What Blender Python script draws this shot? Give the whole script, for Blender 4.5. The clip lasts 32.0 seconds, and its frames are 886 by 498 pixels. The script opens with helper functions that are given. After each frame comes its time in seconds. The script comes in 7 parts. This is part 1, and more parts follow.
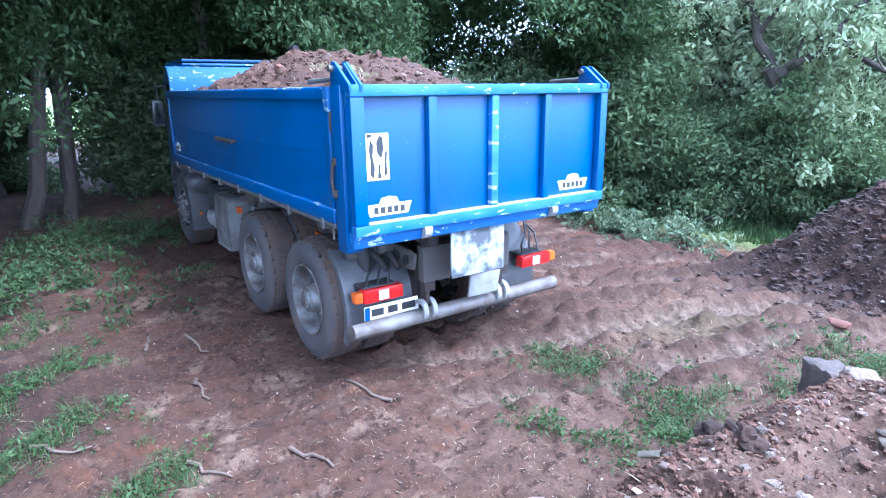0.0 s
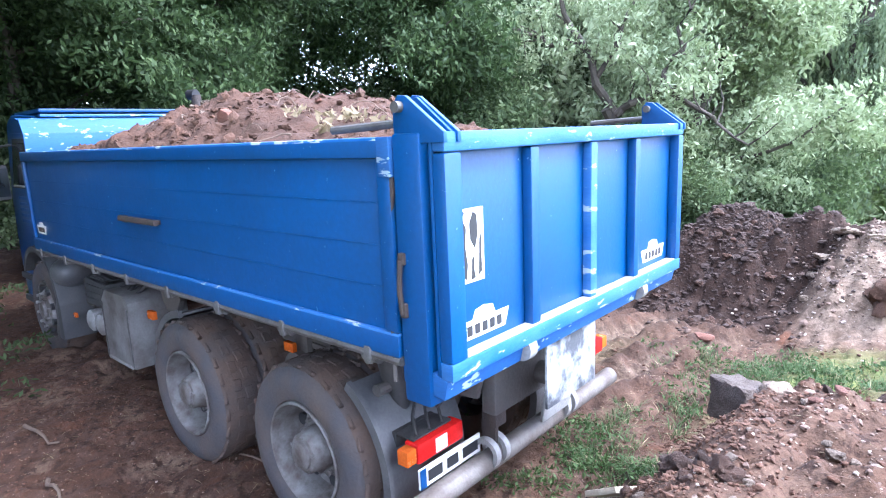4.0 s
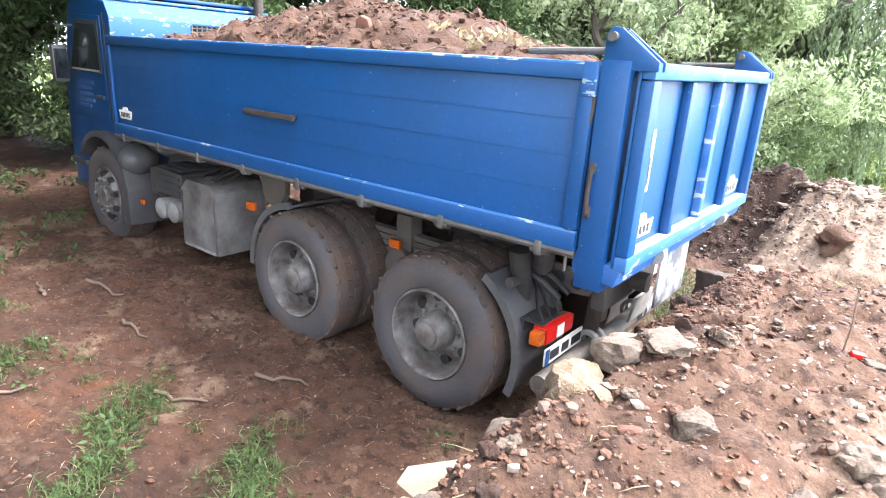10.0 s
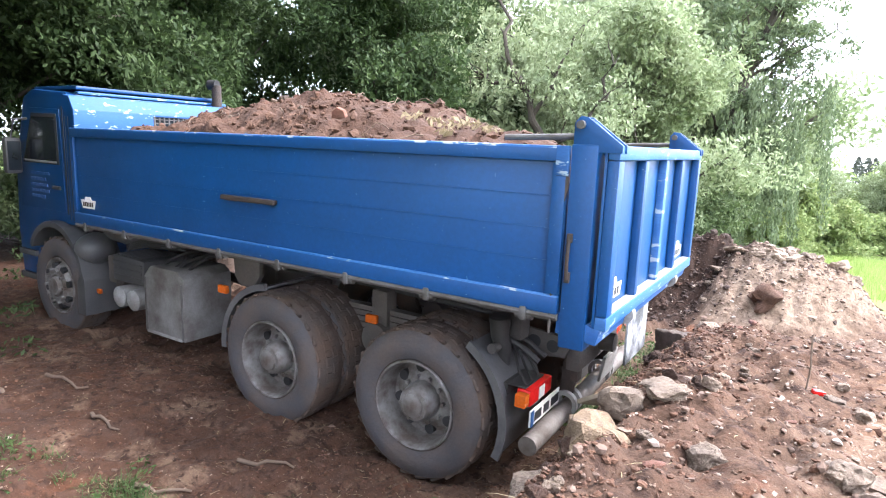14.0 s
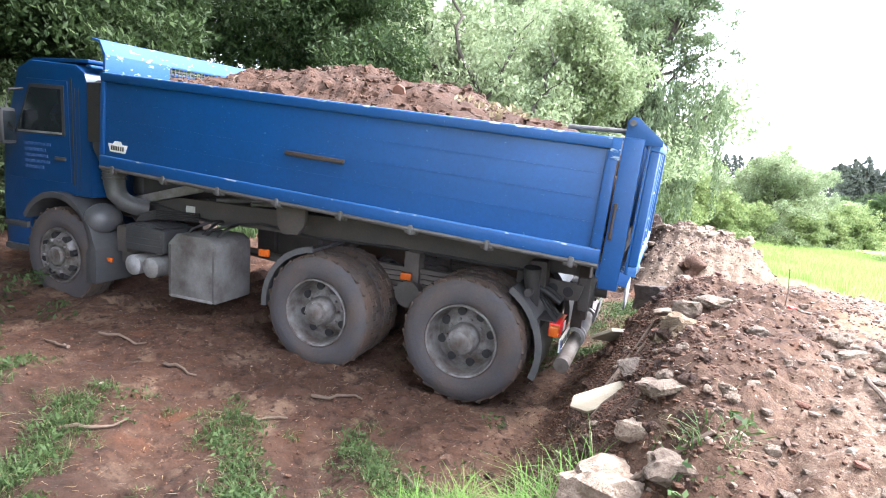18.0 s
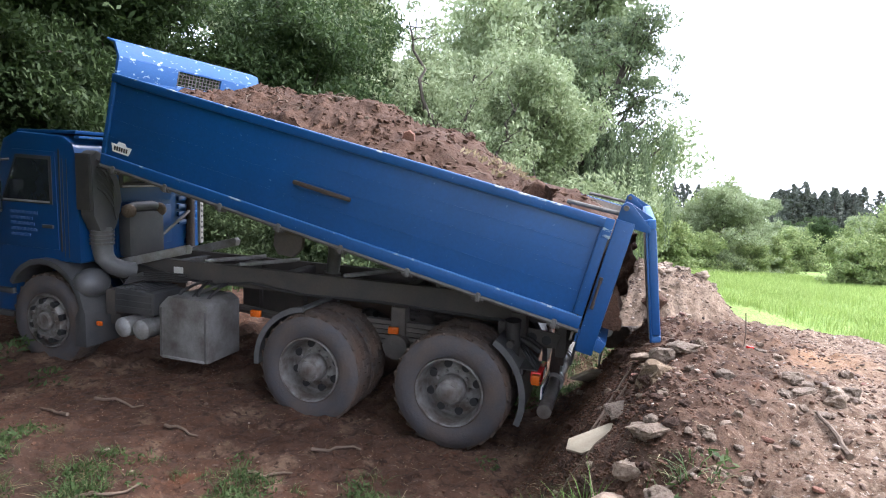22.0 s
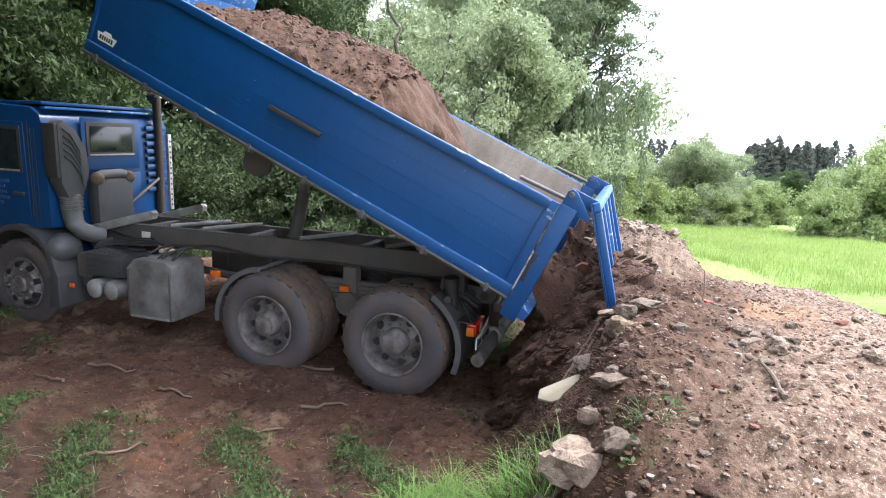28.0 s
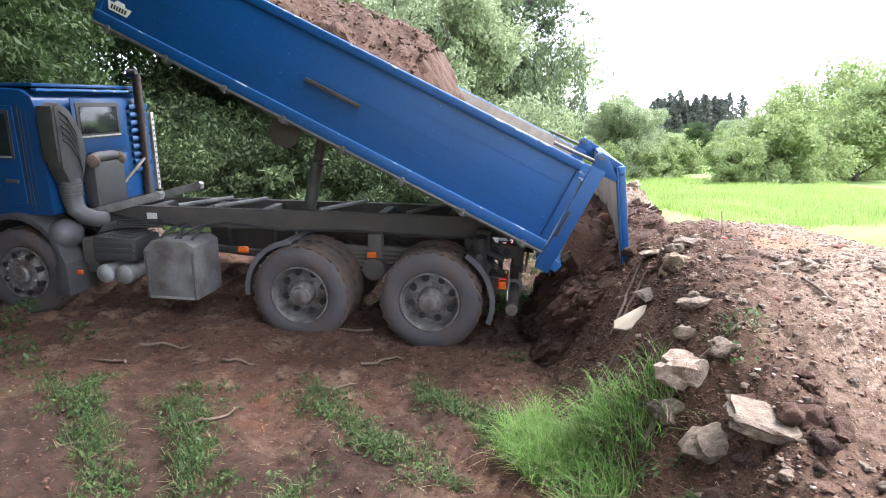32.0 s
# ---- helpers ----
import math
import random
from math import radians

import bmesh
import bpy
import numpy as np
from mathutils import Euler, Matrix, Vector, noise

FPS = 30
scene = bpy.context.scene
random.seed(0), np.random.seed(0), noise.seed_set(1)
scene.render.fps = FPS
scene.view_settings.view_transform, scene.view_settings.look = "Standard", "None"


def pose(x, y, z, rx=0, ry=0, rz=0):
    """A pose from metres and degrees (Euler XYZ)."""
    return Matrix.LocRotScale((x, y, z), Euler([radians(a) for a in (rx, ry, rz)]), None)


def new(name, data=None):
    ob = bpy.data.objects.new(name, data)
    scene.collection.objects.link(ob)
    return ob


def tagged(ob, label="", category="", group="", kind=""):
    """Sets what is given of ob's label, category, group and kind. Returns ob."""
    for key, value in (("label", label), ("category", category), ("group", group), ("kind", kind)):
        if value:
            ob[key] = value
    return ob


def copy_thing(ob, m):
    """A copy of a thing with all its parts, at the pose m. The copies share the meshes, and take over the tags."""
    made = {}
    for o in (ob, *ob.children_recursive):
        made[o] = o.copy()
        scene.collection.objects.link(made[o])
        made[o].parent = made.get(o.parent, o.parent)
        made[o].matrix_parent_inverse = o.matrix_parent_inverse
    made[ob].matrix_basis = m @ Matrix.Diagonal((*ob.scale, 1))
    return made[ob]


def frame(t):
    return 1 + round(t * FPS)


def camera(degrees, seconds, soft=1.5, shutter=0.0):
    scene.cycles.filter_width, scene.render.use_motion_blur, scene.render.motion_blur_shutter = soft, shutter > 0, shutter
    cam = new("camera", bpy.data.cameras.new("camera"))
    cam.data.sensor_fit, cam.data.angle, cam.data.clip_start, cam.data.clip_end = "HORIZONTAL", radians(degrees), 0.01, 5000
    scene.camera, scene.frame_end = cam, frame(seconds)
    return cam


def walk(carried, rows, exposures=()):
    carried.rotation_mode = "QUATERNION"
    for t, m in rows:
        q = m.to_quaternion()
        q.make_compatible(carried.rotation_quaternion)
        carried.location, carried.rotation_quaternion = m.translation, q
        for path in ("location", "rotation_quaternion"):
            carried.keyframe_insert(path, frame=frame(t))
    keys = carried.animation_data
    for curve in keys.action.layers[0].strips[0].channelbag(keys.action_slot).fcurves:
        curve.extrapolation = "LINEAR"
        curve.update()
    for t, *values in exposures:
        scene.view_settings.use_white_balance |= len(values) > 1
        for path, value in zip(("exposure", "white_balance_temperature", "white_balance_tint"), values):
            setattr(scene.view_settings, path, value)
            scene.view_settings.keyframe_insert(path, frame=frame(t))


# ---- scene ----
cam = camera(72.94, 32.0, soft=1.1)
ROWS = [
    (0, 2.668, -1.966, 2.368, 76.75, -1.53, 56.12),
    (0.5, 2.642, -1.991, 2.376, 77.34, -1.69, 55.89),
    (1, 2.590, -2.025, 2.372, 78.06, -1.45, 55.50),
    (1.5, 2.518, -2.058, 2.376, 78.89, -0.34, 54.38),
    (2, 2.425, -2.043, 2.357, 79.60, 0.58, 51.25),
    (2.5, 2.308, -2.091, 2.370, 79.72, 0.28, 46.24),
    (3, 2.266, -2.141, 2.381, 80.10, -0.30, 42.65),
    (3.5, 2.271, -2.165, 2.360, 80.92, -0.58, 41.67),
    (5.5, 2.125, -1.980, 2.414, 79.20, -0.90, 39.58),
    (6, 2.123, -1.972, 2.405, 79.44, -1.05, 38.89),
    (6.5, 2.131, -1.969, 2.409, 79.63, -1.47, 37.81),
    (7, 2.145, -1.964, 2.393, 78.88, -2.16, 36.83),
    (7.5, 2.142, -1.991, 2.342, 76.91, -2.05, 38.60),
    (8, 2.153, -2.168, 2.261, 74.63, -1.46, 45.25),
    (8.5, 2.186, -2.458, 2.255, 72.74, -2.07, 47.33),
    (9, 2.213, -2.708, 2.152, 73.71, -3.83, 44.91),
    (9.5, 2.273, -2.905, 2.086, 74.89, -5.28, 41.70),
    (10, 2.292, -3.114, 2.040, 76.27, -6.42, 38.30),
    (10.5, 2.245, -3.262, 2.020, 77.57, -6.89, 34.60),
    (11, 2.215, -3.389, 2.022, 78.62, -6.48, 32.13),
    (11.5, 2.226, -3.428, 2.032, 79.69, -5.31, 31.63),
    (12, 2.222, -3.437, 2.027, 81.22, -4.70, 31.65),
    (12.5, 2.215, -3.450, 2.030, 82.61, -4.83, 31.68),
    (13, 2.204, -3.460, 2.032, 83.59, -4.97, 31.81),
    (13.5, 2.196, -3.461, 2.031, 84.33, -4.90, 32.01),
    (15.5, 2.151, -3.760, 2.032, 81.68, -4.79, 31.65),
    (16, 2.022, -4.031, 1.947, 79.90, -5.70, 28.95),
    (16.5, 1.872, -4.265, 1.803, 80.21, -6.63, 26.10),
    (17, 1.731, -4.427, 1.747, 80.59, -6.73, 24.11),
    (17.5, 1.552, -4.685, 1.849, 81.08, -5.86, 21.91),
    (18, 1.591, -4.803, 1.843, 83.89, -6.15, 22.24),
    (18.5, 1.520, -5.076, 1.978, 85.69, -6.64, 19.48),
    (19, 1.528, -5.184, 2.018, 87.61, -7.13, 18.51),
    (19.5, 1.518, -5.235, 2.016, 88.88, -7.26, 18.18),
    (20, 1.503, -5.242, 2.026, 88.91, -7.11, 18.10),
    (20.5, 1.449, -5.278, 2.048, 88.51, -6.47, 17.57),
    (21, 1.433, -5.292, 2.036, 88.31, -5.61, 17.54),
    (21.5, 1.459, -5.243, 2.045, 87.67, -4.68, 18.00),
    (22, 1.477, -5.229, 2.028, 87.56, -4.25, 18.24),
    (22.5, 1.456, -5.263, 2.001, 87.83, -4.24, 17.98),
    (23, 1.469, -5.253, 1.998, 87.87, -4.18, 18.09),
    (23.5, 1.494, -5.250, 2.015, 87.50, -4.05, 18.12),
    (24, 1.481, -5.386, 2.061, 86.53, -4.13, 16.95),
    (24.5, 1.524, -5.421, 2.113, 85.52, -3.97, 16.64),
    (26.5, 1.565, -5.408, 2.085, 84.94, -3.80, 16.65),
    (27, 1.573, -5.394, 2.066, 84.85, -3.61, 16.65),
    (27.5, 1.557, -5.422, 2.093, 84.22, -3.46, 16.40),
    (28, 1.548, -5.442, 2.094, 83.79, -3.34, 16.21),
    (28.5, 1.444, -5.517, 2.082, 83.35, -2.99, 15.40),
    (29, 1.240, -5.686, 2.057, 83.26, -2.91, 13.84),
    (29.5, 1.035, -5.844, 2.032, 82.92, -2.87, 12.18),
    (30, 0.906, -5.943, 2.044, 82.17, -1.98, 11.13),
    (30.5, 0.772, -6.013, 2.014, 81.96, -1.46, 10.11),
    (31, 0.644, -6.079, 2.016, 81.53, -0.94, 9.19),
    (31.5, 0.505, -6.150, 2.053, 80.96, -0.77, 8.06),
    (32, 0.508, -6.152, 2.051, 80.87, -0.46, 8.04),
]
walk(cam, [(t, pose(x, y, z, rx, ry, rz)) for t, x, y, z, rx, ry, rz in ROWS],
     exposures=[(0.0, 2.69, 4450, 14), (3.5, 2.84, 4950, 17), (6.0, 2.71, 5430, 16), (8.0, 2.72, 5680, 12), (9.0, 3.15, 5950, 12), (10.0, 3.11, 5950, 14), (13.5, 2.73, 5850, 15), (16.5, 2.73, 5850, 15), (18.0, 2.93, 5800, 14), (19.0, 2.73, 5800, 14), (20.0, 2.38, 5800, 14), (22.0, 2.03, 5800, 15), (23.0, 1.82, 5800, 15), (25.0, 2.02, 5800, 16), (26.5, 2.22, 5800, 15), (28.0, 2.17, 5850, 14), (32.0, 2.49, 5850, 14)])

# ---- world and sun ----
SUN_EL, SUN_AZ = radians(54), radians(62)
world = bpy.data.worlds.new("sky")
world.use_nodes = True
scene.world = world
wn, wl = world.node_tree.nodes, world.node_tree.links
sky = wn.new("ShaderNodeTexSky")
sky.sky_type, sky.sun_disc = "NISHITA", False
sky.sun_elevation, sky.sun_rotation = SUN_EL, SUN_AZ
sky.air_density, sky.dust_density, sky.ozone_density = 1.0, 6.0, 0.6
haze = wn.new("ShaderNodeMix")  # thin white overcast over the blue
haze.data_type = "RGBA"
haze.inputs[0].default_value = 0.65
haze.inputs[7].default_value = (8.5, 8.7, 9.0, 1)
wl.new(sky.outputs[0], haze.inputs[6])
wl.new(haze.outputs[2], wn["Background"].inputs[0])
wn["Background"].inputs[1].default_value = 0.15
sun = new("sun", bpy.data.lights.new("sun", "SUN"))
sun.data.energy, sun.data.angle, sun.data.color = 1.4, radians(18), (1.0, 0.96, 0.90)
sun_dir = Vector((math.sin(SUN_AZ) * math.cos(SUN_EL), math.cos(SUN_AZ) * math.cos(SUN_EL), math.sin(SUN_EL)))
sun.rotation_mode = "QUATERNION"
sun.rotation_quaternion = sun_dir.to_track_quat("Z", "Y")


# ---- materials ----
def mat(name, base, rough=0.6, metal=0.0, other=None, amount=0.5, scale=6.0, sharp=0.25, fine=60.0, fine_amount=0.25,
        bump=0.2, bump_scale=40.0, chip=None, chip_level=0.68, chip_scale=14.0, stretch=(1, 1, 1), vary=0.0):
    """A surface: base colour, a second colour in patches, fine grain, relief, and chips of a third colour."""
    m = bpy.data.materials.new(name)
    m.use_nodes = True
    nt = m.node_tree
    n, l = nt.nodes, nt.links
    bsdf = n["Principled BSDF"]
    tc, mp = n.new("ShaderNodeTexCoord"), n.new("ShaderNodeMapping")
    mp.inputs["Scale"].default_value = stretch
    l.new(tc.outputs["Object"], mp.inputs["Vector"])

    def noise_of(s, detail=4.0):
        t = n.new("ShaderNodeTexNoise")
        t.inputs["Scale"].default_value, t.inputs["Detail"].default_value, t.inputs["Roughness"].default_value = s, detail, 0.6
        l.new(mp.outputs[0], t.inputs["Vector"])
        return t

    def ramp(src, lo, hi):
        r = n.new("ShaderNodeMapRange")
        r.inputs["From Min"].default_value, r.inputs["From Max"].default_value = lo, hi
        l.new(src, r.inputs["Value"])
        return r.outputs[0]

    def mixed(fac, a, b, mode="MIX"):
        x = n.new("ShaderNodeMix")
        x.data_type, x.blend_type = "RGBA", mode
        for k, v in ((0, fac), (6, a), (7, b)):
            if isinstance(v, bpy.types.NodeSocket):
                l.new(v, x.inputs[k])
            else:
                x.inputs[k].default_value = v if k == 0 else (*v, 1)
        return x.outputs[2]

    big = noise_of(scale)
    col = mixed(ramp(big.outputs[0], 0.5 - sharp, 0.5 + sharp), base, other or [c * (1 - amount) for c in base])
    grain = noise_of(fine, 3.0)
    col = mixed(fine_amount, col, grain.outputs[0], "OVERLAY")
    if chip:
        ch = noise_of(chip_scale, 6.0)
        col = mixed(ramp(ch.outputs[0], chip_level, chip_level + 0.02), col, chip)
    if vary:
        info, mr = n.new("ShaderNodeObjectInfo"), n.new("ShaderNodeMapRange")
        mr.inputs["To Min"].default_value, mr.inputs["To Max"].default_value = 1 - vary, 1 + vary
        l.new(info.outputs["Random"], mr.inputs["Value"])
        hs = n.new("ShaderNodeHueSaturation")
        l.new(mr.outputs[0], hs.inputs["Value"])
        l.new(col, hs.inputs["Color"])
        col = hs.outputs[0]
    l.new(col, bsdf.inputs["Base Color"])
    bsdf.inputs["Metallic"].default_value = metal
    rr = n.new("ShaderNodeMapRange")
    rr.inputs["To Min"].default_value, rr.inputs["To Max"].default_value = max(0.05, rough - 0.12), min(1.0, rough + 0.12)
    l.new(big.outputs[0], rr.inputs["Value"])
    l.new(rr.outputs[0], bsdf.inputs["Roughness"])
    bp = n.new("ShaderNodeBump")
    bp.inputs["Strength"].default_value, bp.inputs["Distance"].default_value = bump, 0.02
    l.new(noise_of(bump_scale, 5.0).outputs[0], bp.inputs["Height"])
    l.new(bp.outputs[0], bsdf.inputs["Normal"])
    return m


M = {
    "blue": mat("blue_paint", (0.0055, 0.060, 0.205), 0.42, 0.0, (0.005, 0.046, 0.150), scale=1.3, fine=35, fine_amount=0.22, bump=0.06, chip=(0.22, 0.31, 0.42), chip_level=0.705, chip_scale=40),
    "blue_worn": mat("worn_blue_paint", (0.006, 0.056, 0.20), 0.68, 0.0, (0.018, 0.085, 0.245), scale=3.0, bump=0.1, chip=(0.26, 0.33, 0.40), chip_level=0.61, chip_scale=16, stretch=(0.5, 0.6, 1.6)),
    "cab_blue": mat("cab_blue_paint", (0.005, 0.046, 0.155), 0.32, 0.0, (0.006, 0.036, 0.11), scale=2.0, fine_amount=0.15, bump=0.04),
    "bar": mat("scraped_rusty_bar", (0.16, 0.145, 0.13), 0.65, 0.2, (0.070, 0.052, 0.041), scale=5, sharp=0.2, bump=0.3),
    "dust": mat("pale_road_dust", (0.38, 0.37, 0.34), 0.9, 0.0, (0.20, 0.22, 0.25), scale=6, bump=0.2),
    "guard": mat("scuffed_grey_guard", (0.050, 0.052, 0.058), 0.45, 0.0, (0.120, 0.115, 0.110), scale=4, sharp=0.3, bump=0.15),
    "box_metal": mat("dusty_grey_sheet", (0.20, 0.195, 0.185), 0.7, 0.0, (0.085, 0.072, 0.062), scale=4.0, sharp=0.2, bump=0.15),
    "steel": mat("dirty_steel", (0.13, 0.128, 0.125), 0.6, 0.3, (0.065, 0.053, 0.044), scale=5, bump=0.25),
    "steel_pale": mat("pale_dusty_steel", (0.36, 0.36, 0.35), 0.6, 0.2, (0.17, 0.15, 0.13), scale=6, bump=0.2),
    "rim": mat("dusty_wheel_rim", (0.21, 0.203, 0.193), 0.6, 0.2, (0.085, 0.066, 0.053), scale=7, sharp=0.15, bump=0.25),
    "chassis": mat("dusty_dark_chassis", (0.055, 0.052, 0.050), 0.8, 0.0, (0.098, 0.080, 0.066), scale=3, bump=0.25),
    "plastic": mat("grey_black_plastic", (0.034, 0.036, 0.040), 0.6, 0.0, (0.070, 0.066, 0.062), scale=3.5, bump=0.1),
    "tyre": mat("muddy_tyre_rubber", (0.062, 0.047, 0.039), 0.9, 0.0, (0.085, 0.054, 0.037), scale=4, sharp=0.12, bump=0.4),
    "tyre_wall": mat("grey_tyre_sidewall", (0.046, 0.048, 0.056), 0.85, 0.0, (0.088, 0.066, 0.053), scale=4, sharp=0.22, bump=0.35),
    "rust": mat("rusty_iron", (0.055, 0.035, 0.026), 0.8, 0.1, (0.032, 0.027, 0.025), scale=8, bump=0.4),
    "rubber": mat("black_rubber", (0.02, 0.02, 0.022), 0.6, 0.0, (0.05, 0.045, 0.04), scale=6),
    "white": mat("chipped_white_sticker", (0.75, 0.74, 0.70), 0.5, 0.0, (0.62, 0.60, 0.54), scale=8, bump=0.05),
    "flap": mat("scuffed_white_flap", (0.05, 0.053, 0.058), 0.7, 0.0, (0.34, 0.35, 0.36), scale=6, sharp=0.10, bump=0.2),
    "dark": mat("black_print_and_hole_shade", (0.02, 0.02, 0.022), 0.6, bump=0.0),
    "orange": mat("orange_lamp_lens", (0.60, 0.12, 0.012), 0.25, bump=0.02, scale=20, amount=0.3),
    "red": mat("red_lamp_lens", (0.62, 0.015, 0.012), 0.22, bump=0.02, scale=20, amount=0.3),
    "glass": mat("dark_cab_glass", (0.02, 0.025, 0.03), 0.08, bump=0.0, fine_amount=0.0),
    "soil": mat("red_brown_soil", (0.067, 0.0290, 0.0130), 0.95, 0.0, (0.039, 0.0178, 0.0092), scale=4.5, fine=60, fine_amount=0.55, bump=1.0, bump_scale=30, chip=(0.10, 0.060, 0.036), chip_level=0.80, chip_scale=38),
    "clod": mat("soil_clod", (0.080, 0.037, 0.0185), 0.95, 0.0, (0.046, 0.0215, 0.0118), scale=9, bump=1.0, bump_scale=30, vary=0.35),
    "red_clod": mat("red_soil_clod", (0.110, 0.046, 0.022), 0.95, 0.0, (0.062, 0.027, 0.014), scale=9, bump=1.0, bump_scale=30),
    "dark_clod": mat("dark_soil_clod", (0.048, 0.028, 0.0195), 0.95, 0.0, (0.028, 0.0165, 0.012), scale=9, bump=1.0, bump_scale=30),
    "stone": mat("pale_rubble_stone", (0.255, 0.198, 0.145), 0.9, 0.0, (0.120, 0.080, 0.055), scale=5, sharp=0.18, bump=0.8, bump_scale=18, vary=0.35),
    "stone_tan": mat("tan_rough_stone", (0.22, 0.155, 0.090), 0.9, 0.0, (0.12, 0.080, 0.050), scale=5, sharp=0.18, bump=0.9, bump_scale=18),
    "stone_dark": mat("earthy_brown_stone", (0.13, 0.098, 0.076), 0.9, 0.0, (0.07, 0.05, 0.038), scale=4, bump=0.8, bump_scale=16, vary=0.25),
    "brick": mat("red_brick", (0.20, 0.078, 0.048), 0.9, 0.0, (0.12, 0.065, 0.045), scale=9, bump=0.6, vary=0.25),
    "board": mat("weathered_pale_board", (0.42, 0.36, 0.26), 0.85, 0.0, (0.30, 0.25, 0.18), scale=3, stretch=(1, 8, 8), bump=0.4),
    "wood": mat("grey_dead_wood", (0.125, 0.088, 0.062), 0.9, 0.0, (0.12, 0.085, 0.06), scale=9, bump=0.6),
    "bark": mat("dark_bark", (0.046, 0.036, 0.028), 0.95, 0.0, (0.078, 0.064, 0.050), scale=7, stretch=(1, 1, 0.25), bump=0.9, bump_scale=16),
    "print": mat("faded_print", (0.07, 0.12, 0.26), 0.5, 0.0, (0.02, 0.07, 0.2), scale=30, sharp=0.1, bump=0.0),
    "blue_rail": mat("rubbed_blue_rail", (0.008, 0.075, 0.25), 0.45, 0.0, (0.05, 0.14, 0.33), scale=4.0, bump=0.12, chip=(0.36, 0.40, 0.43), chip_level=0.60, chip_scale=9, stretch=(0.5, 0.7, 2)),
    "inside": mat("scraped_steel_inside", (0.40, 0.36, 0.31), 0.7, 0.1, (0.22, 0.17, 0.13), scale=3, stretch=(1, 6, 0.6), bump=0.3),
}


def leaf_mat(name, a, b):
    """Leaves: two greens by island, a little light through them."""
    m = bpy.data.materials.new(name)
    m.use_nodes = True
    n, l = m.node_tree.nodes, m.node_tree.links
    bsdf = n["Principled BSDF"]
    geo, mx = n.new("ShaderNodeNewGeometry"), n.new("ShaderNodeMix")
    mx.data_type = "RGBA"
    mx.inputs[6].default_value, mx.inputs[7].default_value = (*a, 1), (*b, 1)
    l.new(geo.outputs["Random Per Island"], mx.inputs[0])
    l.new(mx.outputs[2], bsdf.inputs["Base Color"])
    bsdf.inputs["Roughness"].default_value = 0.68
    bsdf.inputs["Specular IOR Level"].default_value = 0.35
    tr, add = n.new("ShaderNodeBsdfTranslucent"), n.new("ShaderNodeMixShader")
    l.new(mx.outputs[2], tr.inputs["Color"])
    add.inputs[0].default_value = 0.35
    out = n["Material Output"]
    l.new(bsdf.outputs[0], add.inputs[1])
    l.new(tr.outputs[0], add.inputs[2])
    l.new(add.outputs[0], out.inputs["Surface"])
    return m


# willow is lightened in its colour for the hazy air
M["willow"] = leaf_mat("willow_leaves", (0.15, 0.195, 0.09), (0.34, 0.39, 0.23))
# leaf carries the wood's shade in its colour; leaf_mid is the lit version
M["leaf"] = leaf_mat("shaded_green_leaves", (0.027, 0.050, 0.016), (0.070, 0.108, 0.034))
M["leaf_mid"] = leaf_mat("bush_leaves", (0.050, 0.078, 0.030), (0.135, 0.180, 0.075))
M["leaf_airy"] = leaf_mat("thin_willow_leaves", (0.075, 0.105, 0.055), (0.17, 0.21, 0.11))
# leaf_bright and needles are paled for distance haze
M["leaf_bright"] = leaf_mat("hazy_light_green_leaves", (0.14, 0.195, 0.070), (0.285, 0.335, 0.135))
M["needles"] = leaf_mat("hazy_spruce_needles", (0.064, 0.074, 0.060), (0.108, 0.120, 0.096))
M["grass"] = leaf_mat("grass_blades", (0.032, 0.064, 0.017), (0.078, 0.118, 0.036))
M["meadow"] = leaf_mat("meadow_grass_blades", (0.19, 0.28, 0.065), (0.33, 0.41, 0.13))
# brighter green for the tuft, with the light on it in the colour
M["grass_lit"] = leaf_mat("lit_grass_blades", (0.075, 0.165, 0.028), (0.17, 0.28, 0.06))
M["straw"] = leaf_mat("dry_stalks", (0.20, 0.16, 0.09), (0.34, 0.28, 0.17))


# ---- mesh helpers ----
def box(bm, x0, x1, y0, y1, z0, z1, bevel=0.008):
    r = bmesh.ops.create_cube(bm, size=1.0, matrix=Matrix.LocRotScale(((x0 + x1) / 2, (y0 + y1) / 2, (z0 + z1) / 2), None, (x1 - x0, y1 - y0, z1 - z0)))
    if bevel:
        edges = list({e for v in r["verts"] for e in v.link_edges})
        bmesh.ops.bevel(bm, geom=edges, offset=min(bevel, 0.4 * min(x1 - x0, y1 - y0, z1 - z0)), segments=2, affect="EDGES", profile=0.6)
    return bm


def prism(bm, outline, y0, y1, bevel=0.0, to=None):
    """An outline in (x, z) pushed from y0 to y1; to: a matrix on the result."""
    a = [bm.verts.new((x, y0, z)) for x, z in outline]
    b = [bm.verts.new((x, y1, z)) for x, z in outline]
    k = len(outline)
    faces = [bm.faces.new(a), bm.faces.new(b[::-1])] + [bm.faces.new((a[(i + 1) % k], a[i], b[i], b[(i + 1) % k])) for i in range(k)]
    bmesh.ops.recalc_face_normals(bm, faces=faces)
    if bevel:
        bmesh.ops.bevel(bm, geom=list({e for f in faces for e in f.edges}), offset=bevel, segments=2, affect="EDGES", profile=0.6)
    if to:
        bmesh.ops.transform(bm, matrix=to, verts=bm.verts if bevel else a + b)
    return bm


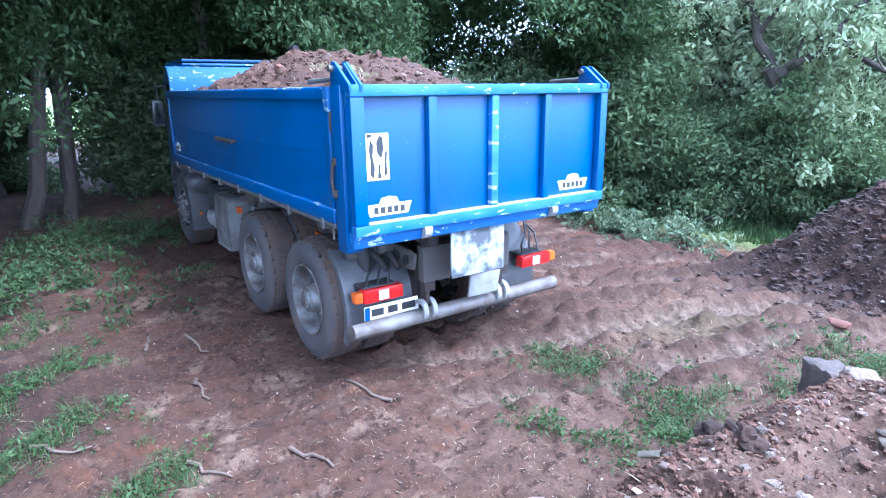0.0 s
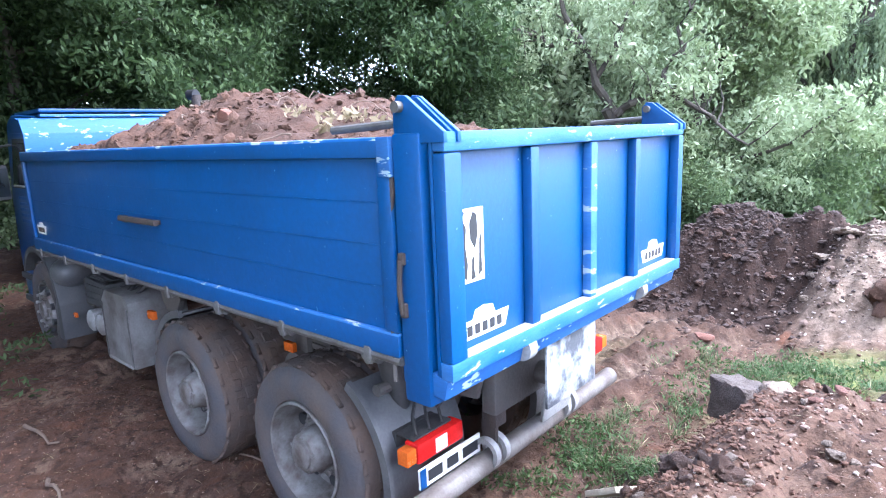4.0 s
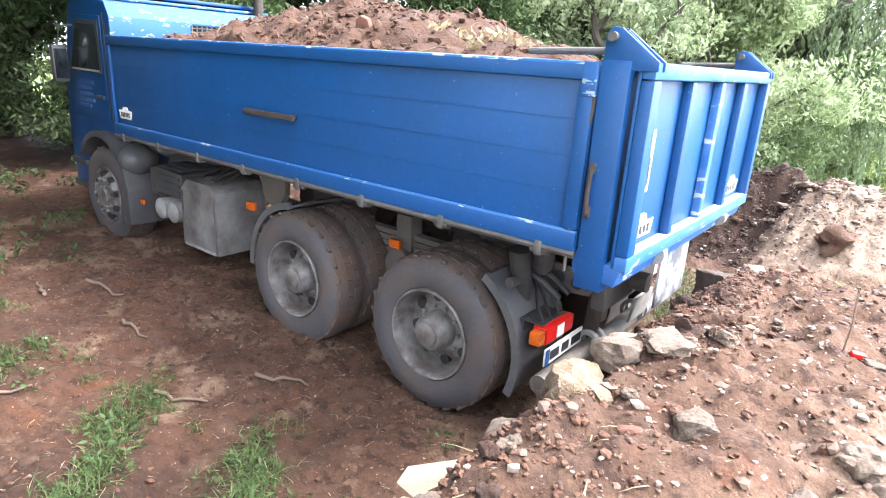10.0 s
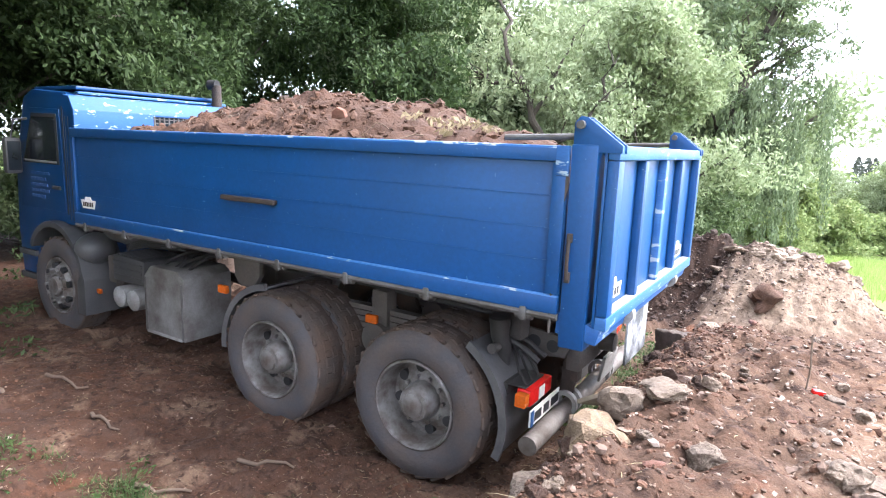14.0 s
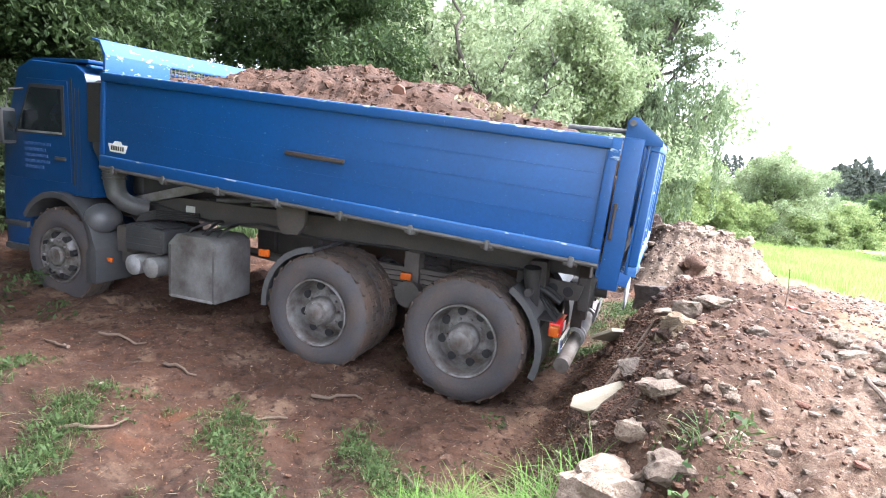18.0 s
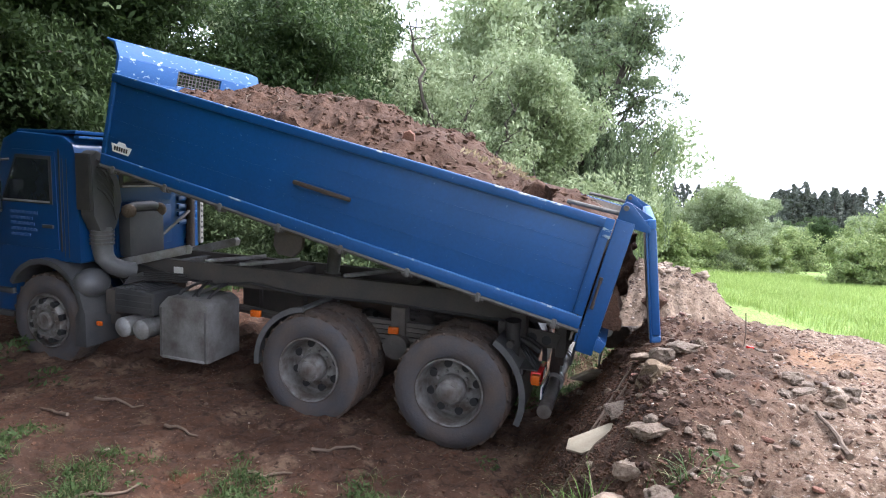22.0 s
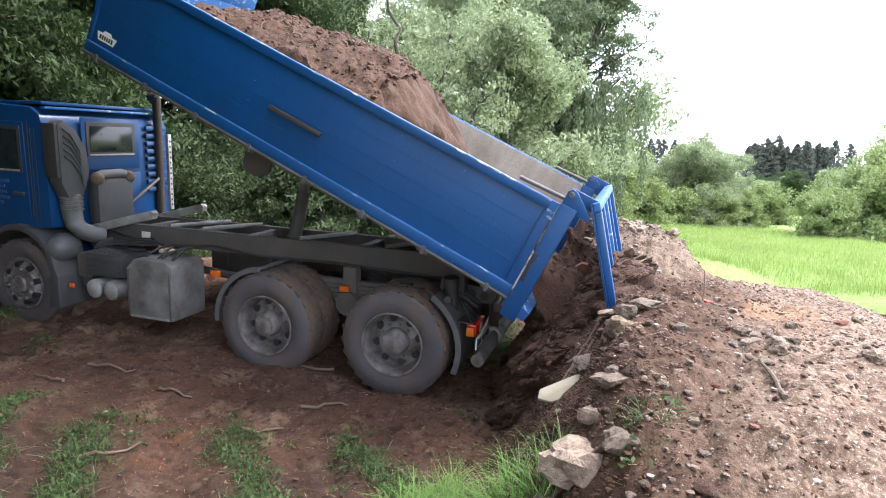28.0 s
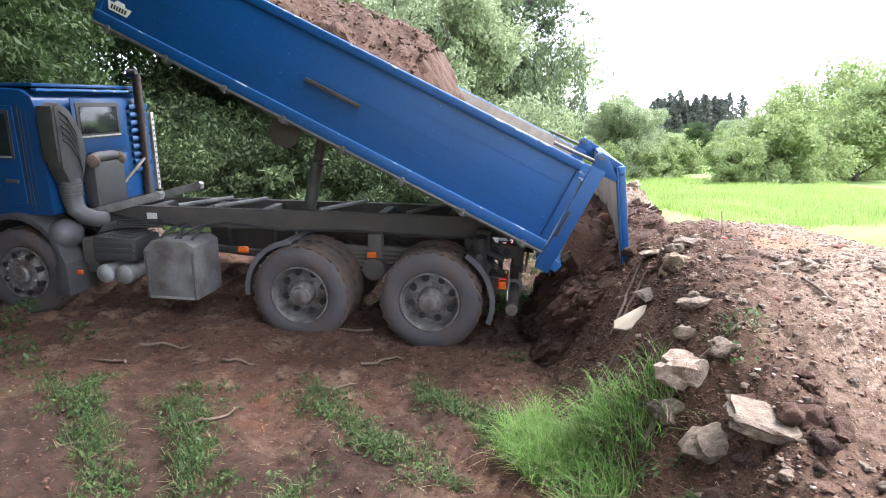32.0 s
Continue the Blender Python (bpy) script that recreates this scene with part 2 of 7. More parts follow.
def tube(bm, pts, r, seg=10, r_end=None, close=True):
    """A round bar along points, tapering from r to r_end."""
    pts = [Vector(p) for p in pts]
    rings = []
    for i, p in enumerate(pts):
        d = (pts[min(i + 1, len(pts) - 1)] - pts[max(i - 1, 0)]).normalized()
        u = d.cross(Vector((0, 0, 1)) if abs(d.z) < 0.9 else Vector((1, 0, 0))).normalized()
        w = d.cross(u)
        q = r + ((r_end if r_end is not None else r) - r) * i / max(1, len(pts) - 1)
        rings.append([bm.verts.new(p + u * (q * math.cos(2 * math.pi * k / seg)) + w * (q * math.sin(2 * math.pi * k / seg))) for k in range(seg)])
    for a, b in zip(rings, rings[1:]):
        for k in range(seg):
            bm.faces.new((a[k], a[(k + 1) % seg], b[(k + 1) % seg], b[k]))
    if close:
        bm.faces.new(rings[0][::-1])
        bm.faces.new(rings[-1])
    return bm


def lathe(bm, profile, seg=40):
    """A profile of (radius, y) turned about the y axis."""
    rings = [[bm.verts.new((r * math.cos(2 * math.pi * k / seg), y, r * math.sin(2 * math.pi * k / seg))) for k in range(seg)] for r, y in profile]
    for a, b in zip(rings, rings[1:]):
        for k in range(seg):
            bm.faces.new((a[k], b[k], b[(k + 1) % seg], a[(k + 1) % seg]))
    return bm


def finish(name, bm, material, angle=35):
    me = bpy.data.meshes.new(name)
    bmesh.ops.recalc_face_normals(bm, faces=bm.faces)
    bm.to_mesh(me)
    bm.free()
    for k in material if isinstance(material, (list, tuple)) else [material]:
        me.materials.append(M[k])
    me.polygons.foreach_set("use_smooth", [True] * len(me.polygons))
    me.set_sharp_from_angle(angle=radians(angle))
    return me


def part(name, bm, material, parent, label="", at=None, angle=35):
    ob = new(name, finish(name, bm, material, angle))
    ob.parent = parent
    if at is not None:
        ob.matrix_basis = at
    return tagged(ob, label)


def thing(name, label, category, group="", kind="", at=None, data=None):
    ob = new(name, data)
    if at is not None:
        ob.matrix_basis = at
    return tagged(ob, label, category, group, kind)


def spread(v, seed):
    """A smooth random field in about -1 to 1 over numpy arrays of places (n, 2), from sines of random ways."""
    g = np.random.default_rng(seed)
    s = np.zeros(len(v))
    for _ in range(7):
        a = g.uniform(0, 6.283)
        s += np.sin((v[:, 0] * math.cos(a) + v[:, 1] * math.sin(a)) * g.uniform(0.7, 1.5) + g.uniform(0, 6.283))
    return s / 3.0


LATTICE = np.random.default_rng(99).uniform(-1, 1, (256, 256))


def grit(x, y, cell, shift=0):
    """Value noise in -1 to 1 over places, with lumps of about the cell's size."""
    u, v = x / cell + 37.3 + shift * 11.7, y / cell + 91.7 + shift * 5.3
    i, j = np.floor(u).astype(int), np.floor(v).astype(int)
    a, b = u - i, v - j
    a, b = a * a * (3 - 2 * a), b * b * (3 - 2 * b)
    g = lambda p, q: LATTICE[(i + p) % 256, (j + q) % 256]
    return (g(0, 0) * (1 - a) + g(1, 0) * a) * (1 - b) + (g(0, 1) * (1 - a) + g(1, 1) * a) * b


# ---- the ground: one sheet to the horizon ----
def step(v, a, b):
    q = np.clip((v - a) / (b - a), 0, 1)
    return q * q * (3 - 2 * q)


def yard(x, y):
    """From the yard's own slanting plan to the world."""
    return 0.931 * x + 0.009 * y + 0.013, 0.226 * x + 1.041 * y + 0.077


def plan(x, y):
    """From the world to the yard's plan."""
    x, y = x - 0.013, y - 0.077
    return 1.0764 * x - 0.0093 * y, 0.9627 * y - 0.2337 * x


RUTS = ((-1.22, 0.13), (-2.03, 0.15), (-2.75, 0.11), (-3.5, 0.14), (-4.3, 0.16), (-5.5, 0.18))  # offset and half width


def terrain(x, y):
    """Heights of the ground: low yard under the truck, bank and upper level behind it, heaps beyond, meadow far off."""
    wx, wy = np.asarray(x, float), np.asarray(y, float)
    x, y = plan(wx, wy)
    p = np.stack([x.ravel(), y.ravel()], 1)
    wob = spread(p * 1.3, 3).reshape(x.shape)
    fine = (spread(p * 5, 4) * 0.5 + spread(p * 11, 5) * 0.3 + spread(p * 23, 6) * 0.2).reshape(x.shape)
    # edge of the bank, in x, by y; height of the upper level
    edge = 1.06 + 0.08 * wob + 0.25 * step(-y, 2.2, 3.6) + 0.5 * step(-y, 4.0, 6.5)
    top = 1.20 - 0.45 * step(-y, 2.1, 3.8) - 0.16 * step(-y, 2.9, 4.0) - 0.15 * step(-y, 4.0, 6.5) - 0.62 * step(y, 0.3, 1.9) - 0.6 * step(x, 3.6, 6.0) * step(y, -3, 1)
    bank = step(x - edge, -0.3, 0.75)
    z = 0.03 + 0.04 * wob + 0.04 * step(-x, 2.0, 4.5) + bank * top
    z = z + 0.45 * step(-y, 4.8, 7.0) * (1 - bank)
    # pale rubble heap beyond and the dark one beside it
    z = z + 0.03 * step(x, -3, -1) * (1 - bank)
    z = z + (0.20 * step(y, 1.2, 3.2) + 0.085 * np.clip(wy, -1.2, 2.3)) * (1 - bank)
    z = z + 0.92 * (1 - step(np.hypot((x - 2.03 + 0.1 * wob) / 1.45, (y - 4.95)) + 0.10 * fine, 0.15, 1.25))
    z = z + 1.22 * (1 - step(np.hypot((x - 0.05) / 1.5, y - 5.6) + 0.12 * fine + 0.1 * wob, 0.1, 1.35))
    # meadow beyond
    far = np.maximum(step(y, 6.0, 9) * step(x, -1, 3), step(x, 5, 8))
    z = z * (1 - far) + far * (0.6 + 0.08 * wob)
    near = np.exp(-((x + 0.5) ** 2 / 80 + (y - 0.5) ** 2 / 80))
    heap = np.clip((1 - step(np.hypot(x - 2.0, y - 4.9), 0.8, 1.6)) + (1 - step(np.hypot(x - 0.05, y - 5.6), 0.9, 1.8)), 0, 1)
    loose = np.clip(bank * (1 - step(x, 2.2, 3.2)) + heap, 0.0, 1)
    rough = 0.04 + 0.03 * loose
    # clods and grit: lumps stand proud of hollows
    lumps = np.abs(grit(x, y, 0.23, 1)) * 0.6 + np.abs(grit(x, y, 0.12, 2)) * 0.35 + np.abs(grit(x, y, 0.065, 3)) * 0.2
    z = z + near * ((0.052 + 0.05 * step(y, 1.2, 2.0) * step(-x, -1.2, -0.4) + 0.085 * loose + 0.03 * heap) * (lumps - 0.3) + (0.012 + 0.012 * loose) * grit(x, y, 0.055, 4))
    # the yard rises a little where the truck came from
    z = z + 0.10 * step(-wx, 1.5, 2.9) * (1 - bank) * (1 - step(-wy, 4, 6))
    # wheel tracks along the truck's way
    for w in (0.25, 1.75):
        z = z - 0.03 * np.exp(-((wy - w) / 0.28) ** 2) * step(-wx, -1.2, 0.0) * step(wx, -9, -7)
    # ruts of a loader between the truck's place and the heaps, with lug marks and squeezed-up rims
    c, a = 0.88 * x - 0.48 * y + 0.10 * wob, 0.48 * x + 0.88 * y
    for w, half in RUTS:
        d = np.abs(c - w)
        lugs = np.sin(a * 41 + d * 16)
        z = z + (0.055 * np.exp(-((d - 1.45 * half) / 0.06) ** 2) * (1 + 1.2 * grit(x, y, 0.12, 7)) - np.exp(-(d / half) ** 4) * (0.075 + 0.022 * lugs)) * step(y, 0.5, 1.1) * (1 - bank) * (1 - heap) * (1 - step(y, 6.5, 7.5))
    # older tracks across the yard, with lug marks
    c, a = x * 0.83 + y * 0.55, x * 0.55 - y * 0.83
    for w in (-3.02, -2.12, -1.20, -4.4):
        m = np.exp(-((c - w) / 0.20) ** 4) * step(-y, 0.7, 1.3) * (1 - bank)
        z = z - m * (0.06 + 0.016 * np.sin(a * 39 + 2.0 * np.abs(c - w) * 12))
    return z + fine * rough * near


def ground_sheet():
    def axis(lo, hi, fine, a, b):
        """Places along one axis: even from a to b, then wider and wider to lo and hi."""
        mid = np.arange(a, b, fine)
        up, s = [mid[-1]], fine
        while up[-1] < hi:
            s *= 1.09
            up.append(up[-1] + s)
        down, s = [mid[0]], fine
        while down[-1] > lo:
            s *= 1.09
            down.append(down[-1] - s)
        return np.concatenate([down[:0:-1], mid, up[1:]])
    xs, ys = axis(-700, 700, 0.029, -5.4, 4.2), axis(-700, 900, 0.029, -5.0, 7.4)
    gx, gy = np.meshgrid(xs, ys, indexing="ij")
    z = terrain(gx, gy)
    nx, ny = gx.shape
    co = np.stack([gx, gy, z], -1).reshape(-1, 3)
    i, j = np.meshgrid(np.arange(nx - 1), np.arange(ny - 1), indexing="ij")
    a = (i * ny + j).ravel()
    quads = np.stack([a, a + ny, a + ny + 1, a + 1], 1)
    me = bpy.data.meshes.new("ground")
    me.vertices.add(len(co))
    me.vertices.foreach_set("co", co.ravel())
    me.loops.add(quads.size)
    me.loops.foreach_set("vertex_index", quads.ravel())
    me.polygons.add(len(quads))
    me.polygons.foreach_set("loop_start", np.arange(0, quads.size, 4))
    me.update(calc_edges=True)
    me.polygons.foreach_set("use_smooth", [True] * len(quads))
    x, y = plan(co[:, 0], co[:, 1])
    p = np.stack([x, y], 1)
    green = np.clip(step(y, 4.6, 6.5) * step(x, 0, 3) + step(y, 6, 8) + step(x, 5.2, 7.5) + step(-y, 10, 14), 0, 1)
    green = np.maximum(green, 0.5 * step(spread(p * 2.2, 15), -0.2, 0.5) * np.exp(-((x - 1.7) ** 2 / 2.0 + (y - 2.6) ** 2 / 0.6)))
    green = green * step(np.hypot((x - 2.0) / 1.2, y - 4.9), 1.1, 1.4) * step(np.hypot((x - 0.05) / 1.3, y - 5.6), 1.2, 1.5)
    green = np.maximum(green, 0.75 * step(spread(p * 1.1, 11) + 0.35 * spread(p * 4, 12), 0.25, 0.7) * step(-x - 0.4 * y, 0.2, 1.5) * step(-y, 0.9, 1.8))
    gx = x + 0.25 * spread(p * 2, 13) + 0.5 * step(-y, 2.0, 3.3)
    gravel = step(gx, 2.4, 3.0) * (1 - step(y, 1.5, 4))
    pale = 1 - step(np.hypot((x - 2.05) / 1.4, y - 4.95) + 0.15 * spread(p * 3, 22), 0.85, 1.2)
    # dark soil patches near the bank and the dark heap
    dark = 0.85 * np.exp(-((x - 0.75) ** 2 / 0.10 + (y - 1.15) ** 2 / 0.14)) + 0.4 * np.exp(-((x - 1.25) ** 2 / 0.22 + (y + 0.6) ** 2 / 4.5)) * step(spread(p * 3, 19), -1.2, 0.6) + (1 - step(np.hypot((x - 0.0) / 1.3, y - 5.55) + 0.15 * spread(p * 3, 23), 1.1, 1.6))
    # the trees' shade over the left yard, put into the soil colour
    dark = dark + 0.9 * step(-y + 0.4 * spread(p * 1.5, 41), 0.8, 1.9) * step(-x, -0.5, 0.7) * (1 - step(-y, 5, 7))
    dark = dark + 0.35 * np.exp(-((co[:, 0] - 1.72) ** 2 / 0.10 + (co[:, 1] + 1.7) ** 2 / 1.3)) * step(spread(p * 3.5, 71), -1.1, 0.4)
    ochre = 0.85 * np.exp(-((co[:, 0] - 2.72) ** 2 / 0.16 + (co[:, 1] + 0.35) ** 2 / 0.25)) * step(spread(p * 4, 51), -0.9, 0.5)
    wheel_way = np.zeros(len(x))
    rim_way = np.zeros(len(x))
    c = 0.88 * x - 0.48 * y + 0.10 * spread(p * 1.3, 3)
    for w, half in RUTS:
        wheel_way += np.exp(-((c - w) / half) ** 4)
        rim_way += np.exp(-((np.abs(c - w) - 1.45 * half) / 0.07) ** 2)
    way = step(y, 0.5, 1.1) * (1 - step(x, 0.3, 1.0)) * (1 - step(y, 6.5, 7.5))
    for nm, v in (("track", 0.75 * wheel_way * way), ("rim", 0.85 * np.clip(rim_way, 0, 1) * way * step(spread(p * 5, 61), -1.0, 0.3)), ("ochre", ochre), ("green", green), ("sandy", 0.9 * pale), ("gravel", gravel), ("dark_soil_and_shade", np.clip(dark, 0, 1)), ("dry", 0.7 * step(x + 0.5 * y + 0.5 * spread(p * 1.7, 31), -1.2, 0.9) * (1 - step(y, 4.0, 5.0)))):
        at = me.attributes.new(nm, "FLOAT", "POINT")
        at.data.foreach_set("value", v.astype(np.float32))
    m = bpy.data.materials.new("yard_soil_and_meadow")
    m.use_nodes = True
    n, l = m.node_tree.nodes, m.node_tree.links
    bsdf = n["Principled BSDF"]
    tc = n.new("ShaderNodeTexCoord")

    def nz(s, d=5.0):
        t = n.new("ShaderNodeTexNoise")
        t.inputs["Scale"].default_value, t.inputs["Detail"].default_value, t.inputs["Roughness"].default_value = s, d, 0.65
        l.new(tc.outputs["Object"], t.inputs["Vector"])
        return t.outputs[0]

    def rng(src, lo, hi):
        r = n.new("ShaderNodeMapRange")
        r.inputs["From Min"].default_value, r.inputs["From Max"].default_value = lo, hi
        l.new(src, r.inputs["Value"])
        return r.outputs[0]

    def mx(fac, a, b, mode="MIX"):
        q = n.new("ShaderNodeMix")
        q.data_type, q.blend_type = "RGBA", mode
        for k, v in ((0, fac), (6, a), (7, b)):
            if isinstance(v, bpy.types.NodeSocket):
                l.new(v, q.inputs[k])
            else:
                q.inputs[k].default_value = v if k == 0 else (*v, 1)
        return q.outputs[2]

    def attr(nm):
        a = n.new("ShaderNodeAttribute")
        a.attribute_name = nm
        return a.outputs["Fac"]

    col = mx(rng(nz(0.9), 0.35, 0.65), (0.044, 0.0205, 0.0115), (0.070, 0.034, 0.0195))
    col = mx(rng(nz(7), 0.45, 0.75), col, (0.054, 0.033, 0.024))
    col = mx(rng(nz(2.4, 6), 0.54, 0.64), col, (0.115, 0.074, 0.048))
    col = mx(attr("dry"), col, mx(rng(nz(5, 6), 0.35, 0.65), (0.060, 0.033, 0.0195), (0.105, 0.064, 0.041)))
    col = mx(rng(nz(11, 7), 0.54, 0.60), col, (0.030, 0.0150, 0.0092))
    col = mx(rng(nz(1.6, 7), 0.60, 0.66), col, (0.078, 0.033, 0.0165))
    col = mx(rng(nz(38, 3), 0.66, 0.71), col, (0.26, 0.20, 0.15))
    col = mx(attr("track"), col, mx(rng(nz(18, 5), 0.40, 0.60), (0.068, 0.044, 0.030), (0.140, 0.100, 0.070)))
    col = mx(attr("rim"), col, mx(rng(nz(14, 5), 0.35, 0.65), (0.024, 0.0135, 0.009), (0.050, 0.027, 0.017)))
    grv = mx(rng(nz(26, 3), 0.42, 0.60), (0.098, 0.060, 0.038), (0.205, 0.148, 0.105))
    grv = mx(rng(nz(3.5, 7), 0.56, 0.66), grv, (0.070, 0.040, 0.025))
    grv = mx(rng(nz(60, 3), 0.60, 0.66), grv, (0.34, 0.29, 0.24))
    col = mx(attr("gravel"), col, grv)
    col = mx(attr("sandy"), col, mx(rng(nz(6, 7), 0.35, 0.65), (0.125, 0.085, 0.057), (0.225, 0.168, 0.122)))
    col = mx(attr("ochre"), col, mx(rng(nz(8, 6), 0.35, 0.65), (0.19, 0.098, 0.047), (0.25, 0.155, 0.092)))
    col = mx(attr("dark_soil_and_shade"), col, mx(rng(nz(9, 5), 0.35, 0.65), (0.018, 0.0098, 0.0064), (0.036, 0.0192, 0.0122)))
    grn = mx(rng(nz(0.5), 0.35, 0.65), (0.15, 0.24, 0.045), (0.27, 0.34, 0.10))
    grn = mx(rng(nz(14), 0.35, 0.7), grn, (0.09, 0.15, 0.035))
    col = mx(attr("green"), col, grn)
    col = mx(0.5, col, nz(90, 2), "OVERLAY")
    col = mx(0.5, col, nz(24, 4), "OVERLAY")
    l.new(col, bsdf.inputs["Base Color"])
    bsdf.inputs["Roughness"].default_value = 0.95
    bsdf.inputs["Specular IOR Level"].default_value = 0.25
    bp = n.new("ShaderNodeBump")
    bp.inputs["Strength"].default_value, bp.inputs["Distance"].default_value = 0.9, 0.03
    l.new(nz(16, 8), bp.inputs["Height"])
    l.new(bp.outputs[0], bsdf.inputs["Normal"])
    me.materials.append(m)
    return thing("ground", "reddish brown rutted soil with a rubble bank and green meadow", "ground", kind="structure", data=me)


ground_sheet()


def z_at(x, y):
    return float(terrain(np.array([x]), np.array([y]))[0])


# ---- the tipper truck: x to its rear, y to its right side, z up ----
HUB = 0.53
AXLES = {"rear": 0.0, "middle": -1.43, "front": -4.870}
PIVOT = (0.60, 1.10)
SIDE_Y, FAR_Y = -0.21, 2.20
MID_Y = (SIDE_Y + FAR_Y) / 2

truck = thing("tipper_truck", "blue three-axle tipper truck with muddy wheels and dusty chassis", "truck")


def wheel_meshes(front):
    bm = bmesh.new()
    R, r, w = 0.515, 0.295, 0.30
    lathe(bm, [(r, 0.02), (r + 0.015, -0.012), (r + 0.05, -0.03), (0.41, -0.035), (0.465, -0.02), (0.495, 0.005), (R, 0.04), (R, w - 0.04), (0.495, w), (0.41, w + 0.03), (r, w)], 56)
    for f in bm.faces:
        f.material_index = 1 if f.calc_center_median().y < 0.0 else 0
    tyre = finish("tyre", bm, ["tyre", "tyre_wall"])
    bm = bmesh.new()
    for k in range(26):
        for row in range(4):
            a = 2 * math.pi * (k + 0.5 * (row % 2)) / 26
            edge = row in (0, 3)
            y = (0.028, 0.112, 0.188, 0.272)[row]
            cube = bmesh.ops.create_cube(bm, size=1.0, matrix=pose(0, 0, 0, 0, math.degrees(a), 0) @ Matrix.LocRotScale((R - (0.020 if edge else 0.008), y, 0), Euler((0.2 * (row - 1.5), 0, (0.55 if row == 0 else -0.55) if edge else 0)), (0.026, 0.052 if edge else 0.062, 0.084)))
            bmesh.ops.bevel(bm, geom=list({e for v in cube["verts"] for e in v.link_edges}), offset=0.008, segments=1, affect="EDGES")
    tread = finish("tread", bm, "tyre")
    bm = bmesh.new()
    if front:
        lathe(bm, [(0.30, 0.02), (0.298, -0.015), (0.285, -0.018), (0.275, 0.03), (0.245, 0.05), (0.235, 0.02), (0.20, -0.035), (0.16, -0.045), (0.13, -0.045), (0.125, -0.02), (0.0, -0.02)], 48)
        for k in range(10):
            a = 2 * math.pi * k / 10
            tube(bm, [(0.175 * math.cos(a), -0.03, 0.175 * math.sin(a)), (0.175 * math.cos(a), -0.075, 0.175 * math.sin(a))], 0.016, 6)
    else:
        lathe(bm, [(0.302, 0.02), (0.302, -0.018), (0.296, -0.024), (0.286, -0.020), (0.280, 0.03), (0.268, 0.10), (0.262, 0.165), (0.245, 0.185), (0.225, 0.175), (0.185, 0.140), (0.15, 0.125), (0.12, 0.125)], 48)
        for k in range(10):
            a = 2 * math.pi * k / 10
            tube(bm, [(0.155 * math.cos(a), 0.135, 0.155 * math.sin(a)), (0.155 * math.cos(a), 0.095, 0.155 * math.sin(a))], 0.015, 6)
    rim = finish("rim", bm, "rim")
    bm = bmesh.new()
    if front:
        lathe(bm, [(0.10, -0.02), (0.10, -0.055), (0.085, -0.075), (0.0, -0.078)], 28)
    else:
        lathe(bm, [(0.130, 0.13), (0.128, 0.06), (0.118, 0.045), (0.114, 0.0), (0.104, -0.012), (0.080, -0.015), (0.078, -0.032), (0.062, -0.042), (0.0, -0.044)], 28)
        for k in range(5):
            a = 2 * math.pi * (k + 0.5) / 5
            tube(bm, [(0.098 * math.cos(a), 0.0, 0.098 * math.sin(a)), (0.098 * math.cos(a), -0.024, 0.098 * math.sin(a))], 0.012, 6)
    hub = finish("hub", bm, "rim")
    # solid black plugs stand for the shade inside the hand holes
    holes = []
    for k in range(8):
        a = 2 * math.pi * (k + 0.25) / 8
        c = (0.214 * math.cos(a), 0.214 * math.sin(a))
        bm = bmesh.new()
        tube(bm, [(c[0], 0.138 if not front else -0.037, c[1]), (c[0], 0.22 if not front else 0.10, c[1])], 0.036, 12)
        holes.append(finish("hand_hole", bm, "dark"))
    for me in (tyre, rim, hub, tread, *holes):
        me.transform(Matrix.Diagonal((1.06, 1.0, 1.06, 1.0)))
    return tyre, rim, hub, holes, tread


WHEELS = []
REAR_SET, FRONT_SET = wheel_meshes(False), wheel_meshes(True)


def wheel(axle, y, flip, meshes, z=HUB):
    w = new("wheel", meshes[0])
    w.parent = truck
    for nm, me in (("rim", meshes[1]), ("hub", meshes[2]), ("tread", meshes[4]), *(("hand_hole", q) for q in meshes[3])):
        o = new(nm, me)
        o.parent = w
        if nm == "tread":
            tagged(o, kind="stuff")
    WHEELS.append((w, AXLES[axle], y, z, flip))


for ax in ("rear", "middle"):
    wheel(ax, -0.05, False, REAR_SET)
    wheel(ax, 0.285, False, REAR_SET)
    wheel(ax, 2.0 - 0.335, True, REAR_SET)
    wheel(ax, 2.0, True, REAR_SET)
wheel("front", 0.02, False, FRONT_SET, 0.59)
wheel("front", 1.98, True, FRONT_SET, 0.59)

# frame: rails, cross members, axles, springs
for y in (0.62, 1.30):
    bm = bmesh.new()
    prism(bm, [(-5.899, 1.02), (-4.464, 1.02), (-4.015, 1.10), (0.95, 1.10), (0.95, 1.33), (-4.134, 1.33), (-4.549, 1.25), (-5.899, 1.25)], y, y + 0.08, 0.006)
    part("frame_rail", bm, "chassis", truck)
for x in (-3.680, -2.942, -2.190, -0.73, 0.1, 0.85):
    bm = bmesh.new()
    box(bm, x - 0.05, x + 0.05, 0.7, 1.30, 1.14, 1.30)
    part("cross_member", bm, "steel", truck)
for x in (-3.047, -2.573, -1.25, -0.2):
    bm = bmesh.new()
    tube(bm, [(x - 0.18, 0.66, 1.345), (x + 0.18, 1.34, 1.345)], 0.025, 8)
    part("diagonal_brace", bm, "steel_pale", truck)
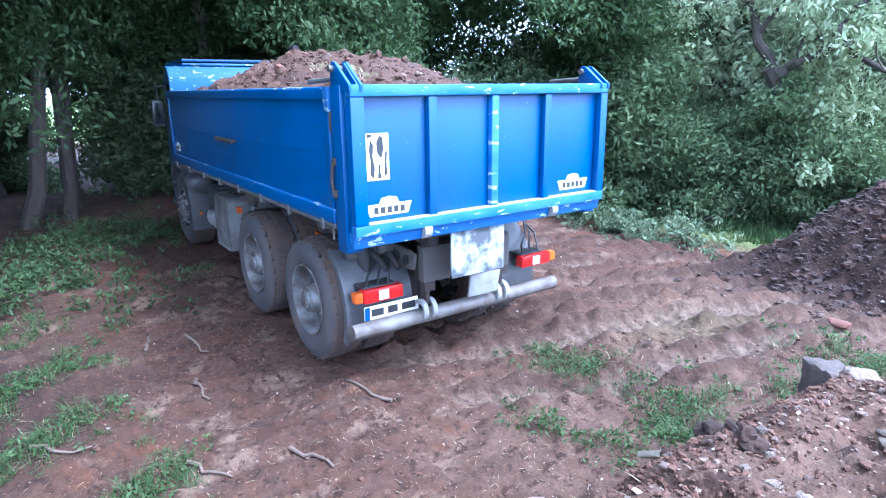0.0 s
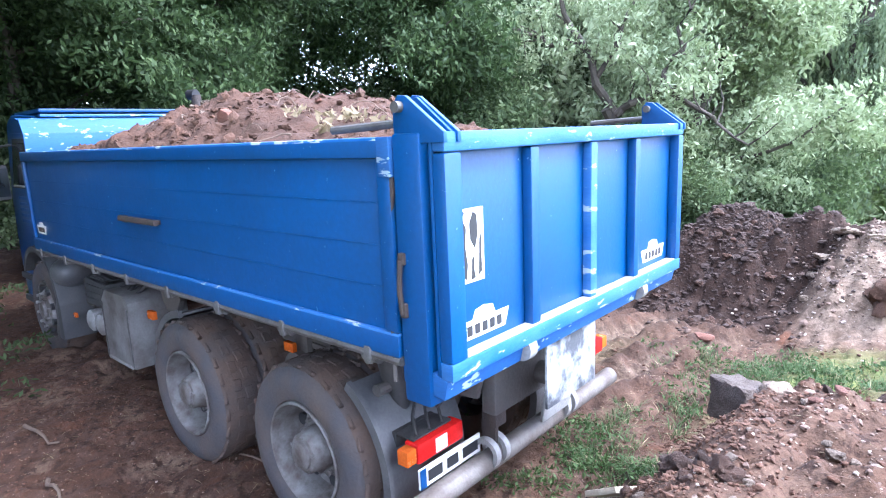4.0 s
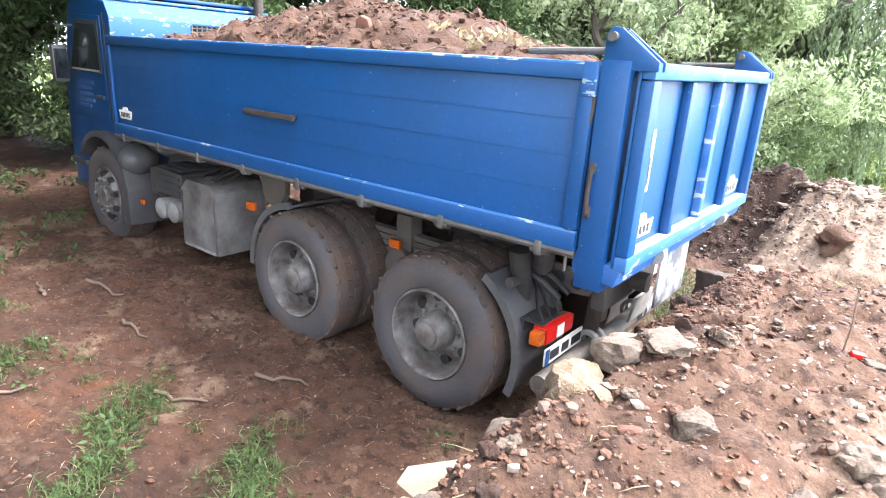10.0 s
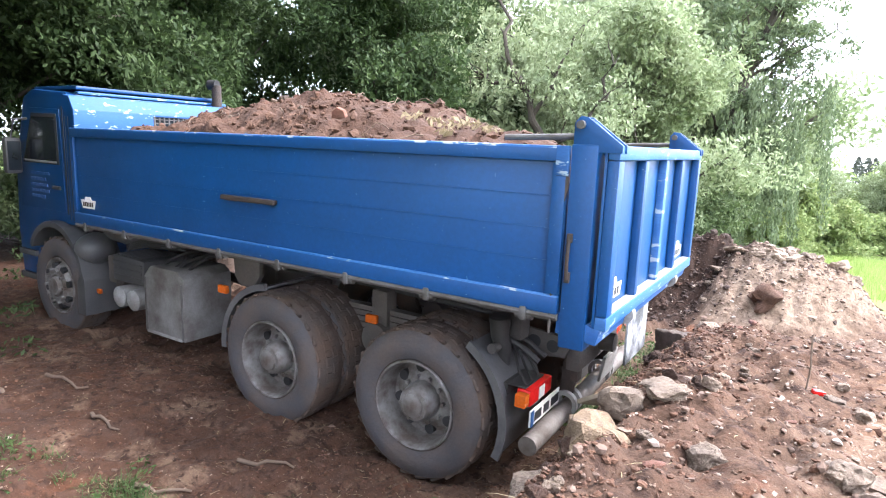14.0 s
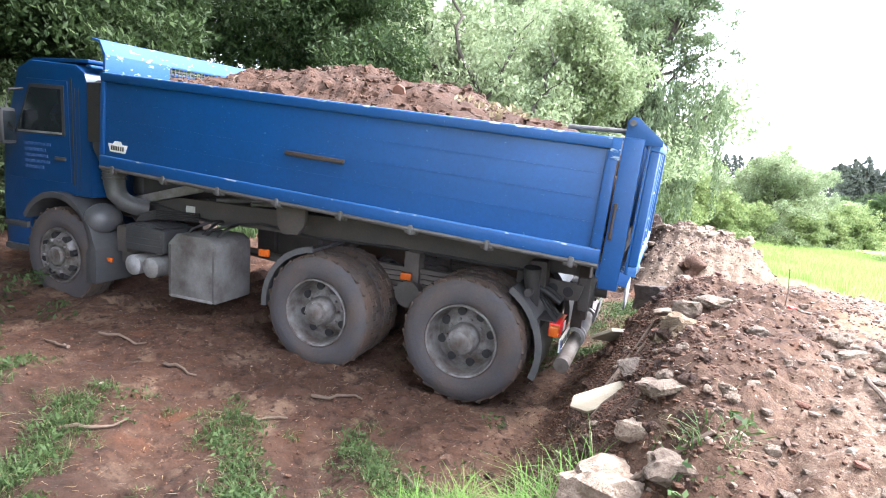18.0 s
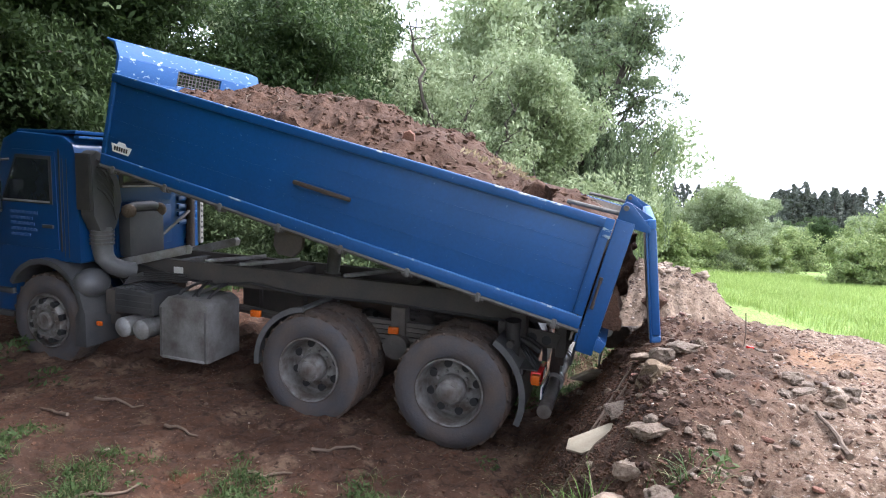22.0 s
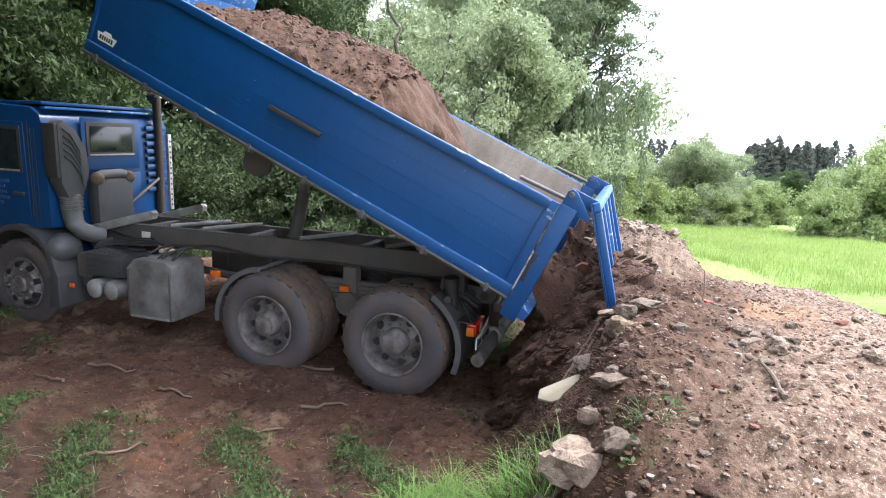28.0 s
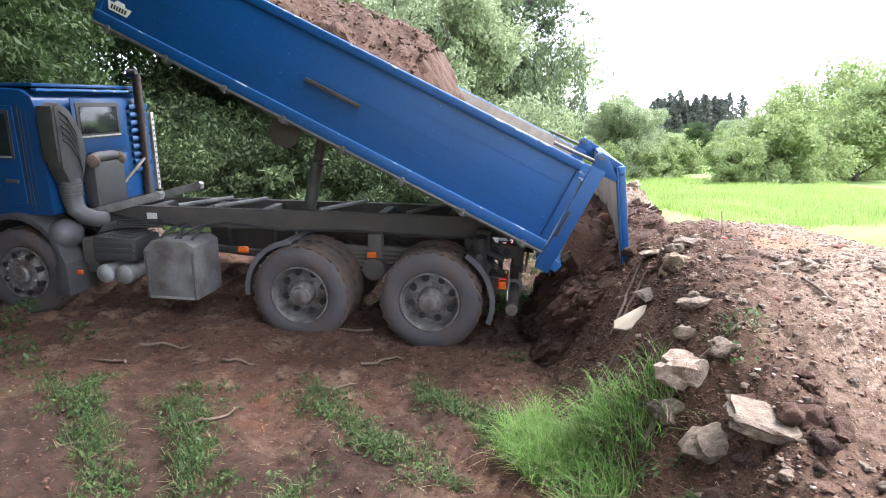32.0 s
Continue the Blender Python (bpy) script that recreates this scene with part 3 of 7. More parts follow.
# sub frame ramps behind the cab
for y in (0.52, 1.40):
    bm = bmesh.new()
    prism(bm, [(-4.48, 1.16), (-4.46, 1.25), (-3.38, 1.53), (-3.34, 1.50), (-3.36, 1.43), (-4.10, 1.24), (-4.40, 1.14)], y, y + 0.09, 0.008)
    part("subframe_beam", bm, "steel_pale", truck)
for ax in ("rear", "middle"):
    bm = bmesh.new()
    x = AXLES[ax]
    tube(bm, [(x, 0.2, HUB), (x, 0.7, HUB), (x, 0.85, HUB), (x, 1.25, HUB), (x, 1.4, HUB), (x, 2.1, HUB)], 0.085, 12)
    r = bmesh.ops.create_uvsphere(bm, u_segments=16, v_segments=10, radius=0.22, matrix=Matrix.Translation((x, 1.05, HUB)))
    part("drive_axle", bm, "chassis", truck)
bm = bmesh.new()
box(bm, -4.958, -4.803, 0.2, 2.05, 0.48, 0.60)
part("front_axle", bm, "chassis", truck)
for y in (0.52, 1.40):
    bm = bmesh.new()
    for k in range(6):
        h = 0.95 - 0.05 * k
        s = 0.85 - 0.11 * k
        prism(bm, [(-0.73 - s, h), (-0.73, h + 0.012), (-0.73 + s, h), (-0.73 + s, h - 0.035), (-0.73, h - 0.03), (-0.73 - s, h - 0.035)], y, y + 0.085)
    part("leaf_spring", bm, "chassis", truck)
    bm = bmesh.new()
    tube(bm, [(-0.73, y - 0.1, 0.72), (-0.73, y + 0.14, 0.72)], 0.13, 20)
    box(bm, -0.81, -0.65, y - 0.04, y + 0.1, 0.72, 1.12, 0.02)
    part("spring_trunnion", bm, "chassis", truck)
bm = bmesh.new()
tube(bm, [(-4.380, 1.05, 0.85), (-1.467, 1.05, 0.6), (0.0, 1.05, 0.6)], 0.05, 10)
part("drive_shaft", bm, "chassis", truck)

# tank box, battery box, air tanks
bm = bmesh.new()
prism(bm, [(-3.33, 0.36), (-2.70, 0.36), (-2.70, 0.98), (-2.80, 1.04), (-3.22, 1.04), (-3.33, 0.93)], 0.06, 0.60, 0.02)
tank = part("tank_box", bm, "box_metal", truck, "dusty grey sheet metal tank box")
for x in (-3.30, -2.73):
    bm = bmesh.new()
    box(bm, x - 0.012, x + 0.012, 0.052, 0.062, 0.38, 0.92, 0.004)
    part("box_seam", bm, "steel", tank)
bm = bmesh.new()
box(bm, -3.29, -2.74, 0.05, 0.062, 0.362, 0.39, 0.005)
part("box_lip", bm, "steel_pale", tank)
for k, (x, w) in enumerate(((-3.16, 0.03), (-3.04, -0.05), (-2.90, 0.06), (-2.82, -0.02))):
    bm = bmesh.new()
    tube(bm, [(x + w, 0.60, 1.13), (x, 0.42, 1.12), (x - w, 0.26, 1.07), (x - 0.5 * w, 0.16, 1.0)], 0.017, 8)
    part("hose", bm, "rubber", tank)
bm = bmesh.new()
prism(bm, [(-4.05, 0.76), (-3.50, 0.76), (-3.48, 1.02), (-4.03, 1.04)], 0.16, 0.62, 0.02)
battery = part("battery_box", bm, "plastic", truck, "ribbed black plastic battery box")
for k in range(7):
    bm = bmesh.new()
    box(bm, -4.0 + 0.07 * k, -3.965 + 0.07 * k, 0.19, 0.60, 1.035, 1.048, 0.003)
    part("lid_rib", bm, "plastic", battery)
for k in range(3):
    bm = bmesh.new()
    box(bm, -4.02, -3.52, 0.148, 0.162, 0.80 + 0.07 * k, 0.84 + 0.07 * k, 0.004)
    part("side_rib", bm, "plastic", battery)
for x in (-3.90, -3.65):
    bm = bmesh.new()
    tube(bm, [(x, 0.13, 0.60), (x, 0.16, 0.60), (x, 0.58, 0.60), (x, 0.62, 0.60)], 0.112, 20)
    bmesh.ops.create_uvsphere(bm, u_segments=18, v_segments=9, radius=0.111, matrix=Matrix.LocRotScale((x, 0.145, 0.60), None, (1, 0.45, 1)))
    part("air_tank", bm, "steel_pale", truck, "dusty pale air tank")
bm = bmesh.new()
box(bm, -4.22, -4.06, 0.20, 0.60, 0.70, 1.0, 0.03)
box(bm, -4.30, -4.10, 0.30, 0.60, 0.55, 0.72, 0.03)
part("valve_block", bm, "chassis", truck)
for k in range(5):
    bm = bmesh.new()
    z = 1.06 + 0.022 * k
    tube(bm, [(-4.35 + 0.03 * k, 0.50, z + 0.05), (-4.10 + 0.02 * k, 0.36, z - 0.02), (-3.95, 0.50, z + 0.02), (-3.4, 0.585, z + 0.03)], 0.011, 6)
    part("air_hose", bm, "rubber", truck)
bm = bmesh.new()
tube(bm, [(-4.15, 0.60, 1.24), (-3.55, 0.58, 1.14), (-3.0, 0.57, 1.10), (-2.55, 0.58, 1.17), (-1.9, 0.60, 1.10), (-1.0, 0.60, 1.12), (0.5, 0.60, 1.08)], 0.018, 6)
part("air_line", bm, "rubber", truck)
bm = bmesh.new()
box(bm, -3.62, -3.49, 0.612, 0.618, 1.15, 1.25, 0.0)
part("rail_plate", bm, "white", truck, "small pale data plate")


def mudguard(name, cx, a0, a1, y0, y1, r=0.63):
    bm = bmesh.new()
    pts = [(cx + r * math.cos(radians(a)), HUB + r * math.sin(radians(a))) for a in np.linspace(a0, a1, 12)]
    inner = [(cx + (r - 0.018) * math.cos(radians(a)), HUB + (r - 0.018) * math.sin(radians(a))) for a in np.linspace(a1, a0, 12)]
    prism(bm, pts + inner, y0, y1)
    prism(bm, [(cx + (r + 0.025) * math.cos(radians(a)), HUB + (r + 0.025) * math.sin(radians(a))) for a in np.linspace(a0, a1, 12)] + [(cx + (r - 0.03) * math.cos(radians(a)), HUB + (r - 0.03) * math.sin(radians(a))) for a in np.linspace(a1, a0, 12)], y0 - 0.03, y0)
    return part(name, bm, "guard", truck, "scuffed grey plastic mudguard")


for y0, y1 in ((0.02, 0.62), (1.40, 2.02)):
    mudguard("mudguard", 0.06, -22, 58, y0, y1, 0.60)
    mudguard("mudguard", AXLES["middle"] - 0.05, 95, 184, y0, y1, 0.58)
for x, y, z in ((-2.080, 0.02, 1.0), (-0.74, 0.40, 0.90)):
    bm = bmesh.new()
    box(bm, x - 0.055, x + 0.055, y - 0.02, y + 0.02, z - 0.035, z + 0.035, 0.01)
    part("marker_lamp", bm, "orange", truck, "orange side marker lamp")
bm = bmesh.new()
box(bm, -4.515, -4.439, 0.10, 0.13, 0.72, 0.77, 0.01)
part("marker_lamp", bm, "orange", truck, "orange side marker lamp")

# tank added on the far side of the frame to hide the sunlit ground beyond
bm = bmesh.new()
box(bm, -3.35, -2.10, 1.52, 2.02, 0.55, 1.16, 0.06)
far_tank = part("fuel_tank", bm, "chassis", truck, "dark dusty tank added on the far side")
for x in (-3.05, -2.40):
    bm = bmesh.new()
    box(bm, x - 0.03, x + 0.03, 1.505, 2.035, 0.535, 1.175, 0.05)
    part("tank_strap", bm, "steel", far_tank)

# rear: tail lamps, plate, tube, crossmember, tow gear
for y in (0.0, 1.66):
    bm = bmesh.new()
    box(bm, 0.70, 0.80, y + 0.09, y + 0.45, 0.675, 0.785, 0.015)
    lamp = part("tail_lamp", bm, "red", truck, "red tail lamp block")
    bm = bmesh.new()
    o = y + 0.015 if y < 1 else y + 0.455
    box(bm, 0.72, 0.795, o, o + 0.07, 0.69, 0.775, 0.010)
    part("indicator", bm, "orange", lamp, "orange indicator lens")
    bm = bmesh.new()
    box(bm, 0.801, 0.806, y + 0.22, y + 0.31, 0.69, 0.77, 0.002)
    part("reversing_lens", bm, "white", lamp, "white reversing lens")
    bm = bmesh.new()
    box(bm, 0.62, 0.76, y + 0.10, y + 0.40, 0.788, 0.798, 0.004)
    box(bm, 0.60, 0.63, y + 0.10, y + 0.40, 0.60, 0.80, 0.004)
    part("lamp_bracket", bm, "rubber", lamp)
    for k in range(3):
        bm = bmesh.new()
        tube(bm, [(0.74, y + 0.14 + 0.1 * k, 0.80), (0.66, y + 0.20 + 0.1 * k, 0.86), (0.56, y + 0.34 + 0.06 * k, 0.93), (0.45, y + 0.42, 1.02)], 0.010, 6)
        part("lamp_cable", bm, "rubber", lamp)
bm = bmesh.new()
box(bm, 0.80, 0.812, 0.08, 0.58, 0.545, 0.655, 0.003)
plate = part("number_plate", bm, "white", truck, "white number plate with plain dark bars")
for k, (a, b) in enumerate(((0.14, 0.25), (0.29, 0.38), (0.42, 0.55))):
    bm = bmesh.new()
    box(bm, 0.814, 0.817, a, b, 0.57, 0.63, 0.0)
    part("plate_bar", bm, "dark", plate)
bm = bmesh.new()
box(bm, 0.814, 0.817, 0.082, 0.125, 0.547, 0.653, 0.0)
part("plate_band", bm, "blue", plate)
bm = bmesh.new()
tube(bm, [(0.86, -0.06, 0.495), (0.86, 2.10, 0.495)], 0.062, 20)
tubebar = part("underrun_bar", bm, "bar", truck, "round grey underrun bar")
for y in (0.62, 1.40):
    bm = bmesh.new()
    prism(bm, [(0.80, 0.60), (0.90, 0.60), (0.92, 1.24), (0.84, 1.24)], y - 0.015, y + 0.015, 0.004)
    brk = part("bar_bracket", bm, "rust", tubebar, "rusty hanging bracket")
    for d in (-0.045, 0.045):
        bm = bmesh.new()
        lathe(bm, [(0.062, 0.02), (0.062, -0.02), (0.090, -0.02), (0.090, 0.02), (0.062, 0.02)], 24)
        part("clamp_ring", bm, "steel_pale", brk, "pale steel clamp ring", Matrix.Translation((0.86, y + d, 0.55)))
    bm = bmesh.new()
    box(bm, 0.885, 0.935, y - 0.05, y + 0.05, 0.72, 1.06, 0.008)
    part("bracket_plate", bm, "rust", tubebar, "rusty brown bracket plate")
bm = bmesh.new()
prism(bm, [(0.30, 0.86), (0.86, 0.90), (0.90, 1.04), (0.30, 1.10)], 0.50, 0.53, 0.006)
part("rear_gusset", bm, "chassis", truck)
# black discs painted on as the dark of the gusset's holes
for x, z, r in ((0.48, 0.98, 0.05), (0.63, 0.98, 0.05), (0.77, 0.97, 0.045)):
    bm = bmesh.new()
    tube(bm, [(x, 0.493, z), (x, 0.499, z)], r, 16)
    part("gusset_hole", bm, "dark", truck)
bm = bmesh.new()
tube(bm, [(0.40, 0.10, 0.84), (0.40, 0.52, 0.88)], 0.028, 12)
part("guard_tube", bm, "steel", truck)
bm = bmesh.new()
tube(bm, [(0.50, 0.20, 1.20), (0.50, 0.22, 1.06), (0.52, 0.24, 0.98), (0.52, 0.26, 0.86)], 0.075, 14, 0.045)
part("bump_stop", bm, "rubber", truck)
bm = bmesh.new()
box(bm, 0.85, 0.95, 0.55, 1.45, 0.80, 1.10, 0.02)
tube(bm, [(0.95, 1.0, 0.92), (1.06, 1.0, 0.92)], 0.07, 14)
part("rear_crossmember", bm, "chassis", truck)
bm = bmesh.new()
prism(bm, [(0.955, 0.60), (0.975, 0.60), (1.01, 0.80), (0.985, 0.80)], 0.98, 1.30, 0.006)
part("tow_plate", bm, "steel_pale", truck, "pale dusty tow plate")
for y in (0.30, 0.42):
    bm = bmesh.new()
    tube(bm, [(0.45, y, 1.05), (0.62, y + 0.02, 0.98), (0.74, y + 0.03, 0.90)], 0.022, 8)
    part("lamp_cable", bm, "rubber", truck)
bm = bmesh.new()
box(bm, 0.44, 0.60, 0.34, 0.50, 1.0, 1.24, 0.04)
tube(bm, [(0.50, 0.1, 1.0), (0.50, 0.5, 1.0)], 0.035, 10)
part("spring_hanger", bm, "chassis", truck)

# cab
CR, CF, CN, CX = -4.40, -5.86, 0.06, 2.0  # rear, front, near and far side
bm = bmesh.new()
side = [(CR, 1.28), (CR - 0.02, 2.48), (CR - 0.07, 2.62), (CR - 0.20, 2.70), (CF + 0.55, 2.74), (CF + 0.34, 2.66), (CF + 0.06, 1.85), (CF, 1.10), (CF + 0.04, 0.60), (-5.42, 0.60), (-5.40, 0.95), (-5.26, 1.16), (-5.06, 1.28)]
prism(bm, side, CN, CX, 0.05)
cab = part("cab", bm, "cab_blue", truck, "dark blue truck cab")
# door with window
bm = bmesh.new()
prism(bm, [(-4.70, 1.42), (-4.72, 2.52), (-5.36, 2.54), (-5.66, 1.86), (-5.70, 1.42)], CN - 0.012, CN + 0.004, 0.008)
door = part("door", bm, "cab_blue", cab, "dark blue cab door")
bm = bmesh.new()
prism(bm, [(-4.765, 1.93), (-4.765, 2.47), (-5.30, 2.48), (-5.56, 1.93)], CN - 0.020, CN - 0.010, 0.005)
frame_q = part("window_seal", bm, "rubber", door)
bm = bmesh.new()
prism(bm, [(-4.80, 1.965), (-4.80, 2.43), (-5.28, 2.44), (-5.51, 1.965)], CN - 0.026, CN - 0.019, 0.003)
part("side_window", bm, "glass", door, "dark side window glass")
bm = bmesh.new()
box(bm, -5.50, -4.80, CN - 0.031, CN - 0.022, 1.944, 1.966, 0.004)
part("window_ledge", bm, "steel_pale", door)
for k, (zz, w) in enumerate(((1.82, 0.42), (1.755, 0.34), (1.69, 0.37), (1.625, 0.40), (1.56, 0.30))):
    bm = bmesh.new()
    box(bm, -5.42, -5.42 + w, CN - 0.0165, CN - 0.0125, zz - 0.016, zz + 0.016, 0.0)
    part("door_print", bm, "print", door, "faded pale print as plain bars")
bm = bmesh.new()
box(bm, -4.92, -4.76, CN - 0.034, CN - 0.012, 1.66, 1.70, 0.006)
part("door_handle", bm, "plastic", door)
bm = bmesh.new()
box(bm, -4.675, -4.655, CN - 0.006, CN + 0.004, 1.40, 2.55, 0.002)
part("door_seam", bm, "rubber", cab)
# rear wall: pressed panel, window, louvred corner, roof gutter
bm = bmesh.new()
box(bm, CR - 0.005, CR + 0.012, 0.54, 1.44, 1.96, 2.60, 0.010)
part("rear_panel", bm, "cab_blue", cab)
bm = bmesh.new()
box(bm, CR + 0.008, CR + 0.022, 0.60, 1.36, 2.13, 2.55, 0.008)
seal = part("rear_window_frame", bm, "rubber", cab, "grey rubber window frame")
bm = bmesh.new()
box(bm, CR + 0.019, CR + 0.027, 0.65, 1.31, 2.18, 2.50, 0.003)
part("rear_window", bm, "glass", cab, "dusty rear window glass")
bm = bmesh.new()
box(bm, CR + 0.018, CR + 0.034, 0.63, 1.33, 2.135, 2.155, 0.003)
part("window_ledge", bm, "steel_pale", cab)
bm = bmesh.new()
box(bm, CR - 0.005, CR + 0.010, 0.54, 1.44, 1.40, 1.90, 0.012)
part("rear_panel", bm, "cab_blue", cab)
for k in range(9):
    bm = bmesh.new()
    box(bm, CR - 0.01, CR + 0.030, 1.56, 1.94, 1.62 + 0.105 * k, 1.685 + 0.105 * k, 0.012)
    part("rear_rib", bm, "cab_blue", cab)
bm = bmesh.new()
box(bm, CF + 0.50, CR - 0.08, CN + 0.06, CX - 0.06, 2.725, 2.765, 0.03)
part("roof_panel", bm, "cab_blue", cab)
bm = bmesh.new()
box(bm, CR - 0.10, CR - 0.02, CN + 0.05, CX - 0.05, 2.675, 2.705, 0.012)
part("roof_gutter", bm, "blue_rail", cab, "worn pale roof edge")
for x in (-4.56, -4.62):
    bm = bmesh.new()
    box(bm, x - 0.004, x + 0.004, CN - 0.004, CN + 0.004, 1.34, 2.45, 0.001)
    part("side_crease", bm, "rubber", cab)
# front mudguard with rounded cap
bm = bmesh.new()
arc = [(-4.87 + 0.60 * math.cos(radians(a)), 0.70 + 0.62 * math.sin(radians(a))) for a in range(10, 151, 14)]
low = [(-4.87 + 0.54 * math.cos(radians(a)), 0.70 + 0.55 * math.sin(radians(a))) for a in range(150, 9, -14)]
prism(bm, [(-4.25, 0.36), (-4.25, 0.74)] + arc + low + [(-4.40, 0.70), (-4.41, 0.36)], -0.04, 0.42, 0.012)
guard = part("front_mudguard", bm, "plastic", cab, "dull grey front mudguard")
bm = bmesh.new()
bmesh.ops.create_uvsphere(bm, u_segments=20, v_segments=12, radius=1.0, matrix=Matrix.LocRotScale((-4.36, 0.16, 1.06), None, (0.17, 0.21, 0.17)))
part("guard_cap", bm, "guard", guard, "grey rounded mudguard cap")
bm = bmesh.new()
box(bm, -4.21, -4.14, 0.06, 0.09, 0.60, 0.65, 0.01)
part("marker_lamp", bm, "orange", truck, "orange side marker lamp")
bm = bmesh.new()
box(bm, CF - 0.03, CF + 0.06, 0.10, 1.96, 0.52, 1.0, 0.03)
part("front_bumper", bm, "plastic", cab)
for z in (0.56, 0.84):
    bm = bmesh.new()
    box(bm, CF + 0.05, -5.42, CN - 0.03, CN + 0.03, z, z + 0.07, 0.01)
    part("cab_step", bm, "plastic", cab)
bm = bmesh.new()
box(bm, -5.56, -5.46, CN - 0.23, CN - 0.06, 1.80, 2.20, 0.04)
mir = part("mirror", bm, "plastic", cab, "black door mirror")
bm = bmesh.new()
box(bm, -5.459, -5.452, CN - 0.21, CN - 0.08, 1.84, 2.16, 0.003)
part("mirror_glass", bm, "glass", mir)
bm = bmesh.new()
tube(bm, [(-5.40, CN + 0.02, 2.42), (-5.48, CN - 0.12, 2.40), (-5.51, CN - 0.15, 2.18)], 0.015, 8)
part("mirror_arm", bm, "plastic", mir)
# air intake behind the cab: leaf-shaped hood with curved grooves, ribbed sleeve, elbow
bm = bmesh.new()
hood = [(0.06, 1.84), (0.05, 2.50), (0.14, 2.56), (0.28, 2.46), (0.42, 2.22), (0.45, 2.00), (0.40, 1.80), (0.34, 1.66), (0.14, 1.66)]
turned = Matrix(((0, 1, 0, CR + 0.015), (1, 0, 0, 0), (0, 0, 1, 0), (0, 0, 0, 1)))
prism(bm, hood, 0.0, 0.20, 0.03, turned)
intake = part("air_intake", bm, "plastic", truck, "grey ribbed air intake hood")
for k in range(5):
    bm = bmesh.new()
    q = 0.06 * k
    tube(bm, [(CR + 0.222, 0.11, 2.46 - 1.3 * q), (CR + 0.224, 0.20, 2.40 - 1.3 * q), (CR + 0.224, 0.31, 2.22 - 1.2 * q), (CR + 0.222, 0.35, 2.02 - q)], 0.012, 6)
    part("hood_rib", bm, "plastic", intake)
bm = bmesh.new()
box(bm, CR + 0.01, CR + 0.20, 0.02, 0.06, 1.90, 2.52, 0.012)
part("hood_edge", bm, "rubber", intake)
bm = bmesh.new()
tube(bm, [(CR + 0.11, 0.25, 1.70), (CR + 0.11, 0.25, 1.46), (CR + 0.13, 0.26, 1.34), (CR + 0.19, 0.30, 1.25), (CR + 0.28, 0.38, 1.20), (CR + 0.34, 0.48, 1.18)], 0.115, 18, 0.095)
part("intake_elbow", bm, "guard", intake, "dusty grey rubber elbow")
for k in range(4):
    bm = bmesh.new()
    tube(bm, [(CR + 0.11, 0.25, 1.50 + 0.045 * k), (CR + 0.11, 0.25, 1.525 + 0.045 * k)], 0.128, 18)
    part("intake_ring", bm, "steel", intake)
# air filter recess with two round shoulders
bm = bmesh.new()
box(bm, CR + 0.012, CR + 0.20, 0.56, 1.12, 1.30, 1.86, 0.06)
filt = part("air_filter", bm, "plastic", truck, "black air filter housing")
bm = bmesh.new()
tube(bm, [(CR + 0.13, 0.56, 1.86), (CR + 0.14, 0.70, 1.91), (CR + 0.14, 0.98, 1.91), (CR + 0.13, 1.12, 1.86)], 0.06, 12)
part("filter_bar", bm, "guard", filt)
for y in (0.60, 1.08):
    bm = bmesh.new()
    bmesh.ops.create_uvsphere(bm, u_segments=14, v_segments=8, radius=0.085, matrix=Matrix.Translation((CR + 0.15, y, 1.86)))
    part("filter_cap", bm, "wood", filt, "rust-brown filter cap")
bm = bmesh.new()
tube(bm, [(CR + 0.04, 1.76, 1.28), (CR + 0.04, 1.76, 2.72), (CR + 0.04, 1.76, 2.92)], 0.058, 16)
exhaust = part("exhaust_pipe", bm, "rust", truck, "rusty upright exhaust pipe")
bm = bmesh.new()
tube(bm, [(CR + 0.05, 1.76, 2.925), (CR - 0.06, 1.73, 2.93)], 0.062, 14)
part("exhaust_cap", bm, "dark", exhaust)
bm = bmesh.new()
box(bm, CR + 0.09, CR + 0.14, 1.84, 1.90, 1.35, 2.42, 0.006)
heat = part("heat_guard", bm, "steel_pale", exhaust, "pale perforated heat guard")
# black discs for the shaded perforations
for k in range(13):
    bm = bmesh.new()
    tube(bm, [(CR + 0.140, 1.87, 1.42 + 0.075 * k), (CR + 0.143, 1.87, 1.42 + 0.075 * k)], 0.017, 8)
    part("guard_hole", bm, "dark", heat)
bm = bmesh.new()
tube(bm, [(CR + 0.06, 1.72, 1.80), (CR + 0.16, 0.62, 1.24)], 0.02, 8)
part("stack_stay", bm, "steel", exhaust)

# tipping bed: origin on its rear hinge
def bp(x, z):
    return x - PIVOT[0], z - PIVOT[1]


X0, X1, Z0, Z1 = -3.95, 1.05, 1.41, 2.32
bm = bmesh.new()
box(bm, X0 - PIVOT[0], 1.2 - PIVOT[0], SIDE_Y + 0.02, FAR_Y - 0.02, 1.42 - PIVOT[1], 1.47 - PIVOT[1], 0.005)
bed = part("tipping_bed", bm, "chassis", truck, "blue steel tipping bed with chipped worn paint")
for k in range(13):
    x = X0 + 0.2 + 0.41 * k
    bm = bmesh.new()
    box(bm, x - 0.03 - PIVOT[0], x + 0.03 - PIVOT[0], SIDE_Y + 0.08, FAR_Y - 0.08, 1.362 - PIVOT[1], 1.418 - PIVOT[1], 0.004)
    part("floor_rib", bm, "chassis", bed)
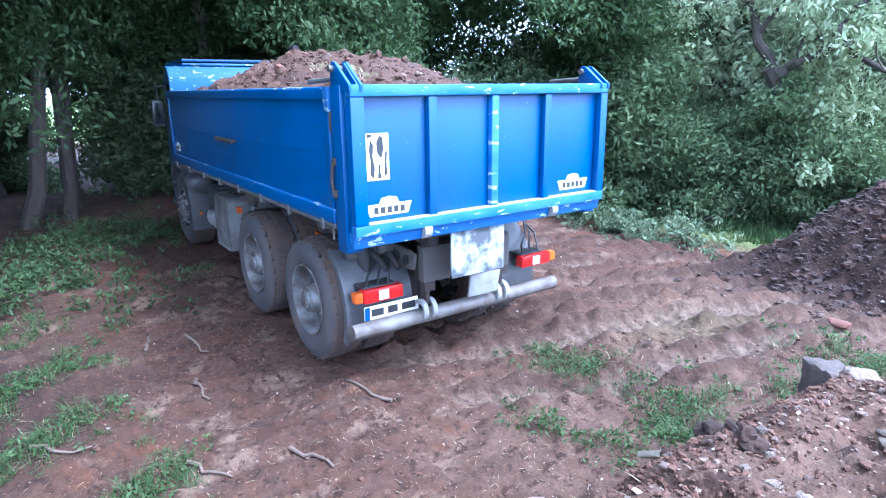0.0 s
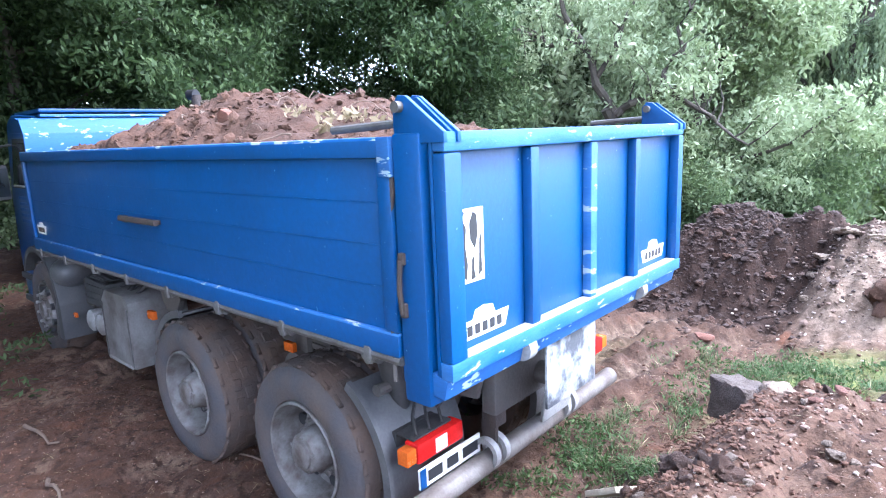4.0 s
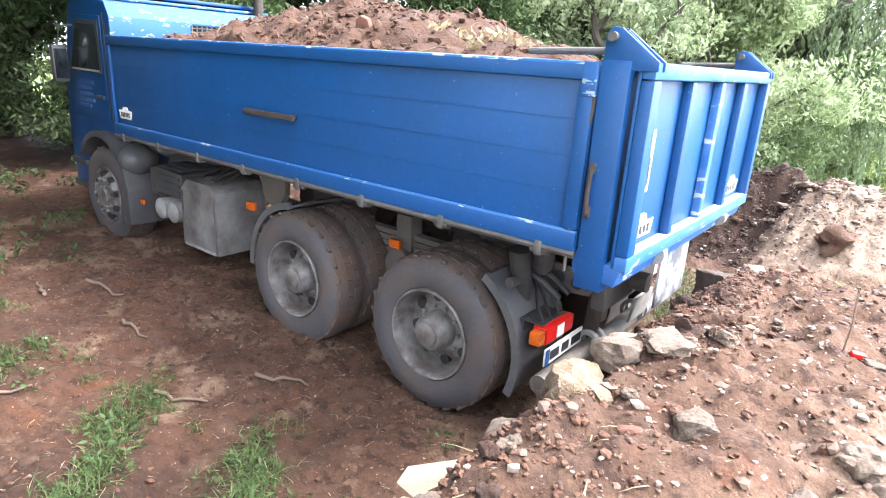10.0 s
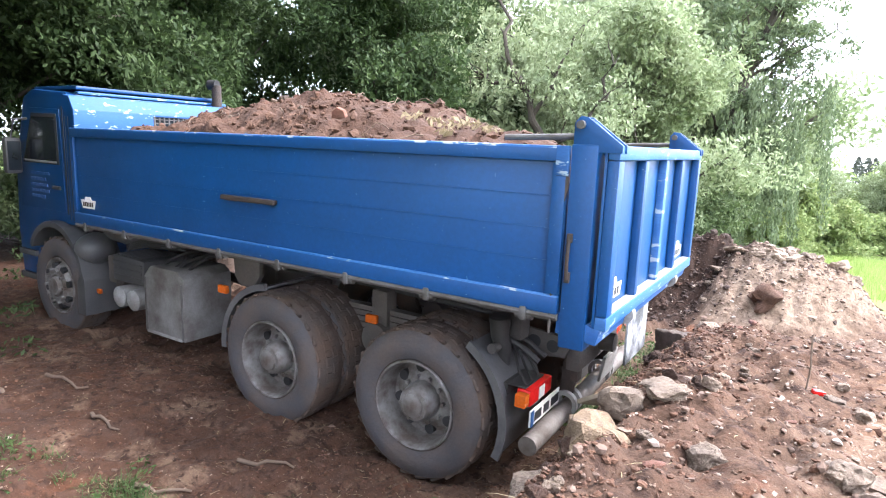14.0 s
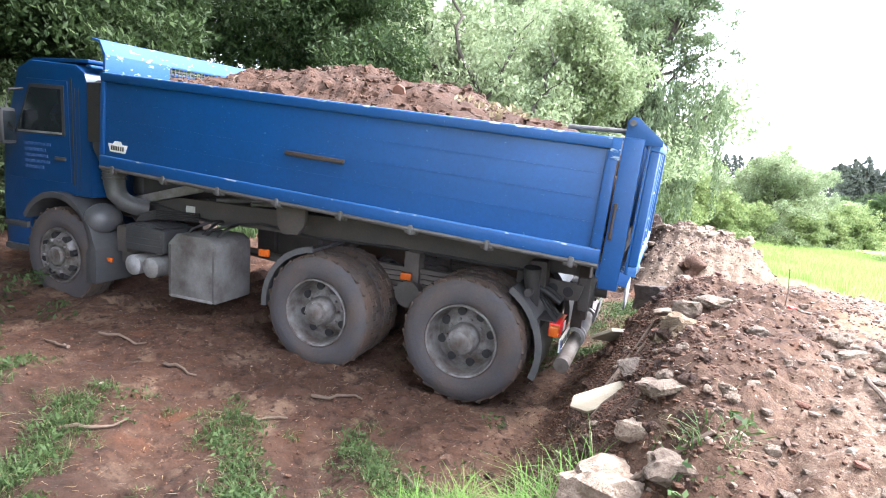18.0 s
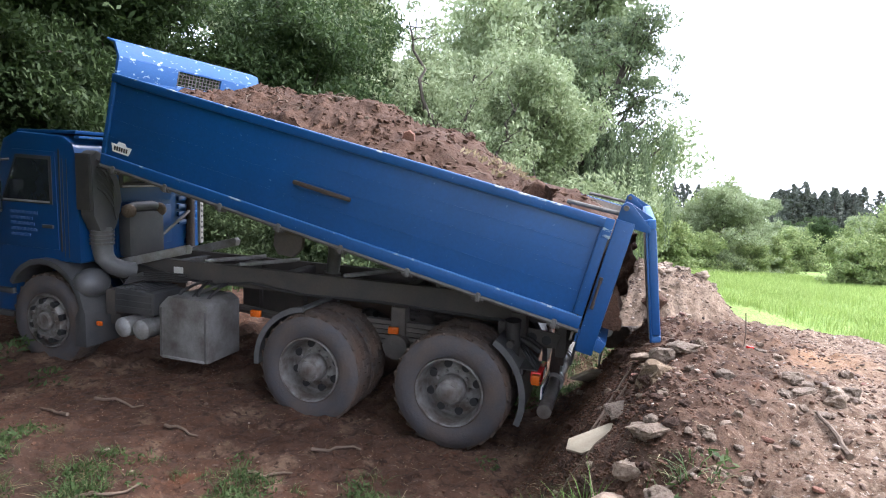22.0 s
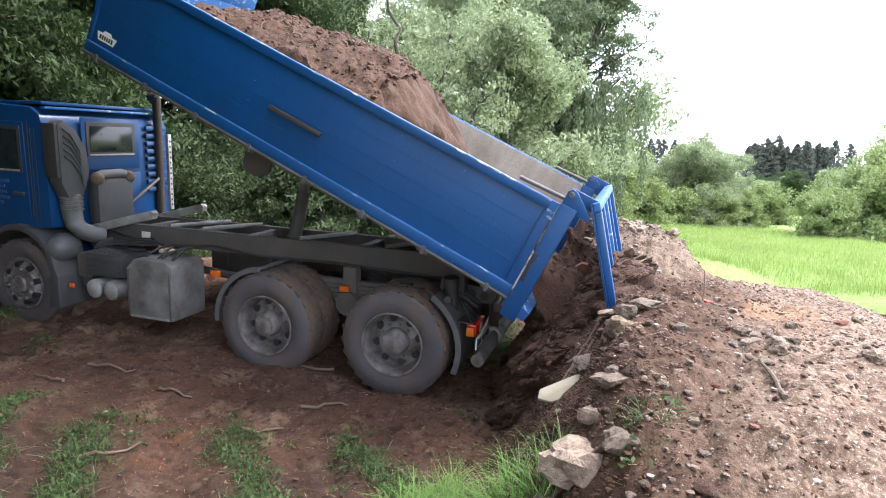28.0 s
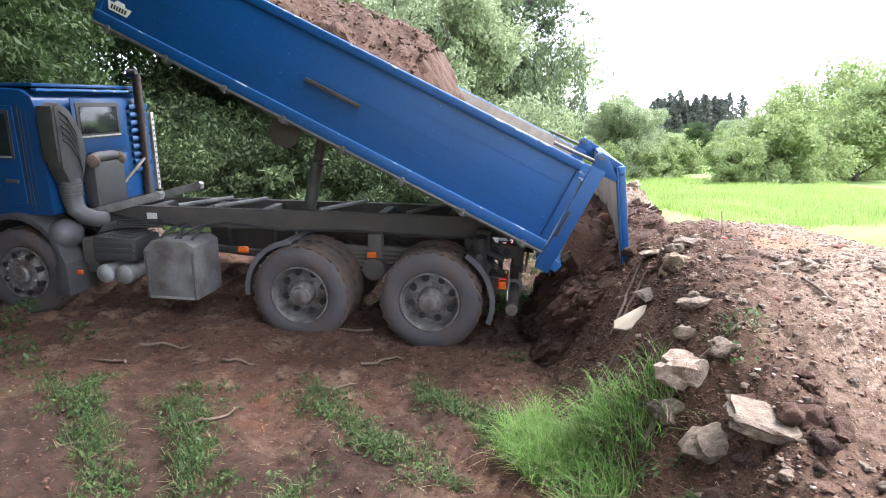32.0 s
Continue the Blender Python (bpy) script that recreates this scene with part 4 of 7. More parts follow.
for y in (0.60, 1.32):
    bm = bmesh.new()
    box(bm, X0 + 0.1 - PIVOT[0], 0.8 - PIVOT[0], y, y + 0.1, 1.335 - PIVOT[1], 1.36 - PIVOT[1], 0.006)
    part("floor_beam", bm, "chassis", bed)


def side_wall(y, out):
    """A drop side: outer sheet with folded edges top and bottom, end stiles and a grab bar; out: -1 towards negative y."""
    a = lambda d: y + out * d
    lo, hi = min(y, a(-0.03)), max(y, a(-0.03))
    x0, x1 = X0 - PIVOT[0], X1 - PIVOT[0]
    z0, z1 = Z0 - PIVOT[1], Z1 - PIVOT[1]
    bm = bmesh.new()
    box(bm, x0, x1, lo, hi, z0, z1, 0.004)
    for f in bm.faces:
        f.material_index = 1 if (f.calc_center_median().y - y) * out < -0.028 else 0
    part("side_wall", bm, ["blue", "inside"], bed, "blue steel side wall with scratched paint")
    for nm, za, zb, d in (("top_rail", z1 - 0.075, z1 + 0.01, 0.035), ("bottom_rail", z0 + 0.0, z0 + 0.11, 0.03)):
        bm = bmesh.new()
        box(bm, x0, x1, min(y, a(d)), max(y, a(d)), za, zb, 0.014)
        for f in bm.faces:
            c = f.calc_center_median()
            f.material_index = 1 if abs(c.z - zb) < 0.012 else 0
        part(nm, bm, ["blue", "blue_rail"], bed)
    for xa, xb in ((x0, x0 + 0.05), (x1 - 0.08, x1)):
        bm = bmesh.new()
        box(bm, xa, xb, min(y, a(0.03)), max(y, a(0.03)), z0 + 0.112, z1 - 0.077, 0.012)
        part("end_stile", bm, "blue", bed)
    for k in range(1, 4):
        zz = z0 + 0.11 + k * 0.18
        bm = bmesh.new()
        box(bm, x0 + 0.06, x1 - 0.09, min(y, a(0.003)), max(y, a(0.003)), zz, zz + 0.005, 0.0)
        part("sheet_seam", bm, "blue", bed)


for y, out in ((SIDE_Y, -1), (FAR_Y, 1)):
    side_wall(y, out)
    for k in range(8):
        x = 0.85 - k * 0.66
        bm = bmesh.new()
        tube(bm, [(x - 0.05 - PIVOT[0], y + out * 0.0, 1.375 - PIVOT[1]), (x + 0.05 - PIVOT[0], y + out * 0.0, 1.375 - PIVOT[1])], 0.028, 12)
        box(bm, x - 0.022 - PIVOT[0], x + 0.022 - PIVOT[0], y - 0.04, y + 0.04, 1.345 - PIVOT[1], 1.43 - PIVOT[1], 0.014)
        part("hinge", bm, "steel", bed)
    bm = bmesh.new()
    tube(bm, [(X0 - PIVOT[0], y + out * 0.01, 1.395 - PIVOT[1]), (X1 - PIVOT[0], y + out * 0.01, 1.395 - PIVOT[1])], 0.022, 10)
    part("locking_bar", bm, "steel", bed)
bm = bmesh.new()
box(bm, -1.730 - PIVOT[0], -1.140 - PIVOT[0], SIDE_Y - 0.055, SIDE_Y - 0.02, 1.825 - PIVOT[1], 1.865 - PIVOT[1], 0.012)
for x in (-1.700, -1.175):
    box(bm, x - 0.02 - PIVOT[0], x + 0.02 - PIVOT[0], SIDE_Y - 0.03, SIDE_Y, 1.83 - PIVOT[1], 1.86 - PIVOT[1], 0.004)
part("grab_bar", bm, "rust", bed, "rusty dark grab bar")
# maker's badge as plain shapes
BADGE = -3.73
bm = bmesh.new()
prism(bm, [bp(BADGE + a, 1.57 + b) for a, b in ((-0.13, 0.08), (-0.10, 0.0), (0.10, 0.0), (0.13, 0.08), (0.06, 0.08), (0.04, 0.11), (-0.04, 0.11), (-0.06, 0.08))], SIDE_Y - 0.006, SIDE_Y - 0.002)
badge = part("badge", bm, "white", bed, "small white badge")
for k in range(6):
    bm = bmesh.new()
    box(bm, BADGE - 0.085 + 0.03 * k - PIVOT[0], BADGE - 0.065 + 0.03 * k - PIVOT[0], SIDE_Y - 0.009, SIDE_Y - 0.0065, 1.588 - PIVOT[1], 1.632 - PIVOT[1], 0)
    part("badge_bar", bm, "rust", badge)

# head board with leaning shield and grille
bm = bmesh.new()
yy0, yy1 = SIDE_Y + 0.03, FAR_Y - 0.03
box(bm, X0 - 0.05 - PIVOT[0], X0 - PIVOT[0], yy0, yy1, 1.42 - PIVOT[1], 2.30 - PIVOT[1], 0.008)
for ya, yb, za, zb in ((yy0, yy0 + 0.82, 2.30, 2.50), (yy0 + 1.55, yy1, 2.30, 2.50), (yy0 + 0.82, yy0 + 1.55, 2.48, 2.50), (yy0 + 0.82, yy0 + 1.55, 2.30, 2.32)):
    box(bm, X0 - 0.04 - PIVOT[0], X0 - 0.01 - PIVOT[0], ya, yb, za - PIVOT[1], zb - PIVOT[1], 0.004)
hb = part("head_board", bm, "blue_worn", bed, "light blue chipped head board")
bm = bmesh.new()
prism(bm, [bp(X0 - 0.04, 2.495), bp(X0 - 0.01, 2.50), bp(X0 - 0.09, 2.635), bp(X0 - 0.20, 2.65), bp(X0 - 0.20, 2.63), bp(X0 - 0.11, 2.615)], yy0, yy1, 0.004)
part("bent_shield", bm, "blue_worn", bed, "chipped blue shield bent over the cab")
bm = bmesh.new()
for k in range(13):
    y = yy0 + 0.84 + k * 0.057
    box(bm, X0 - 0.032 - PIVOT[0], X0 - 0.022 - PIVOT[0], y, y + 0.012, 2.32 - PIVOT[1], 2.48 - PIVOT[1], 0)
for k in range(4):
    z = 2.335 + 0.038 * k
    box(bm, X0 - 0.034 - PIVOT[0], X0 - 0.024 - PIVOT[0], yy0 + 0.82, yy0 + 1.55, z - PIVOT[1], z + 0.008 - PIVOT[1], 0)
part("grille", bm, "steel", bed, "steel window grille")

bm = bmesh.new()
prism(bm, [bp(-2.03, 1.38), bp(-2.00, 1.12), bp(-1.93, 1.04), bp(-1.76, 1.06), bp(-1.69, 1.16), bp(-1.69, 1.38)], 0.08, 0.14, 0.015)
part("hanging_panel", bm, "chassis", bed, "dusty dark panel hanging under the bed")

REAR = -0.09  # rear end set forward


def bq(x, z):
    return x - PIVOT[0] + REAR, z - PIVOT[1]


# rear posts with gussets, sill
for y, s in ((SIDE_Y, 1), (FAR_Y, -1)):
    bm = bmesh.new()
    ya, yb = (y - 0.02, y + 0.11) if s > 0 else (y - 0.11, y + 0.02)
    box(bm, 1.155 - PIVOT[0] + REAR, 1.30 - PIVOT[0] + REAR, ya, yb, 1.23 - PIVOT[1], 2.34 - PIVOT[1], 0.012)
    post = part("corner_post", bm, "blue", bed, "blue rear corner post with rust streaks")
    bm = bmesh.new()
    for d in (0.0, 0.08):
        prism(bm, [bq(1.16, 2.30), bq(1.16, 2.45), bq(1.19, 2.485), bq(1.23, 2.48), bq(1.42, 2.34), bq(1.42, 2.30)], ya + d + 0.01, ya + d + 0.03, 0.003)
    part("gusset", bm, "blue", bed)
    bm = bmesh.new()
    tube(bm, [(1.20 - PIVOT[0] + REAR, ya - 0.02, 2.44 - PIVOT[1]), (1.20 - PIVOT[0] + REAR, yb + 0.015, 2.44 - PIVOT[1])], 0.022, 14)
    part("gate_pin", bm, "steel", bed)
    ye = ya if s > 0 else yb
    bm = bmesh.new()
    tube(bm, [(1.10 - PIVOT[0] + REAR, ye, 1.30 - PIVOT[1]), (1.10 - PIVOT[0] + REAR, ye, 2.30 - PIVOT[1])], 0.009, 8)
    part("hinge_rod", bm, "chassis", bed, "dark greasy hinge rod")
    bm = bmesh.new()
    tube(bm, [(1.185 - PIVOT[0] + REAR, ye - 0.02 * s, 1.62 - PIVOT[1]), (1.185 - PIVOT[0] + REAR, ye - 0.03 * s, 1.72 - PIVOT[1]), (1.185 - PIVOT[0] + REAR, ye - 0.02 * s, 1.84 - PIVOT[1])], 0.011, 8)
    box(bm, 1.17 - PIVOT[0] + REAR, 1.20 - PIVOT[0] + REAR, ye - 0.02, ye + 0.02, 1.60 - PIVOT[1], 1.66 - PIVOT[1], 0.006)
    box(bm, 1.17 - PIVOT[0] + REAR, 1.20 - PIVOT[0] + REAR, ye - 0.02, ye + 0.02, 1.82 - PIVOT[1], 1.87 - PIVOT[1], 0.006)
    part("latch_handle", bm, "rust", bed, "small rusty latch handle")
    bm = bmesh.new()
    prism(bm, [bq(1.085, 1.86), bq(1.10, 1.80), bq(1.128, 1.84), bq(1.135, 2.02), bq(1.152, 2.10), bq(1.152, 2.17), bq(1.08, 2.17)], ye - 0.007, ye + 0.007, 0.003)
    part("greasy_slot", bm, "rust", bed, "greasy rust-brown latch slot")
    bm = bmesh.new()
    box(bm, 1.078 - PIVOT[0] + REAR, 1.15 - PIVOT[0] + REAR, ye - 0.016, ye + 0.016, 2.172 - PIVOT[1], 2.33 - PIVOT[1], 0.006)
    part("pin_block", bm, "blue_worn", bed, "scraped blue pin block")
    bm = bmesh.new()
    tube(bm, [(0.75 - PIVOT[0] + REAR, y + 0.02 * s, Z1 + 0.045 - PIVOT[1]), (1.16 - PIVOT[0] + REAR, y + 0.04 * s, Z1 + 0.06 - PIVOT[1])], 0.018, 10)
    part("side_latch", bm, "steel", bed)
bm = bmesh.new()
prism(bm, [bq(1.13, 1.30), bq(1.36, 1.27), bq(1.38, 1.36), bq(1.13, 1.42)], SIDE_Y + 0.0, FAR_Y - 0.0, 0.008)
part("rear_sill", bm, "blue_worn", bed, "blue rear sill")
for y in (0.36, 1.62):
    bm = bmesh.new()
    tube(bm, [(1.36 - PIVOT[0] + REAR, y - 0.03, 1.33 - PIVOT[1]), (1.36 - PIVOT[0] + REAR, y + 0.03, 1.33 - PIVOT[1])], 0.06, 14)
    part("gate_catch", bm, "steel_pale", bed)
bm = bmesh.new()
box(bm, -0.008, 0.008, 0.62, 1.14, -0.40, 0.0, 0.004)
flap = part("mud_flap", bm, "flap", truck, "scuffed black and white mud flap")

# tail gate: origin on its upper pins
GATE = (1.20, 2.44)  # before REAR
gy0, gy1 = SIDE_Y, FAR_Y


def gate_part(name, boxes, material, bevel=0.008, label=""):
    """A piece of the gate from boxes (x0, x1, y0, y1, z0, z1) in the bed's own space."""
    q = bmesh.new()
    for x0, x1, y0, y1, z0, z1 in boxes:
        box(q, x0 - GATE[0], x1 - GATE[0], y0, y1, z0 - GATE[1], z1 - GATE[1], bevel)
    return part(name, q, material, gate, label)


bm = bmesh.new()
box(bm, 1.33 - GATE[0], 1.345 - GATE[0], gy0, gy1, 1.37 - GATE[1], 2.335 - GATE[1], 0.002)
gate = part("tail_gate", bm, "blue", truck, "blue steel tail gate with ribs, torn sticker and white signs")
gate_part("inner_sheet", [(1.325, 1.329, gy0 + 0.05, gy1 - 0.05, 1.39, 2.30)], "inside", 0.0, "scraped rusty inner sheet")
gate_part("top_rail", [(1.346, 1.41, gy0, gy1, 2.265, 2.34)], "blue_rail", 0.012)
gate_part("bottom_rail", [(1.346, 1.41, gy0, gy1, 1.36, 1.432)], "blue_rail", 0.006)
gate_part("dusty_ledge", [(1.347, 1.404, gy0 + 0.105, gy1 - 0.085, 1.4325, 1.442)], "dust", 0.003, "pale dust on the ledge")
gate_part("edge_stile", [(1.346, 1.41, gy0, gy0 + 0.10, 1.435, 2.262)], "blue", 0.012)
gate_part("edge_stile", [(1.346, 1.41, gy1 - 0.08, gy1, 1.435, 2.262)], "blue", 0.012)
for y in (0.42, 0.98, 1.52):
    gate_part("rib", [(1.346, 1.40, y - 0.035, y + 0.035, 1.435, 2.262)], "blue_rail" if 0.8 < y < 1.2 else "blue", 0.014)
for y in (gy0 + 0.055, gy1 - 0.085):
    bm = bmesh.new()
    prism(bm, [(-0.03, 0.03), (0.03, 0.035), (0.20, -0.10), (0.12, -0.17)], y, y + 0.03, 0.003)
    part("hanger_arm", bm, "blue", gate)
# torn sticker and maker's signs as plain shapes
gate_part("sticker", [(1.3465, 1.3485, -0.08, 0.09, 1.72, 2.03)], "white", 0.0, "torn pale sticker")
flat = Matrix(((0, 1, 0, 1.3485 - GATE[0]), (1, 0, 0, 0), (0, 0, 1, -GATE[1]), (0, 0, 0, 1)))
for blot in (((-0.055, 1.76), (-0.03, 1.73), (-0.02, 1.80), (-0.035, 1.88), (-0.025, 1.95), (-0.05, 1.99), (-0.062, 1.92), (-0.05, 1.84)), ((0.0, 1.90), (0.03, 1.86), (0.05, 1.92), (0.045, 2.0), (0.02, 2.015), (-0.005, 1.97)),
             ((0.05, 1.74), (0.075, 1.76), (0.07, 1.84), (0.078, 1.93), (0.06, 1.90), (0.055, 1.82)), ((0.0, 1.73), (0.03, 1.735), (0.02, 1.78), (0.025, 1.83), (0.008, 1.82)), ((-0.07, 2.0), (-0.03, 2.01), (-0.045, 2.025), (-0.075, 2.025))):
    bm = bmesh.new()
    prism(bm, blot, 0, 0.0015, 0, flat)
    part("sticker_blot", bm, "dark", gate)
for y, w in ((-0.10, 0.36), (1.70, 0.36)):
    m = Matrix(((0, 1, 0, 1.346 - GATE[0]), (1, 0, 0, 0), (0, 0, 1, -GATE[1]), (0, 0, 0, 1)))
    bm = bmesh.new()
    prism(bm, [(y + 0.03, 1.475), (y, 1.555), (y + 0.10, 1.555), (y + 0.12, 1.595), (y + 0.18, 1.605), (y + 0.24, 1.595), (y + 0.26, 1.555), (y + w, 1.555), (y + w - 0.03, 1.475)], 0, 0.003, 0, m)
    part("sign", bm, "white", gate, "white sign with plain bars")
    for q in range(5):
        gate_part("sign_bar", [(1.3495, 1.351, y + 0.06 + 0.052 * q, y + 0.095 + 0.052 * q, 1.49, 1.535)], "dark", 0.0)

# lifting ram in two stages; origins at the lower pin
RAM_FOOT, RAM_HEAD = (-1.804, 0.95, 0.70), (-1.780, 0.95, 1.40)
bm = bmesh.new()
tube(bm, [(0, 0, -0.08), (0, 0, 0.62)], 0.095, 18)
ram_low = part("ram_outer", bm, "chassis", truck)
bm = bmesh.new()
tube(bm, [(0, 0, 0.0), (0, 0, 0.60)], 0.075, 18)
tube(bm, [(0, 0, 0.56), (0, 0, 0.60)], 0.085, 18)
ram_mid = part("ram_stage", bm, "steel", truck)
bm = bmesh.new()
tube(bm, [(0, 0, -0.56), (0, 0, 0.0)], 0.058, 18)
tube(bm, [(0, -0.10, 0.0), (0, 0.10, 0.0)], 0.05, 12)
ram_top = part("ram_rod", bm, "steel", truck)


# ---- soil ----
def lump(seed, size, detail=3, rough=0.35, flat=1.0, square=0.0):
    """A stone or clod: a ball pushed about by noise; square: how far it tends to a block."""
    bm = bmesh.new()
    bmesh.ops.create_icosphere(bm, subdivisions=detail, radius=1.0)
    off = Vector((seed * 7.3, seed * 3.1, seed * 1.7))
    for v in bm.verts:
        c = v.co.normalized()
        if square:
            k = max(abs(c.x), abs(c.y), abs(c.z))
            c = c.lerp(c / k * 0.8, square)
        d = 1 + rough * noise.fractal(c * 1.1 + off, 0.9, 2.0, 4)
        v.co = c * d
        v.co = Vector((v.co.x * size[0], v.co.y * size[1], v.co.z * size[2] * flat))
    return bm


FLOOR_Z = 1.473 - PIVOT[1]  # top of the bed floor over its hinge


def load_height(x, y):
    """The top of the load over the bed floor, in the bed's own space."""
    u = (x + 2.05) / 2.45
    v = (y - MID_Y) / 1.15
    h = 0.82 + 0.50 * max(0.0, 1 - (abs(u) ** 2.2 if u < 0 else u ** 1.25)) * max(0.0, 1 - 0.8 * v * v) - 0.55 * max(0.0, abs(u) - 0.85)
    p = Vector((x, y, 3.0))
    return h + 0.09 * noise.fractal(p * 1.9, 0.8, 2.0, 5) + 0.030 * noise.fractal(p * 8.0, 0.8, 2.0, 4) + 0.022 * noise.fractal(p * 24.0, 0.8, 2.0, 3)


def load_piece(name, xa, xb, label, lean_a=0.0, lean_b=0.0):
    """One body of soil across the bed between two leaning cuts, standing on the bed floor."""
    bm = bmesh.new()
    ya, yb = SIDE_Y + 0.045, FAR_Y - 0.045
    nx, ny, nz = max(6, int((xb - xa) / 0.03)), 76, 34
    grid = {}
    for i in range(nx + 1):
        lean = lean_a + (lean_b - lean_a) * i / nx
        for j in range(ny + 1):
            x, y = xa + (xb - xa) * i / nx, ya + (yb - ya) * j / ny
            top = max(0.06, load_height(x + lean, y))
            if j in (0, ny):
                top = min(top, 0.86)
            for k in (range(nz + 1) if i in (0, nx) or j in (0, ny) else (0, nz)):
                z = FLOOR_Z + (top - 0.10) * k / nz
                w = 0.16 * noise.fractal(Vector((xa, y * 2.0, z * 2.0 + 9)), 0.9, 2.0, 4) + 0.04 * noise.fractal(Vector((xb, y * 11, z * 11)), 0.9, 2.0, 4) if i in (0, nx) and 0 < k else 0
                grid[i, j, k] = bm.verts.new((x + lean * k / nz + w, y, z))
    q = lambda *v: bm.faces.new([grid[c] for c in v])
    for i in range(nx):
        for j in range(ny):
            q((i, j, nz), (i + 1, j, nz), (i + 1, j + 1, nz), (i, j + 1, nz))
            q((i, j, 0), (i, j + 1, 0), (i + 1, j + 1, 0), (i + 1, j, 0))
    for k in range(nz):
        for i in range(nx):
            for j in (0, ny):
                q((i, j, k), (i + 1, j, k), (i + 1, j, k + 1), (i, j, k + 1))
        for j in range(ny):
            for i in (0, nx):
                q((i, j, k), (i, j + 1, k), (i, j + 1, k + 1), (i, j, k + 1))
    ob = thing(name, label, "soil", "soil load in the bed", data=finish(name, bm, "soil", 60))
    # stones, roots, crumbs and a torn grass tuft lying in it
    g = random.Random(label)
    top_z = lambda x, y: FLOOR_Z - 0.10 + load_height(x, y)
    lo, hi = xa + lean_a, xb + lean_b
    for k in range(max(3, int(7 * (hi - lo)))):
        x, y = g.uniform(lo + 0.1, hi - 0.1), g.uniform(ya + 0.2, yb - 0.2)
        s = g.uniform(0.02, 0.055)
        o = new("stone", g.choice(ROCKS) if g.random() < 0.8 else BRICKS[0])
        o.parent = ob
        o.matrix_basis = Matrix.LocRotScale((x, y, top_z(x, y) + 0.2 * s), Euler((g.uniform(-0.4, 0.4), g.uniform(-0.4, 0.4), g.uniform(0, 6))), (s, s, s))
    for k in range(max(4, int(11 * (hi - lo)))):
        x, y, a = g.uniform(lo + 0.2, hi - 0.2), g.uniform(ya + 0.2, yb - 0.2), g.uniform(0, 6.28)
        bm = bmesh.new()
        pts = []
        for f in range(6):
            px, py = x + 0.06 * f * math.cos(a + 0.25 * f), y + 0.06 * f * math.sin(a + 0.25 * f)
            pts.append((px, py, top_z(px, py) + 0.012 + 0.03 * math.sin(f * 1.1)))
        tube(bm, pts, g.uniform(0.003, 0.007), 5, 0.002)
        part("root", bm, "wood", ob, "thin pale root")
    rg = np.random.default_rng(len(label))
    n = int(800 * (hi - lo))
    cx, cy = rg.uniform(lo, hi, n), rg.uniform(ya + 0.05, yb - 0.05, n)
    cz = np.array([top_z(a, b) for a, b in zip(cx, cy)])
    o = new("loose_soil", crumb_mesh(rg, cx, cy, cz, rg.gamma(1.6, 0.007, n) + 0.004, "clod"))
    o.parent = ob
    tagged(o, kind="stuff")
    return ob


def crumb_mesh(g, x, y, z, s, material):
    """Small uneven lumps at the places, joined."""
    base = bmesh.new()
    bmesh.ops.create_icosphere(base, subdivisions=1, radius=1.0)
    bv = np.array([v.co[:] for v in base.verts])
    bf = np.array([[v.index for v in f.verts] for f in base.faces])
    base.free()
    n = len(x)
    ang = g.uniform(0, 6.28, n)
    v = bv[None] * (s[:, None, None] * g.uniform(0.6, 1.3, (n, 1, 3)) * np.array([1, 1, 0.7])) * g.uniform(0.55, 1.35, (n, len(bv), 1))
    c, sn = np.cos(ang)[:, None], np.sin(ang)[:, None]
    co = np.stack([v[..., 0] * c - v[..., 1] * sn + x[:, None], v[..., 0] * sn + v[..., 1] * c + y[:, None], v[..., 2] + z[:, None]], -1).reshape(-1, 3)
    fa = (bf[None] + np.arange(n)[:, None, None] * len(bv)).reshape(-1, 3)
    me = bpy.data.meshes.new("loose_soil")
    me.from_pydata(co, [], fa.tolist())
    me.materials.append(M[material])
    return me


ROCKS = [finish("stone", lump(s, (1, 0.8, 0.62), 3, 0.42, 1.0, 0.55), "stone", 28) for s in range(6)]
SLABS = [finish("stone", lump(s + 20, (1, 0.7, 0.26), 3, 0.3, 1.0, 0.8), "stone", 28) for s in range(3)]
CLODS = [finish("clod", lump(s + 40, (1, 0.85, 0.7), 3, 0.75), "clod", 60) for s in range(4)]
RED_CLODS = [finish("clod", lump(s + 50, (1, 0.85, 0.7), 3, 0.6), "red_clod", 60) for s in range(3)]
BRICKS = [finish("brick_piece", lump(s + 60, (1, 0.6, 0.42), 2, 0.25, 1.0, 0.85), "brick", 28) for s in range(2)]

load_front = load_piece("soil_load", -3.70 - PIVOT[0], 0.0 - PIVOT[0], "heaped red-brown soil load with roots and stones in the bed", 0.4, -1.2)
load_mid = load_piece("soil_load", 0.01 - PIVOT[0], 0.55 - PIVOT[0], "red-brown soil sliding out of the raised bed", -1.2, -0.35)
bm = bmesh.new()
prism(bm, [(-0.06, -0.08), (-0.06, 0.04), (-0.02, 0.075), (0.035, 0.06), (0.065, -0.01), (0.055, -0.08)], -0.025, 0.025, 0.008)
part("clay_tile", bm, "brick", load_mid, "broken orange clay tile stuck in the soil", Matrix.Translation((-0.92 - PIVOT[0], 0.20, FLOOR_Z - 0.09 + load_height(-0.92 - PIVOT[0], 0.20))) @ pose(0, 0, 0, 12, 8, 15))
load_back = load_piece("soil_load", 0.56 - PIVOT[0], 1.02 - PIVOT[0], "red-brown soil at the bed's tail gate", -0.35, -0.12)

